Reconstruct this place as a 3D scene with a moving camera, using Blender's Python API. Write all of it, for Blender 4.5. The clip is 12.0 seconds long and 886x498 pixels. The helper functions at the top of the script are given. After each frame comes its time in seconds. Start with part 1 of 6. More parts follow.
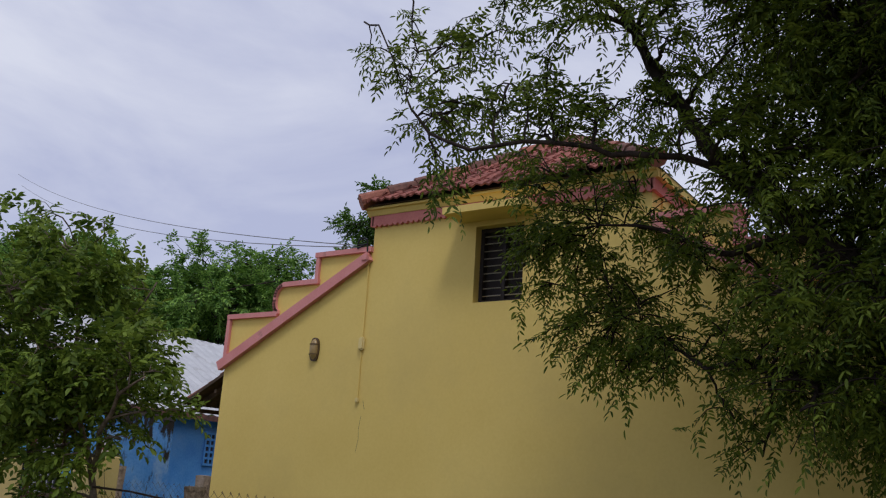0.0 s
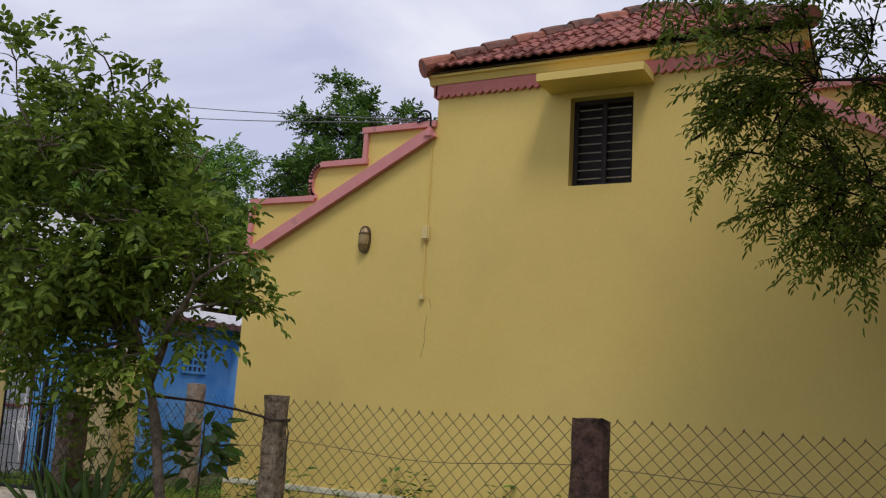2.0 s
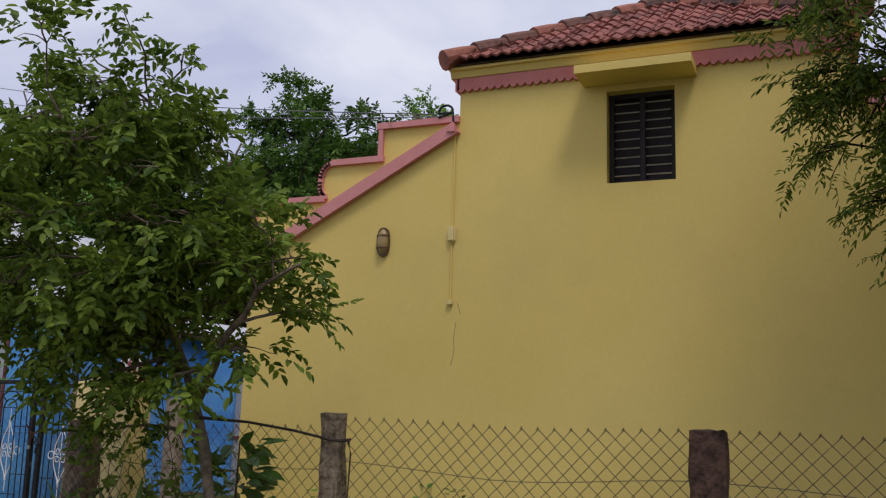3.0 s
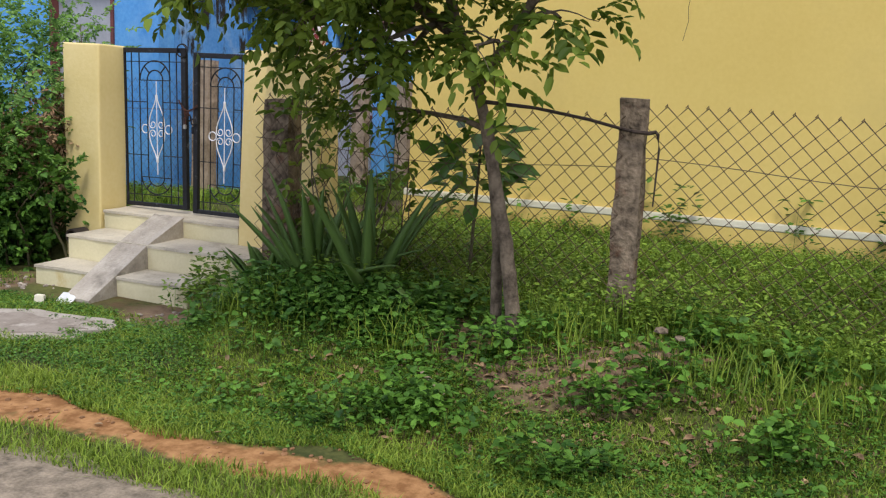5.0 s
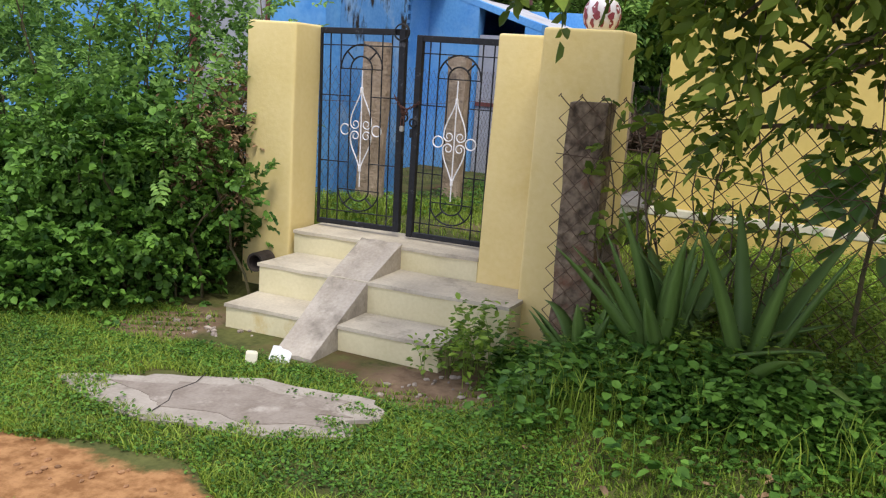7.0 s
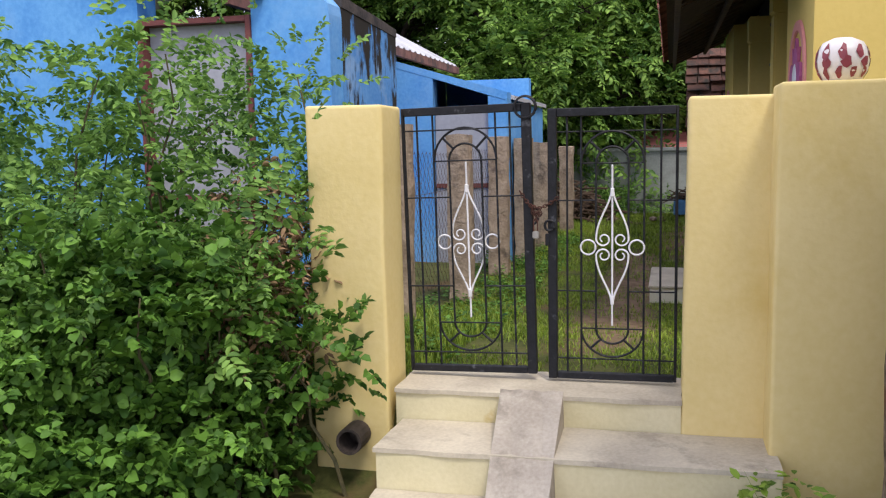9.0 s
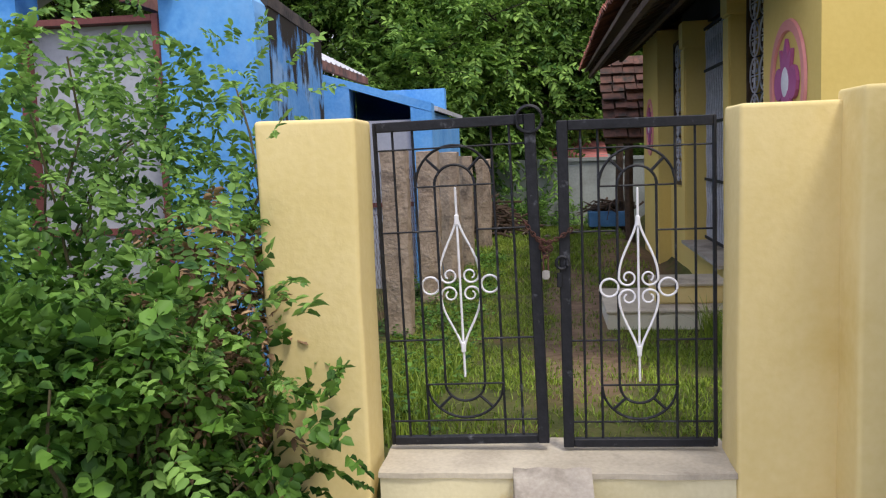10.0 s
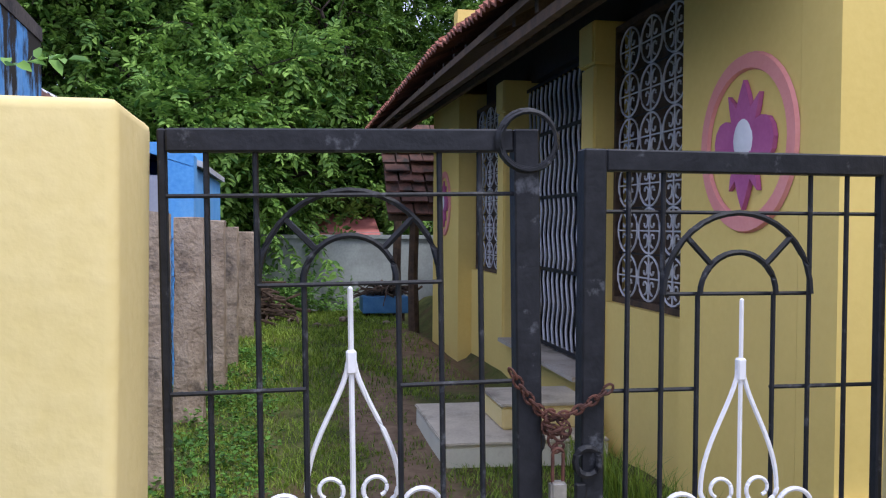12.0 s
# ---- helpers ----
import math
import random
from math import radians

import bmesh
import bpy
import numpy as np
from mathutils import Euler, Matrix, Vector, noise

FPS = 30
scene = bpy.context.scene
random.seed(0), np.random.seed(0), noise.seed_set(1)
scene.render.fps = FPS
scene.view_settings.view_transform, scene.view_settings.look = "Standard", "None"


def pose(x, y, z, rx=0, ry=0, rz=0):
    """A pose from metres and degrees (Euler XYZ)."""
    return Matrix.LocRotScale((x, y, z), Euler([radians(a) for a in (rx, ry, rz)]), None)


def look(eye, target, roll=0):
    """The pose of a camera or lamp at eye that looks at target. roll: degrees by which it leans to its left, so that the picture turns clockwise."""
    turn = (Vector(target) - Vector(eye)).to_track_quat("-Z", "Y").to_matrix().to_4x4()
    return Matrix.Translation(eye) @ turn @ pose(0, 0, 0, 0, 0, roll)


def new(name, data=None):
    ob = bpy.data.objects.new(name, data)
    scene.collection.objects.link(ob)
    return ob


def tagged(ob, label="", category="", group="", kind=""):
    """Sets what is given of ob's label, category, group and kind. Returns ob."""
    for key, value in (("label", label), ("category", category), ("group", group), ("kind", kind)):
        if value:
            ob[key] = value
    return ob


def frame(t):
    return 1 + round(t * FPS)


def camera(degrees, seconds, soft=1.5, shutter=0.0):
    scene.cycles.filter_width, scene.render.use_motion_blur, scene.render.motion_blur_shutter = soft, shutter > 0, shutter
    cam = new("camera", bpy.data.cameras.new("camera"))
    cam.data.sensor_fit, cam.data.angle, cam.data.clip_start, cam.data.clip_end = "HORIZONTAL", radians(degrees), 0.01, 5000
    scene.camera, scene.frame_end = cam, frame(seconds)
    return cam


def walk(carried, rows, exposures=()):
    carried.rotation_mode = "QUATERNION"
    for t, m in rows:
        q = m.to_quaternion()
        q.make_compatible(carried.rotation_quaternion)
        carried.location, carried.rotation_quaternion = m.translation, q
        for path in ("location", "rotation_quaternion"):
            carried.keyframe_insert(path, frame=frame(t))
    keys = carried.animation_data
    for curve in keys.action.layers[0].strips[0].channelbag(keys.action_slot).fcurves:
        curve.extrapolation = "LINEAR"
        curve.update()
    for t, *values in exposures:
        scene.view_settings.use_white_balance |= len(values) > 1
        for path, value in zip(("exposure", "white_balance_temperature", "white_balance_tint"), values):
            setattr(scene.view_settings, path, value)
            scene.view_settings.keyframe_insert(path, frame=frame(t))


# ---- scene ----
cam = camera(52.1, 12.0, soft=1.2)
ROWS = [
    (0, -0.937, 1.018, 1.599, -56.75, 14.96, -3.51),
    (0.5, -0.707, 1.541, 1.586, -57.70, 17.01, -4.72),
    (1, -0.576, 2.133, 1.531, -58.28, 16.54, -4.51),
    (1.5, -0.602, 2.712, 1.494, -59.10, 12.03, -4.06),
    (2, -0.586, 3.278, 1.494, -62.92, 9.87, -3.42),
    (2.5, -0.626, 3.838, 1.514, -66.60, 10.37, -2.87),
    (3, -0.575, 4.406, 1.520, -67.79, 10.31, -1.80),
    (3.5, -0.560, 4.974, 1.447, -66.33, 2.88, -1.55),
    (3.7, -0.540, 5.158, 1.445, -65.51, -0.62, -1.26),
    (5.3, 0.050, 6.735, 1.525, -67.90, -11.60, -3.40),
    (5.5, 0.115, 6.931, 1.539, -67.95, -12.58, -3.62),
    (6, 0.280, 7.411, 1.542, -66.33, -12.07, -3.49),
    (6.5, 0.518, 7.909, 1.524, -66.04, -11.68, -3.78),
    (7, 0.716, 8.470, 1.509, -65.32, -11.45, -3.81),
    (7.5, 0.907, 8.980, 1.496, -66.26, -10.23, -1.23),
    (7.7, 1.000, 9.170, 1.500, -67.10, -10.10, -1.10),
    (9.3, 1.840, 10.690, 1.560, -78.30, -6.05, 1.50),
    (9.5, 1.980, 10.811, 1.580, -80.03, -6.18, 1.38),
    (10, 2.385, 11.039, 1.582, -83.36, -6.13, 2.13),
    (10.5, 2.840, 11.261, 1.545, -84.08, -2.02, 3.77),
    (11, 3.401, 11.382, 1.550, -91.36, -0.90, 2.44),
    (11.5, 3.892, 11.485, 1.538, -95.67, -1.05, -0.46),
    (12, 4.350, 11.510, 1.549, -99.77, -1.51, -0.41),
]
EXPOSURES = [(0, -0.24, 6350, 10), (1.0, -0.31, 6350, 10), (1.5, -0.12, 6500, 10), (2.0, 0.0, 6600, 10), (3.0, -0.10, 6500, 10), (3.5, 0.40, 6500, 9), (4.2, 0.74, 6500, 9), (5.5, 0.76, 6500, 9), (7.0, 0.86, 6600, 10), (7.5, 0.81, 6650, 11), (9.5, 0.90, 6650, 13), (10, 0.86, 6600, 12), (10.5, 1.05, 6400, 12), (11, 0.92, 6350, 13), (11.5, 0.95, 6150, 14), (12, 1.0, 5850, 15)]
walk(cam, [(t, pose(x, y, z, 90 + pitch, roll, yaw)) for t, x, y, z, yaw, pitch, roll in ROWS], EXPOSURES)

# ---- light: an overcast monsoon sky and a weak, wide sun ----
SUN_ELEV, SUN_ROT = radians(61), radians(233)
world = bpy.data.worlds.new("overcast_sky")
world.use_nodes = True
scene.world = world
wn, wl = world.node_tree.nodes, world.node_tree.links
wn.clear()
w_out = wn.new("ShaderNodeOutputWorld")
w_bg = wn.new("ShaderNodeBackground")
w_bg.inputs["Strength"].default_value = 0.1
w_sky = wn.new("ShaderNodeTexSky")
w_sky.sky_type = "NISHITA"
w_sky.sun_disc = False
w_sky.sun_elevation, w_sky.sun_rotation = SUN_ELEV, SUN_ROT
w_tc = wn.new("ShaderNodeTexCoord")
w_map = wn.new("ShaderNodeMapping")
w_map.inputs["Scale"].default_value = (1.0, 1.0, 2.6)
w_noise = wn.new("ShaderNodeTexNoise")
w_noise.inputs["Scale"].default_value = 2.6
w_noise.inputs["Detail"].default_value = 7
w_noise.inputs["Roughness"].default_value = 0.55
w_noise.inputs["Distortion"].default_value = 0.4
w_ramp = wn.new("ShaderNodeValToRGB")
w_ramp.color_ramp.elements[0].position, w_ramp.color_ramp.elements[0].color = 0.34, (5.8, 6.1, 8.3, 1)
w_ramp.color_ramp.elements[1].position, w_ramp.color_ramp.elements[1].color = 0.64, (8.9, 9.05, 10.3, 1)
w_mix = wn.new("ShaderNodeMix")
w_mix.data_type = "RGBA"
w_mix.inputs["Factor"].default_value = 0.88
wl.new(w_tc.outputs["Generated"], w_map.inputs["Vector"])
wl.new(w_map.outputs["Vector"], w_noise.inputs["Vector"])
wl.new(w_noise.outputs["Fac"], w_ramp.inputs["Fac"])
wl.new(w_sky.outputs["Color"], w_mix.inputs["A"])
wl.new(w_ramp.outputs["Color"], w_mix.inputs["B"])
wl.new(w_mix.outputs["Result"], w_bg.inputs["Color"])
wl.new(w_bg.outputs["Background"], w_out.inputs["Surface"])

sun_data = bpy.data.lights.new("sun", "SUN")
sun_data.energy, sun_data.angle, sun_data.color = 1.4, radians(14), (1.0, 0.95, 0.86)
sun = new("sun", sun_data)
sun.matrix_world = look((-5.6, -4.2, 12.5), (0, 0, 0))

# ---- materials ----
def mat(name, a, b, scale=6.0, rough=0.8, bump=0.2, fine=60.0, metal=0.0, lo=0.35, hi=0.65, stain=None, stain_scale=1.2, stain_at=(0.55, 0.7), island=0.0, per_object=0.0, bump_dist=0.01, spec=0.5):
    """A surface of two tones in large and fine noise, with bump, and optional stains of a third tone."""
    m = bpy.data.materials.new(name)
    m.use_nodes = True
    n, l = m.node_tree.nodes, m.node_tree.links
    bs = n["Principled BSDF"]
    bs.inputs["Roughness"].default_value, bs.inputs["Metallic"].default_value = rough, metal
    bs.inputs["Specular IOR Level"].default_value = spec
    tc = n.new("ShaderNodeTexCoord")
    big = n.new("ShaderNodeTexNoise")
    big.inputs["Scale"].default_value, big.inputs["Detail"].default_value = scale, 5
    l.new(tc.outputs["Object"], big.inputs["Vector"])
    small = n.new("ShaderNodeTexNoise")
    small.inputs["Scale"].default_value, small.inputs["Detail"].default_value = fine, 4
    l.new(tc.outputs["Object"], small.inputs["Vector"])
    add = n.new("ShaderNodeMath")
    add.operation = "MULTIPLY_ADD"
    add.inputs[1].default_value = 0.35
    l.new(small.outputs["Fac"], add.inputs[0])
    mul = n.new("ShaderNodeMath")
    mul.operation = "MULTIPLY"
    mul.inputs[1].default_value = 0.65
    l.new(big.outputs["Fac"], mul.inputs[0])
    l.new(mul.outputs[0], add.inputs[2])
    ramp = n.new("ShaderNodeValToRGB")
    ramp.color_ramp.elements[0].position, ramp.color_ramp.elements[0].color = lo, (*a, 1)
    ramp.color_ramp.elements[1].position, ramp.color_ramp.elements[1].color = hi, (*b, 1)
    l.new(add.outputs[0], ramp.inputs["Fac"])
    col = ramp.outputs["Color"]
    if stain:
        st = n.new("ShaderNodeTexNoise")
        st.inputs["Scale"].default_value, st.inputs["Detail"].default_value = stain_scale, 8
        st.inputs["Roughness"].default_value = 0.65
        l.new(tc.outputs["Object"], st.inputs["Vector"])
        sr = n.new("ShaderNodeMapRange")
        sr.inputs["From Min"].default_value, sr.inputs["From Max"].default_value = stain_at
        l.new(st.outputs["Fac"], sr.inputs["Value"])
        mx = n.new("ShaderNodeMix")
        mx.data_type = "RGBA"
        l.new(sr.outputs["Result"], mx.inputs["Factor"])
        l.new(col, mx.inputs["A"])
        mx.inputs["B"].default_value = (*stain, 1)
        col = mx.outputs["Result"]
    if island or per_object:
        hs = n.new("ShaderNodeHueSaturation")
        if island:
            g = n.new("ShaderNodeNewGeometry")
            rnd, amt = g.outputs["Random Per Island"], island
        else:
            g = n.new("ShaderNodeObjectInfo")
            rnd, amt = g.outputs["Random"], per_object
        mr = n.new("ShaderNodeMapRange")
        mr.inputs["To Min"].default_value, mr.inputs["To Max"].default_value = 1 - amt, 1 + amt
        l.new(rnd, mr.inputs["Value"])
        l.new(mr.outputs["Result"], hs.inputs["Value"])
        l.new(col, hs.inputs["Color"])
        col = hs.outputs["Color"]
    l.new(col, bs.inputs["Base Color"])
    if bump:
        bp = n.new("ShaderNodeBump")
        bp.inputs["Strength"].default_value, bp.inputs["Distance"].default_value = bump, bump_dist
        l.new(add.outputs[0], bp.inputs["Height"])
        l.new(bp.outputs["Normal"], bs.inputs["Normal"])
    return m


def leaf_mat(name, dark, light, glow=0.35, rough=0.5):
    """Leaves: each its own green between two tones, with some light passing through."""
    m = bpy.data.materials.new(name)
    m.use_nodes = True
    n, l = m.node_tree.nodes, m.node_tree.links
    bs, out = n["Principled BSDF"], n["Material Output"]
    bs.inputs["Roughness"].default_value = rough
    bs.inputs["Specular IOR Level"].default_value = 0.2
    g = n.new("ShaderNodeNewGeometry")
    tc = n.new("ShaderNodeTexCoord")
    clump = n.new("ShaderNodeTexNoise")
    clump.inputs["Scale"].default_value = 1.6
    l.new(tc.outputs["Object"], clump.inputs["Vector"])
    av = n.new("ShaderNodeMath")
    av.operation = "MULTIPLY_ADD"
    av.inputs[1].default_value = 0.55
    l.new(g.outputs["Random Per Island"], av.inputs[0])
    hf = n.new("ShaderNodeMath")
    hf.operation = "MULTIPLY"
    hf.inputs[1].default_value = 0.45
    l.new(clump.outputs["Fac"], hf.inputs[0])
    l.new(hf.outputs[0], av.inputs[2])
    ramp = n.new("ShaderNodeValToRGB")
    ramp.color_ramp.elements[0].position, ramp.color_ramp.elements[0].color = 0.15, (*dark, 1)
    ramp.color_ramp.elements[1].position, ramp.color_ramp.elements[1].color = 0.85, (*light, 1)
    l.new(av.outputs[0], ramp.inputs["Fac"])
    l.new(ramp.outputs["Color"], bs.inputs["Base Color"])
    tr = n.new("ShaderNodeBsdfTranslucent")
    l.new(ramp.outputs["Color"], tr.inputs["Color"])
    mx = n.new("ShaderNodeMixShader")
    mx.inputs["Fac"].default_value = glow
    l.new(bs.outputs["BSDF"], mx.inputs[1])
    l.new(tr.outputs["BSDF"], mx.inputs[2])
    l.new(mx.outputs["Shader"], out.inputs["Surface"])
    return m


YELLOW = mat("yellow_limewash", (0.72, 0.54, 0.165), (0.78, 0.60, 0.20), 1.1, 0.9, 0.25, 35, stain=(0.60, 0.45, 0.15), stain_scale=0.55, stain_at=(0.52, 0.85), spec=0.2)
YELLOW_WALL = mat("yellow_compound_paint", (0.71, 0.57, 0.25), (0.77, 0.635, 0.315), 2.0, 0.85, 0.36, 30, stain=(0.62, 0.46, 0.14), stain_scale=1.4, stain_at=(0.55, 0.85), spec=0.2, bump_dist=0.016)
CREAM = mat("cream_plaster", (0.70, 0.66, 0.52), (0.80, 0.76, 0.62), 3.0, 0.9, 0.3, 50, stain=(0.45, 0.39, 0.27), stain_scale=5, stain_at=(0.62, 0.8), spec=0.2)
PINK = mat("pink_trim_paint", (0.62, 0.24, 0.24), (0.70, 0.31, 0.30), 4, 0.85, 0.2, 60, stain=(0.35, 0.16, 0.15), stain_scale=4, stain_at=(0.6, 0.75), spec=0.2)
# darker copy of the trim pink, with the cornice's shade in the colour
PINK_SHADED = mat("pink_cornice_paint_shaded", (0.54, 0.18, 0.165), (0.64, 0.25, 0.22), 4, 0.85, 0.2, 60, stain=(0.30, 0.12, 0.11), stain_scale=4, stain_at=(0.6, 0.75), spec=0.2)
EMBLEM_PINK = mat("emblem_pink_paint", (0.72, 0.27, 0.25), (0.78, 0.33, 0.30), 8, 0.7, 0.2)
EMBLEM_MAUVE = mat("emblem_mauve_paint", (0.40, 0.09, 0.25), (0.48, 0.13, 0.31), 8, 0.7, 0.2)
WHITE = mat("white_paint", (0.70, 0.70, 0.74), (0.80, 0.80, 0.83), 14, 0.5, 0.15)
BLUE = mat("blue_limewash", (0.07, 0.27, 0.66), (0.16, 0.43, 0.80), 1.6, 0.9, 0.4, 30, stain=(0.22, 0.44, 0.74), stain_scale=1.8, stain_at=(0.5, 0.8), spec=0.2)
GRILLEPAINT = mat("chalky_grille_paint", (0.50, 0.50, 0.54), (0.68, 0.68, 0.72), 14, 0.6, 0.15)
IRON = mat("black_iron", (0.007, 0.008, 0.011), (0.016, 0.017, 0.022), 30, 0.55, 0.3, 90, stain=(0.11, 0.115, 0.13), stain_scale=17, stain_at=(0.60, 0.72), spec=0.3)
WIRE = mat("rusty_wire", (0.05, 0.028, 0.015), (0.12, 0.07, 0.04), 30, 0.7, 0.2)
RUST = mat("rusty_chain", (0.035, 0.013, 0.010), (0.12, 0.042, 0.025), 40, 0.8, 0.3)
STEEL = mat("steel_padlock", (0.35, 0.34, 0.32), (0.55, 0.53, 0.5), 40, 0.35, 0.1, metal=0.8)
GRANITE = mat("granite_post", (0.07, 0.053, 0.038), (0.31, 0.24, 0.17), 14, 0.9, 0.9, 40, bump_dist=0.03, stain=(0.16, 0.075, 0.045), stain_scale=4, stain_at=(0.55, 0.68), spec=0.2)
GRANITE_DARK = mat("dark_granite_post", (0.022, 0.014, 0.011), (0.12, 0.068, 0.05), 14, 0.9, 0.9, 40, bump_dist=0.03, stain=(0.16, 0.10, 0.08), stain_scale=7, stain_at=(0.6, 0.7), spec=0.2)
STEP_TOP = mat("cream_worn_tread", (0.42, 0.37, 0.29), (0.60, 0.54, 0.42), 4, 0.9, 0.4, 60, stain=(0.26, 0.225, 0.18), stain_scale=3.5, stain_at=(0.56, 0.72), spec=0.2)
GRANITE_PALE = mat("pale_granite_post", (0.25, 0.185, 0.13), (0.46, 0.36, 0.27), 7, 0.9, 0.9, 40, bump_dist=0.03, stain=(0.13, 0.10, 0.08), stain_scale=6, stain_at=(0.55, 0.7), spec=0.2)
CONCRETE = mat("worn_cement", (0.32, 0.28, 0.23), (0.49, 0.44, 0.37), 4, 0.9, 0.4, 60, stain=(0.17, 0.15, 0.12), stain_scale=3, stain_at=(0.55, 0.72), spec=0.2)
SLAB_PALE = mat("pale_cement", (0.28, 0.245, 0.205), (0.40, 0.36, 0.31), 6, 0.9, 0.5, 60, stain=(0.20, 0.17, 0.14), stain_scale=7, stain_at=(0.55, 0.7), spec=0.2)
SLAB_DARK = mat("worn_dark_cement", (0.20, 0.165, 0.135), (0.31, 0.27, 0.23), 7, 0.9, 0.5, 60, stain=(0.40, 0.36, 0.31), stain_scale=6, stain_at=(0.56, 0.68), spec=0.2)
STEP_PAINT = mat("pale_yellow_step_paint", (0.61, 0.55, 0.335), (0.71, 0.65, 0.43), 3, 0.9, 0.35, 50, stain=(0.50, 0.34, 0.08), stain_scale=2.2, stain_at=(0.6, 0.75), spec=0.2)
ROAD = mat("old_concrete_road", (0.12, 0.098, 0.072), (0.33, 0.27, 0.20), 14, 0.95, 0.9, 70, stain=(0.36, 0.20, 0.11), stain_scale=2.2, stain_at=(0.6, 0.75), bump_dist=0.02, spec=0.2)
TILE = mat("red_clay_tile", (0.16, 0.045, 0.036), (0.31, 0.105, 0.078), 7, 0.85, 0.3, 50, stain=(0.10, 0.055, 0.045), stain_scale=6, stain_at=(0.55, 0.7), per_object=0.35)
TILE_STUFF = mat("old_clay_tile", (0.18, 0.06, 0.04), (0.32, 0.12, 0.08), 7, 0.85, 0.3, 50, stain=(0.09, 0.05, 0.04), stain_scale=6, stain_at=(0.55, 0.7), island=0.3)
HUT_TILE = mat("sooty_clay_tile", (0.055, 0.028, 0.02), (0.15, 0.065, 0.045), 7, 0.9, 0.4, 50, stain=(0.03, 0.025, 0.02), stain_scale=6, stain_at=(0.5, 0.65), island=0.4)
RIDGE = mat("mossy_ridge_tile", (0.10, 0.045, 0.035), (0.24, 0.11, 0.085), 7, 0.9, 0.4, 40, stain=(0.035, 0.03, 0.028), stain_scale=5, stain_at=(0.5, 0.65))
# black wood; also colours the sheet that stands in for the unlit room
BLACKWOOD_AND_DARK = mat("black_wood_and_dark_room", (0.012, 0.009, 0.010), (0.028, 0.02, 0.02), 12, 0.8, 0.3, 70)
WOOD = mat("dark_old_wood", (0.035, 0.022, 0.014), (0.10, 0.06, 0.035), 12, 0.85, 0.4, 70)
BARK = mat("brown_bark", (0.065, 0.05, 0.036), (0.21, 0.165, 0.118), 14, 0.9, 0.8, 60, bump_dist=0.02, spec=0.2)
BARK_DARK = mat("dark_bark", (0.016, 0.012, 0.010), (0.05, 0.037, 0.03), 14, 0.9, 0.8, 60, bump_dist=0.02, spec=0.2)
STEM = mat("green_brown_stem", (0.05, 0.05, 0.02), (0.11, 0.09, 0.04), 20, 0.8, 0.2)
SHEET = mat("grey_roof_sheet", (0.42, 0.43, 0.46), (0.56, 0.57, 0.60), 3, 0.6, 0.1, 30, stain=(0.28, 0.27, 0.27), stain_scale=2, stain_at=(0.55, 0.75))
GREYDOOR = mat("grey_sheet_door", (0.32, 0.33, 0.38), (0.42, 0.43, 0.48), 3, 0.6, 0.15, 30, stain=(0.18, 0.12, 0.10), stain_scale=3, stain_at=(0.62, 0.75))
MAROON = mat("maroon_door_frame", (0.12, 0.03, 0.03), (0.20, 0.06, 0.05), 9, 0.7, 0.2)
# parapet mould and cracks; also the painted darkness behind the ventilator
MOULD_AND_DARK = mat("blackened_parapet_and_dark", (0.02, 0.018, 0.02), (0.09, 0.075, 0.065), 6, 0.95, 0.6, 40)
PALEWALL = mat("whitewashed_wall", (0.26, 0.285, 0.265), (0.39, 0.415, 0.395), 1.5, 0.9, 0.3, 30, stain=(0.22, 0.23, 0.21), stain_scale=1.6, stain_at=(0.5, 0.75))
LAMPGLASS = mat("dusty_lamp_glass", (0.26, 0.17, 0.06), (0.40, 0.28, 0.12), 12, 0.3, 0.1)
BROWN = mat("brown_plastic", (0.07, 0.04, 0.02), (0.12, 0.07, 0.035), 12, 0.5, 0.1)
CLAY = mat("blackened_pipe", (0.03, 0.024, 0.02), (0.08, 0.06, 0.048), 10, 0.8, 0.3)
POTWHITE = mat("white_glazed_pot", (0.68, 0.64, 0.66), (0.78, 0.75, 0.76), 10, 0.4, 0.1)
POTRED = mat("dark_red_pot_paint", (0.20, 0.03, 0.05), (0.28, 0.05, 0.07), 10, 0.5, 0.1)
CARTBLUE = mat("faded_blue_paint", (0.04, 0.15, 0.32), (0.09, 0.24, 0.44), 6, 0.7, 0.2)
DRYLEAF = mat("dry_leaf", (0.16, 0.09, 0.045), (0.36, 0.24, 0.13), 20, 0.9, 0.2, island=0.4)
CLODS = mat("red_earth_clod", (0.18, 0.085, 0.036), (0.35, 0.19, 0.09), 20, 0.95, 0.4, island=0.3)
RUBBLE = mat("weathered_rubble", (0.20, 0.16, 0.13), (0.42, 0.36, 0.30), 8, 0.9, 0.7, 40, island=0.3)
ROPE = mat("dark_rope", (0.025, 0.016, 0.012), (0.06, 0.04, 0.03), 40, 0.9, 0.3)
WHITETILE = mat("white_tile_piece", (0.66, 0.67, 0.68), (0.76, 0.77, 0.78), 9, 0.3, 0.05)
CABLE = mat("grey_cable", (0.10, 0.10, 0.11), (0.18, 0.18, 0.19), 20, 0.6, 0.0)
L_NEEM = leaf_mat("neem_leaf", (0.026, 0.058, 0.008), (0.22, 0.29, 0.036), 0.36)
L_TREE = leaf_mat("small_tree_leaf", (0.030, 0.070, 0.010), (0.25, 0.345, 0.05), 0.42)
L_BUSH = leaf_mat("feathery_shrub_leaf", (0.026, 0.095, 0.026), (0.31, 0.53, 0.115), 0.34)
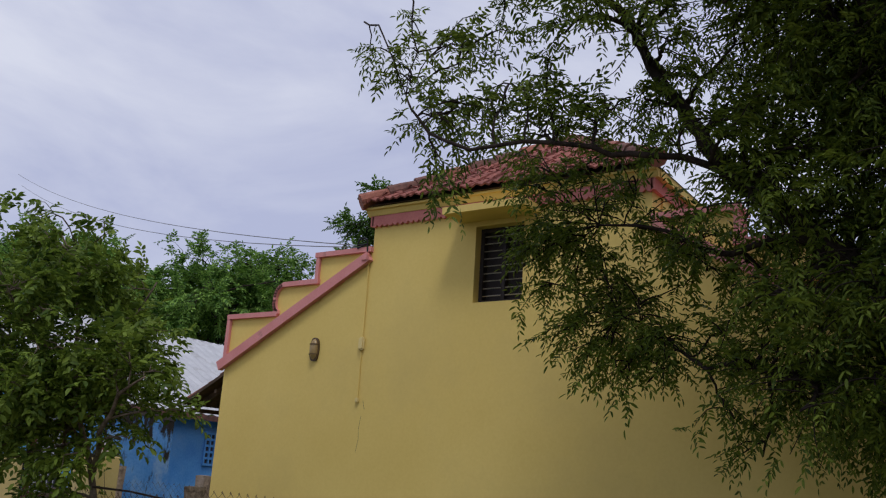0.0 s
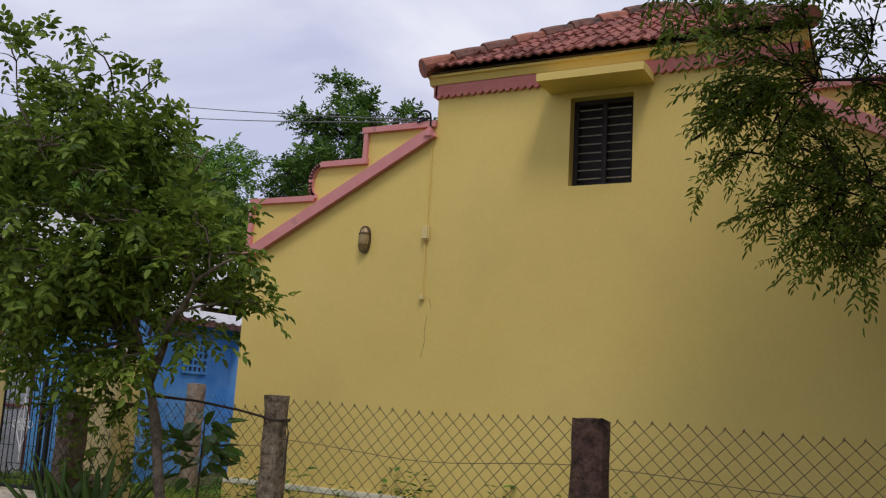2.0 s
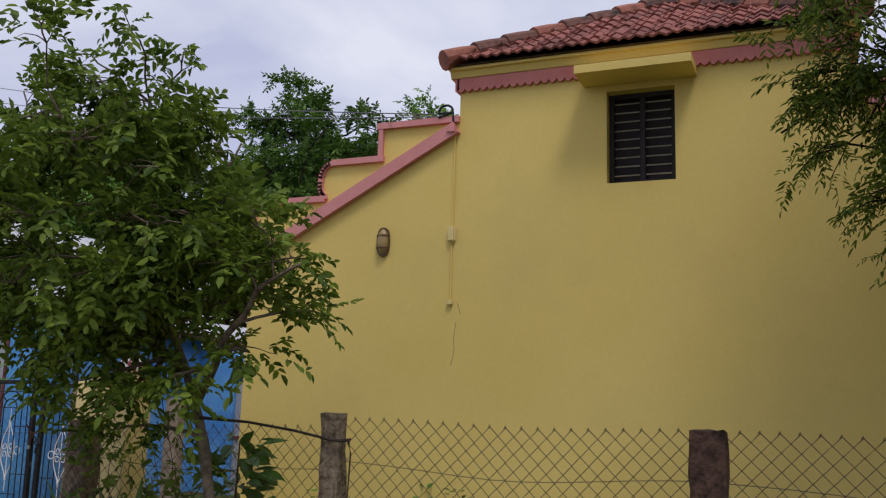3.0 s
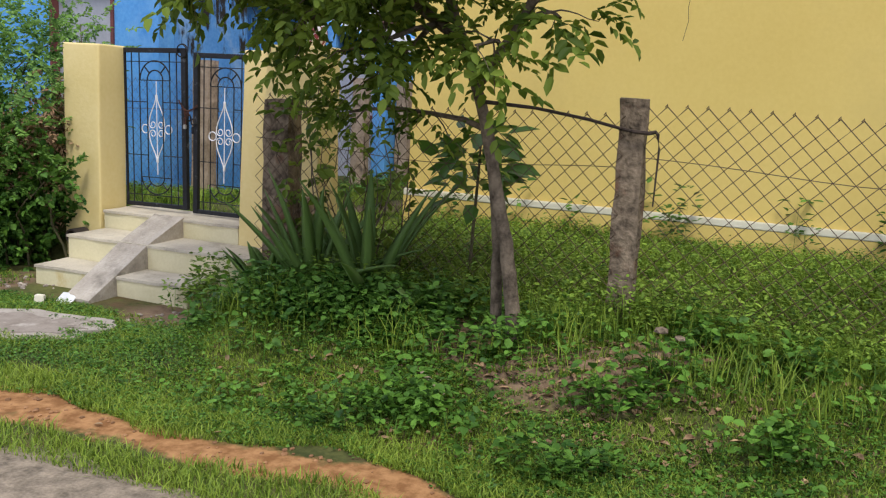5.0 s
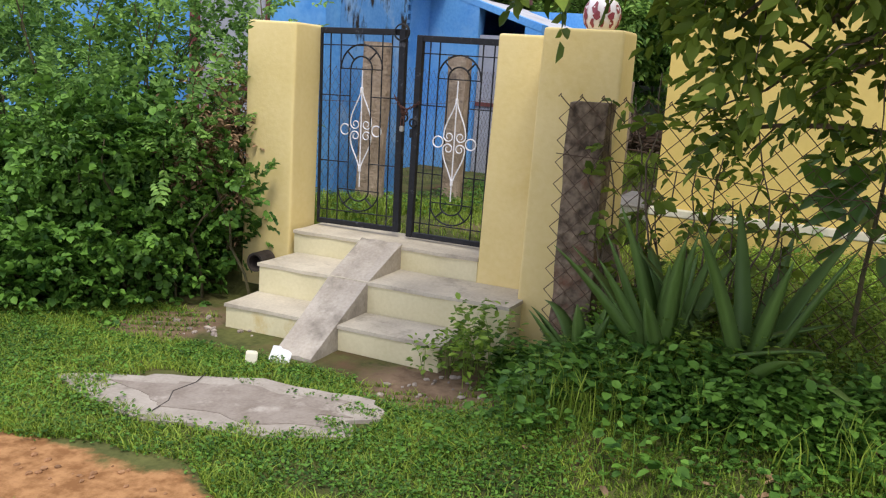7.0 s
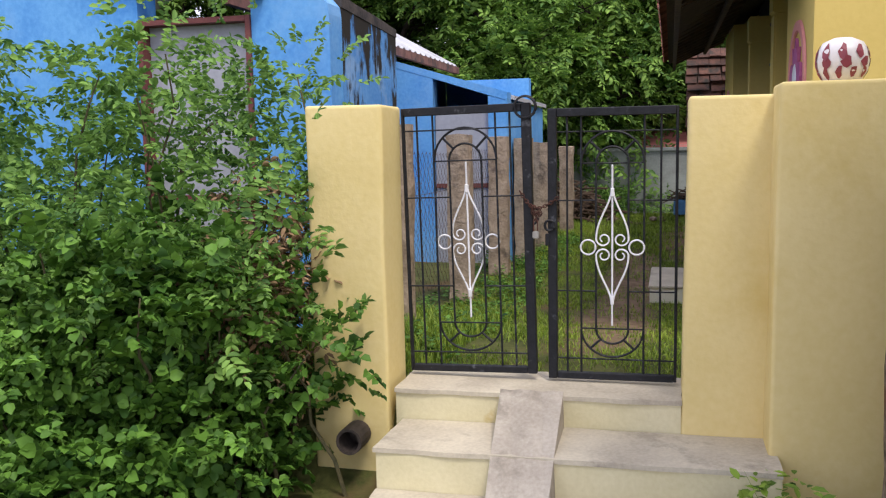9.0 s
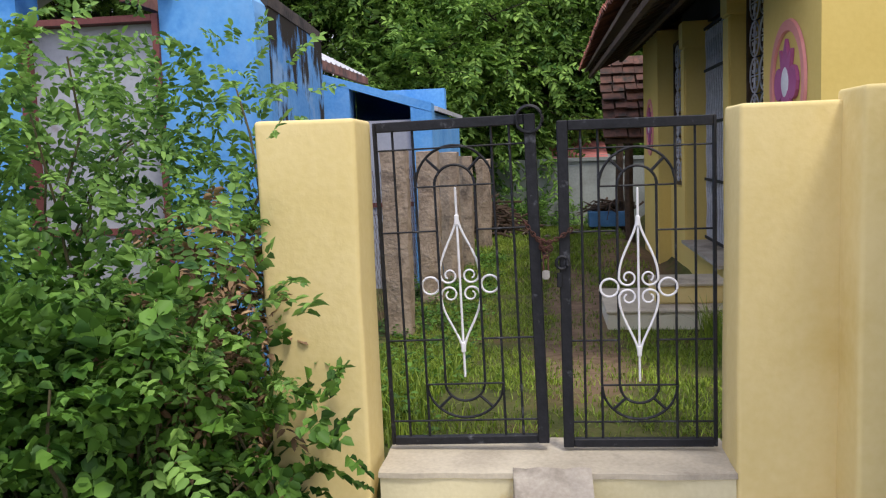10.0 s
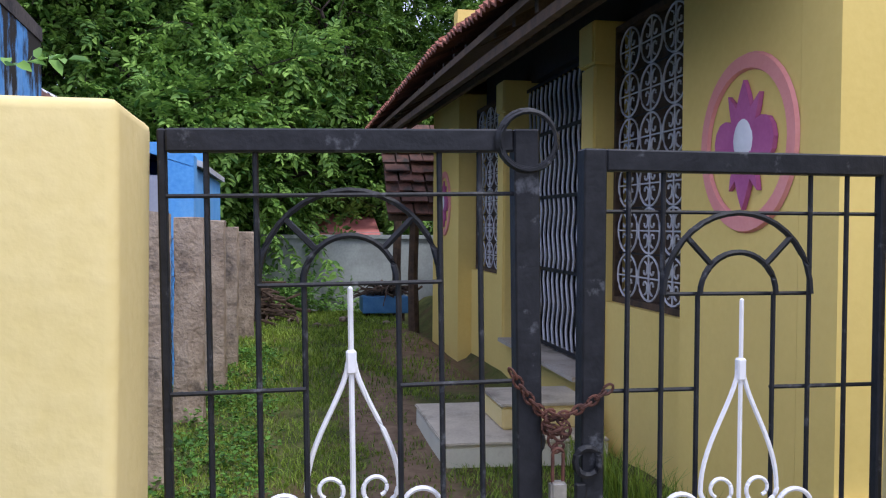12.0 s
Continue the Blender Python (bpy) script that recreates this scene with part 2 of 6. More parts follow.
L_BROAD = leaf_mat("round_shrub_leaf", (0.012, 0.055, 0.010), (0.165, 0.335, 0.05), 0.22)
L_BACK = leaf_mat("far_tree_leaf", (0.035, 0.115, 0.025), (0.31, 0.50, 0.095), 0.30)
L_BACK_DARK = leaf_mat("dark_far_tree_leaf", (0.022, 0.07, 0.013), (0.16, 0.28, 0.045), 0.25)
L_GRASS = leaf_mat("grass_blade", (0.06, 0.13, 0.014), (0.36, 0.47, 0.065), 0.28)
L_WEED = leaf_mat("weed_leaf", (0.014, 0.055, 0.009), (0.16, 0.33, 0.045), 0.24)
L_FEATHER = leaf_mat("feathery_weed_leaf", (0.025, 0.08, 0.012), (0.30, 0.45, 0.06), 0.26)
L_ALOE = leaf_mat("agave_leaf", (0.03, 0.085, 0.018), (0.22, 0.33, 0.085), 0.06, 0.4)
L_SAPLING = leaf_mat("glossy_sapling_leaf", (0.02, 0.06, 0.012), (0.10, 0.20, 0.03), 0.25, 0.35)


def ground_material():
    """Soil under grass, with a bare strip of red earth beside the road."""
    m = mat("grassy_soil", (0.045, 0.055, 0.018), (0.125, 0.13, 0.042), 3.5, 0.95, 0.6, 30, stain=(0.12, 0.075, 0.042), stain_scale=1.6, stain_at=(0.52, 0.66), bump_dist=0.03, spec=0.1)
    n, l = m.node_tree.nodes, m.node_tree.links
    bs = n["Principled BSDF"]
    old = bs.inputs["Base Color"].links[0].from_socket
    tc = n.new("ShaderNodeTexCoord")
    sep = n.new("ShaderNodeSeparateXYZ")
    l.new(tc.outputs["Object"], sep.inputs[0])
    wob = n.new("ShaderNodeTexNoise")
    wob.inputs["Scale"].default_value, wob.inputs["Detail"].default_value, wob.inputs["Roughness"].default_value = 1.7, 8, 0.68
    l.new(tc.outputs["Object"], wob.inputs["Vector"])
    add = n.new("ShaderNodeMath")
    add.operation = "MULTIPLY_ADD"
    add.inputs[1].default_value = 0.55
    l.new(wob.outputs["Fac"], add.inputs[0])
    l.new(sep.outputs["X"], add.inputs[2])
    dist = n.new("ShaderNodeMath")
    dist.operation = "SUBTRACT"
    dist.inputs[1].default_value = 3.12
    l.new(add.outputs[0], dist.inputs[0])
    ab = n.new("ShaderNodeMath")
    ab.operation = "ABSOLUTE"
    l.new(dist.outputs[0], ab.inputs[0])
    mr = n.new("ShaderNodeMapRange")
    mr.inputs["From Min"].default_value, mr.inputs["From Max"].default_value = 0.145, 0.095
    wide = n.new("ShaderNodeMapRange")
    wide.inputs["From Min"].default_value, wide.inputs["From Max"].default_value = 9.3, 10.9
    wide.inputs["To Min"].default_value, wide.inputs["To Max"].default_value = 0.0, 0.17
    l.new(sep.outputs["Y"], wide.inputs["Value"])
    less = n.new("ShaderNodeMath")
    less.operation = "SUBTRACT"
    l.new(ab.outputs[0], less.inputs[0])
    l.new(wide.outputs["Result"], less.inputs[1])
    l.new(less.outputs[0], mr.inputs["Value"])
    red = n.new("ShaderNodeValToRGB")
    red.color_ramp.elements[0].position, red.color_ramp.elements[0].color = 0.40, (0.22, 0.105, 0.042, 1)
    red.color_ramp.elements[1].position, red.color_ramp.elements[1].color = 0.60, (0.40, 0.215, 0.095, 1)
    rn = n.new("ShaderNodeTexNoise")
    rn.inputs["Scale"].default_value, rn.inputs["Detail"].default_value, rn.inputs["Roughness"].default_value = 11, 8, 0.65
    l.new(tc.outputs["Object"], rn.inputs["Vector"])
    l.new(rn.outputs["Fac"], red.inputs["Fac"])
    mx = n.new("ShaderNodeMix")
    mx.data_type = "RGBA"
    l.new(mr.outputs["Result"], mx.inputs["Factor"])
    l.new(old, mx.inputs["A"])
    l.new(red.outputs["Color"], mx.inputs["B"])
    soil = n.new("ShaderNodeValToRGB")
    soil.color_ramp.elements[0].position, soil.color_ramp.elements[0].color = 0.3, (0.105, 0.068, 0.042, 1)
    soil.color_ramp.elements[1].position, soil.color_ramp.elements[1].color = 0.7, (0.28, 0.195, 0.125, 1)
    l.new(rn.outputs["Fac"], soil.inputs["Fac"])
    col = mx.outputs["Result"]
    for cx, cy, rx, ry in BARE:
        mp = n.new("ShaderNodeMapping")
        mp.inputs["Location"].default_value = (-cx / rx, -cy / ry, 0)
        mp.inputs["Scale"].default_value = (1 / rx, 1 / ry, 0)
        l.new(tc.outputs["Object"], mp.inputs["Vector"])
        ln = n.new("ShaderNodeVectorMath")
        ln.operation = "LENGTH"
        l.new(mp.outputs["Vector"], ln.inputs[0])
        jag = n.new("ShaderNodeMath")
        jag.operation = "MULTIPLY_ADD"
        jag.inputs[1].default_value = 1.3
        l.new(rn.outputs["Fac"], jag.inputs[0])
        l.new(ln.outputs["Value"], jag.inputs[2])
        r2 = n.new("ShaderNodeMapRange")
        r2.inputs["From Min"].default_value, r2.inputs["From Max"].default_value = 1.75, 1.35
        l.new(jag.outputs[0], r2.inputs["Value"])
        m2 = n.new("ShaderNodeMix")
        m2.data_type = "RGBA"
        l.new(r2.outputs["Result"], m2.inputs["Factor"])
        l.new(col, m2.inputs["A"])
        l.new(soil.outputs["Color"], m2.inputs["B"])
        col = m2.outputs["Result"]
    l.new(col, bs.inputs["Base Color"])
    return m


# bare trodden patches: centre and half-widths
BARE = [(4.62, 10.2, 0.42, 0.40), (4.75, 11.95, 0.4, 0.32), (8.3, 10.85, 1.7, 0.34), (11.0, 10.8, 2.2, 0.32), (14.2, 10.1, 2.6, 0.5), (4.0, 7.45, 0.32, 0.5), (4.15, 8.0, 0.25, 0.3), (4.35, 7.0, 0.2, 0.3)]
GROUND = ground_material()


def stained_blue():
    """Blue limewash with black mould running down from the top of the wall."""
    m = mat("mould_streaked_blue", (0.06, 0.24, 0.60), (0.16, 0.38, 0.72), 1.6, 0.9, 0.5, 30, stain=(0.30, 0.46, 0.66), stain_scale=2.5, stain_at=(0.55, 0.75), spec=0.2)
    n, l = m.node_tree.nodes, m.node_tree.links
    bs = n["Principled BSDF"]
    old = bs.inputs["Base Color"].links[0].from_socket
    tc = n.new("ShaderNodeTexCoord")
    mp = n.new("ShaderNodeMapping")
    mp.inputs["Scale"].default_value = (3.4, 3.4, 1.15)
    l.new(tc.outputs["Object"], mp.inputs["Vector"])
    nz = n.new("ShaderNodeTexNoise")
    nz.inputs["Scale"].default_value, nz.inputs["Detail"].default_value, nz.inputs["Roughness"].default_value = 1.5, 8, 0.66
    l.new(mp.outputs["Vector"], nz.inputs["Vector"])
    mr = n.new("ShaderNodeMapRange")
    mr.inputs["From Min"].default_value, mr.inputs["From Max"].default_value = 0.50, 0.57
    sep = n.new("ShaderNodeSeparateXYZ")
    l.new(tc.outputs["Object"], sep.inputs[0])
    run = n.new("ShaderNodeMath")
    run.operation = "MULTIPLY_ADD"
    run.inputs[1].default_value, run.inputs[2].default_value = 0.22, -0.425
    l.new(sep.outputs["Z"], run.inputs[0])
    both = n.new("ShaderNodeMath")
    both.operation = "ADD"
    l.new(nz.outputs["Fac"], both.inputs[0])
    l.new(run.outputs[0], both.inputs[1])
    l.new(both.outputs[0], mr.inputs["Value"])
    mx = n.new("ShaderNodeMix")
    mx.data_type = "RGBA"
    l.new(mr.outputs["Result"], mx.inputs["Factor"])
    l.new(old, mx.inputs["A"])
    mx.inputs["B"].default_value = (0.03, 0.027, 0.022, 1)
    l.new(mx.outputs["Result"], bs.inputs["Base Color"])
    return m


BLUE_STAINED = stained_blue()

# ---- mesh helpers ----
def link_mesh(name, me, material, parent=None, label="", smooth=False):
    me.materials.append(material)
    if smooth:
        me.polygons.foreach_set("use_smooth", [True] * len(me.polygons))
    ob = new(name, me)
    if parent is not None:
        ob.parent = parent
        ob.matrix_parent_inverse = Matrix.Translation(parent.matrix_basis.translation).inverted() if parent.parent is None and parent.type == "EMPTY" else Matrix()
    if label:
        ob["label"] = label
    return ob


def part(name, bm, material, parent=None, label="", smooth=False):
    """Links a bmesh as one mesh object, under a thing where one is given."""
    bmesh.ops.recalc_face_normals(bm, faces=bm.faces[:])
    me = bpy.data.meshes.new(name)
    bm.to_mesh(me)
    bm.free()
    return link_mesh(name, me, material, parent, label, smooth)


def thing(name, at, label, category, group="", kind=""):
    ob = new(name)
    ob.empty_display_size = 0.1
    ob.location = at
    return tagged(ob, label, category, group, kind)


def box(bm, x0, x1, y0, y1, z0, z1, bevel=0.0):
    r = bmesh.ops.create_cube(bm, size=1.0)
    vs = r["verts"]
    for v in vs:
        v.co = Vector((x0 + (v.co.x + 0.5) * (x1 - x0), y0 + (v.co.y + 0.5) * (y1 - y0), z0 + (v.co.z + 0.5) * (z1 - z0)))
    if bevel:
        es = list({e for v in vs for e in v.link_edges})
        bmesh.ops.bevel(bm, geom=es, offset=bevel, segments=2, affect="EDGES")
    return vs


def new_box(x0, x1, y0, y1, z0, z1, bevel=0.0):
    bm = bmesh.new()
    box(bm, x0, x1, y0, y1, z0, z1, bevel)
    return bm


def prism(bm, outline, lo, hi, axis="x"):
    """An outline in the two other axes, drawn out from lo to hi along one axis."""
    def at(p, d):
        return (d, p[0], p[1]) if axis == "x" else (p[0], d, p[1]) if axis == "y" else (p[0], p[1], d)
    a = [bm.verts.new(at(p, lo)) for p in outline]
    b = [bm.verts.new(at(p, hi)) for p in outline]
    bm.faces.new(a)
    bm.faces.new(list(reversed(b)))
    k = len(outline)
    for i in range(k):
        bm.faces.new((a[i], b[i], b[(i + 1) % k], a[(i + 1) % k]))


def tube(bm, pts, radii, seg=6, closed=False):
    """A round bar through points; radii: one number, or one at each point."""
    pts = [Vector(p) for p in pts]
    k = len(pts)
    if not hasattr(radii, "__len__"):
        radii = [radii] * k
    rings = []
    for i, p in enumerate(pts):
        a = pts[(i - 1) % k] if closed or i > 0 else p
        b = pts[(i + 1) % k] if closed or i < k - 1 else p
        d = (b - a).normalized() if (b - a).length > 1e-9 else Vector((0, 0, 1))
        ref = Vector((0, 0, 1)) if abs(d.z) < 0.9 else Vector((1, 0, 0))
        u = d.cross(ref).normalized()
        w = d.cross(u)
        rings.append([bm.verts.new(p + (u * math.cos(t) + w * math.sin(t)) * radii[i]) for t in (2 * math.pi * j / seg for j in range(seg))])
    n_r = k if closed else k - 1
    for i in range(n_r):
        r0, r1 = rings[i], rings[(i + 1) % k]
        for j in range(seg):
            bm.faces.new((r0[j], r0[(j + 1) % seg], r1[(j + 1) % seg], r1[j]))
    if not closed:
        bm.faces.new(list(reversed(rings[0])))
        bm.faces.new(rings[-1])


def np_mesh(name, verts, quads, material, parent=None, label=""):
    """A large mesh of quads from arrays."""
    verts = np.asarray(verts, dtype=np.float32)
    quads = np.asarray(quads, dtype=np.int32)
    me = bpy.data.meshes.new(name)
    me.vertices.add(len(verts))
    me.vertices.foreach_set("co", verts.ravel())
    me.loops.add(quads.size)
    me.loops.foreach_set("vertex_index", quads.ravel())
    me.polygons.add(len(quads))
    me.polygons.foreach_set("loop_start", np.arange(0, quads.size, 4, dtype=np.int32))
    me.update(calc_edges=True)
    me.validate()
    return link_mesh(name, me, material, parent, label)


def unit(v):
    return v / np.maximum(np.linalg.norm(v, axis=-1, keepdims=True), 1e-9)


def leaf_quads(base, way, normal, length, width, fold=0.25, curl=0.15):
    """Leaves of six points, folded along the midrib: arrays of base, direction and normal."""
    way = unit(way)
    side = unit(np.cross(way, normal))
    nrm = np.cross(side, way)
    length, width = np.asarray(length).reshape(-1, 1), np.asarray(width).reshape(-1, 1)
    tip = base + way * length - nrm * length * curl
    rows_l = []
    for along, wide in ((0.27, 0.43), (0.66, 0.45)):
        mid = base + way * length * along - nrm * length * curl * along * along
        rows_l.append((mid + side * width * wide + nrm * width * fold, mid - side * width * wide + nrm * width * fold))
    (l1, r1), (l2, r2) = rows_l
    v = np.stack([base, l1, l2, tip, r2, r1], 1).reshape(-1, 3)
    i = np.arange(len(base))[:, None] * 6
    q = np.concatenate([i + np.array([[0, 1, 2, 3]]), i + np.array([[0, 3, 4, 5]])], 0)
    return v, q


def sprigs(rng, origin, way, count, rachis, leaf_len, leaf_w, angle=55, droop=0.25, jitter=0.25):
    """Compound leaves: leaflets in pairs along a stalk from each origin."""
    n_s = len(origin)
    way = unit(way)
    up = np.array([0, 0, 1.0]) + rng.normal(0, 0.25, (n_s, 3))
    side = unit(np.cross(way, up))
    nrm = np.cross(side, way)
    size = rng.uniform(0.7, 1.25, (n_s, 1))
    B, W, N, L = [], [], [], []
    for j in range(count):
        s = (j // 2 + 1) / (count / 2) if j < count - 1 else 1.05
        sgn = 1.0 if j % 2 else -1.0
        ca, sa = (math.cos(radians(angle)), math.sin(radians(angle))) if j < count - 1 else (1.0, 0.0)
        b = origin + way * rachis * s * size - np.array([0, 0, 1.0]) * droop * rachis * s * s * size
        w = way * ca + side * sgn * sa - np.array([0, 0, 1.0]) * droop + rng.normal(0, jitter, (n_s, 3))
        B.append(b)
        W.append(w)
        N.append(nrm + rng.normal(0, jitter, (n_s, 3)))
        L.append(size[:, 0] * rng.uniform(0.75, 1.2, n_s))
    L = np.concatenate(L)
    return leaf_quads(np.concatenate(B), np.concatenate(W), np.concatenate(N), L * leaf_len, L * leaf_w)


def join(pieces):
    vs, qs, k = [], [], 0
    for v, q in pieces:
        vs.append(v)
        qs.append(q + k)
        k += len(v)
    return np.concatenate(vs), np.concatenate(qs)


def bent(rng, a, b, sag=0.1, k=7):
    """A crooked line from a to b."""
    a, b = np.asarray(a, float), np.asarray(b, float)
    t = np.linspace(0, 1, k)[:, None]
    d = np.linalg.norm(b - a)
    off = np.cumsum(rng.normal(0, 0.035 * d, (k, 3)), 0) * np.sin(np.pi * t)
    return a + (b - a) * t + off + np.array([0, 0, 1.0]) * sag * d * np.sin(np.pi * t)


def smooth_step(a, b, x):
    t = np.clip((x - a) / (b - a), 0, 1)
    return t * t * (3 - 2 * t)


def ground_z(x, y):
    """Height of the ground: a low bank up to the fence, level before the gate, a yard behind it."""
    x, y = np.asarray(x, float), np.asarray(y, float)
    bank = 0.30 * smooth_step(3.2, 4.5, x) + 0.12 * smooth_step(5.0, 7.0, x)
    gate = -0.06 * smooth_step(3.9, 4.5, x)
    side = smooth_step(9.9, 9.2, y)
    outer = gate + (bank - gate) * side
    outer = np.where(y > 11, gate * smooth_step(13.5, 12.0, y), outer)
    yard = 0.36 - 0.20 * smooth_step(6.5, 9.0, x)
    inside = smooth_step(5.55, 5.75, x) * np.where(y > 11, 1.0, smooth_step(9.55, 9.9, y))
    z = outer + (yard - outer) * inside
    bumps = 0.02 * np.sin(2.1 * x + 1.3 * y) * np.sin(1.7 * y - 0.6 * x) + 0.012 * np.sin(5.3 * x - 2.2 * y)
    return z + bumps * smooth_step(2.6, 3.4, x) * (1 - 0.7 * smooth_step(9.4, 10.0, y) * smooth_step(12.6, 12.0, y))

# ---- ground and road ----
def grid_sheet(name, xs, ys, zf, material, label, kind="structure"):
    gx, gy = np.meshgrid(xs, ys)
    v = np.stack([gx, gy, zf(gx, gy)], -1).reshape(-1, 3)
    nx = len(xs)
    i = (np.arange(len(ys) - 1)[:, None] * nx + np.arange(nx - 1)[None]).reshape(-1, 1)
    q = i + np.array([[0, 1, nx + 1, nx]])
    ob = np_mesh(name, v, q, material)
    ob.data.polygons.foreach_set("use_smooth", [True] * len(ob.data.polygons))
    return tagged(ob, label, name, kind=kind)


xs = np.concatenate([[-600, -120, -40, -12], np.arange(-4, 2.4, 0.5), np.arange(2.4, 10, 0.1), np.arange(10, 24, 0.5), [40, 120, 600]])
ys = np.concatenate([[-600, -120, -40, -12], np.arange(-4, 2, 0.5), np.arange(2, 14, 0.1), np.arange(14, 28, 0.5), [40, 120, 600]])
grid_sheet("ground", xs, ys, lambda x, y: ground_z(x, y), GROUND, "green weedy soil with a bare strip of red earth")


def road_z(x, y):
    return 0.012 + 0.012 * np.sin(3.1 * x + 2.0 * y) * np.sin(1.9 * y) - 0.05 * smooth_step(2.42, 2.62, x + 0.07 * np.sin(3.3 * y) + 0.05 * np.sin(8.1 * y))


grid_sheet("road", np.concatenate([np.arange(-3.4, 2.2, 0.4), np.arange(2.2, 2.75, 0.04)]), np.arange(-40, 60, 0.1), road_z, ROAD, "worn grey concrete lane with crumbling edge")

# ---- the yellow house ----
HX, HY = 7.10, 9.70
MIDY = 5.76


def mirror(pts):
    return [(2 * MIDY - y, z) for y, z in reversed(pts)]


# stepped outline of the gable from the front corner up to the raised middle
curve_pts = [(8.87 + 0.055 * math.sin(t), 3.615 + 0.115 * (1 - math.cos(t))) for t in np.linspace(0.1, 1.7, 6)] + [(8.795 + 0.13 * math.cos(t), 3.78 + 0.16 * math.sin(t)) for t in np.linspace(0.15, 1.5, 7)]
STEPS_OUT = [(HY, 3.575), (8.87, 3.575)] + curve_pts + [(8.79, 3.94), (8.27, 3.935), (8.27, 4.265), (7.46, 4.265)]
bm = bmesh.new()
WY0, WY1, WZ0, WZ1 = 5.46, 6.055, 3.555, 4.40
front_half = [(WY1, -0.1), (HY, -0.1)] + STEPS_OUT + [(7.46, 4.66), (WY1, 4.66)]
back_half = [(2 * MIDY - HY, -0.1), (WY0, -0.1), (WY0, 4.66), (2 * MIDY - 7.46, 4.66)] + mirror(STEPS_OUT)
prism(bm, front_half, HX, HX + 0.24)
prism(bm, back_half, HX, HX + 0.24)
prism(bm, [(WY0, -0.1), (WY1, -0.1), (WY1, WZ0), (WY0, WZ0)], HX, HX + 0.24)
prism(bm, [(WY0, WZ1), (WY1, WZ1), (WY1, 4.66), (WY0, 4.66)], HX, HX + 0.24)
tagged(part("wall_gable", bm, YELLOW), "tall yellow limewashed gable wall with stepped parapet", "wall", kind="structure")

bm = bmesh.new()
box(bm, HX - 0.035, HX - 0.002, 2 * MIDY - HY, HY + 0.03, 0.58, 0.64, 0.008)
tagged(part("plinth_band", bm, CREAM), "cream plaster ledge along the foot of the wall", "trim", kind="structure")

bm = bmesh.new()
box(bm, HX - 0.03, HX - 0.003, 2 * MIDY - HY, HY + 0.03, -0.1, 0.578)
tagged(part("plinth", bm, YELLOW), "yellow plinth at the foot of the gable wall", "trim", kind="structure")


def band(outline, half, lo, hi, name, label):
    """A strip of trim that follows an open line of (y, z) on the gable."""
    b = bmesh.new()
    for (y0, z0), (y1, z1) in zip(outline[:-1], outline[1:]):
        d = Vector((y1 - y0, z1 - z0))
        if d.length < 1e-4:
            continue
        d.normalize()
        nrm = Vector((-d.y, d.x)) * half
        e = d * half * 0.5
        prism(b, [(y0 - e.x + nrm.x, z0 - e.y + nrm.y), (y1 + e.x + nrm.x, z1 + e.y + nrm.y), (y1 + e.x - nrm.x, z1 + e.y - nrm.y), (y0 - e.x - nrm.x, z0 - e.y - nrm.y)], lo, hi)
    return tagged(part(name, b, PINK), label, "trim", kind="structure")


for flip in (False, True):
    f = (lambda p: [(2 * MIDY - y, z) for y, z in p]) if flip else (lambda p: p)
    band(f([(9.74, 2.965), (7.50, 4.175)]), 0.058, HX - 0.07, HX - 0.002, "coping", "sloping pink coping band on the gable")
    band(f([(HY - 0.012, 3.00), (HY - 0.012, 3.555)]), 0.028, HX - 0.04, HX + 0.25, "parapet_trim", "pink edge trim of the stepped parapet")
    band(f([(HY, 3.583), (8.88, 3.583)]), 0.03, HX - 0.045, HX + 0.26, "parapet_trim", "pink edge trim of the stepped parapet")
    band(f([(8.87, 3.59)] + curve_pts), 0.024, HX - 0.042, HX + 0.25, "parapet_trim", "curved pink edge trim of the parapet")
    band(f([(8.79, 3.945), (8.25, 3.947)]), 0.03, HX - 0.046, HX + 0.26, "parapet_trim", "pink edge trim of the stepped parapet")
    band(f([(8.272, 3.975), (8.272, 4.245)]), 0.024, HX - 0.041, HX + 0.25, "parapet_trim", "pink edge trim of the stepped parapet")
    band(f([(8.30, 4.275), (7.47, 4.275)]), 0.03, HX - 0.047, HX + 0.26, "parapet_trim", "pink edge trim of the stepped parapet")

# pink cornice with scalloped lower edge, its shade put into the colour, and yellow moulding above it
CY0, CY1 = 2 * MIDY - 7.48, 7.48
low = []
n_sc = 46
for i in range(n_sc):
    c0, c1 = CY0 + (CY1 - CY0) * i / n_sc, CY0 + (CY1 - CY0) * (i + 1) / n_sc
    for t in (0.0, 0.25, 0.5, 0.75):
        low.append((c0 + (c1 - c0) * t, 4.565 - 0.032 * math.sin(math.pi * t)))
low.append((CY1, 4.565))
bm = bmesh.new()
prism(bm, low + [(CY1, 4.67), (CY0, 4.67)], HX - 0.04, HX - 0.002)
for s in (CY0, CY1):
    box(bm, HX - 0.04, HX + 1.6, s - 0.02, s + 0.02, 4.55, 4.67)
tagged(part("cornice", bm, PINK_SHADED), "pink cornice with a scalloped lower edge", "trim", kind="structure")
bm = bmesh.new()
prof = [(HX, 4.672), (HX - 0.05, 4.672), (HX - 0.08, 4.73), (HX - 0.11, 4.735), (HX - 0.11, 4.76), (HX, 4.76)]
prism(bm, prof, CY0 - 0.06, CY1 + 0.06, "y")
box(bm, HX, HX + 8.0, CY1 + 0.002, CY1 + 0.07, 4.68, 4.76)
box(bm, HX, HX + 8.0, CY0 - 0.07, CY0 - 0.002, 4.68, 4.76)
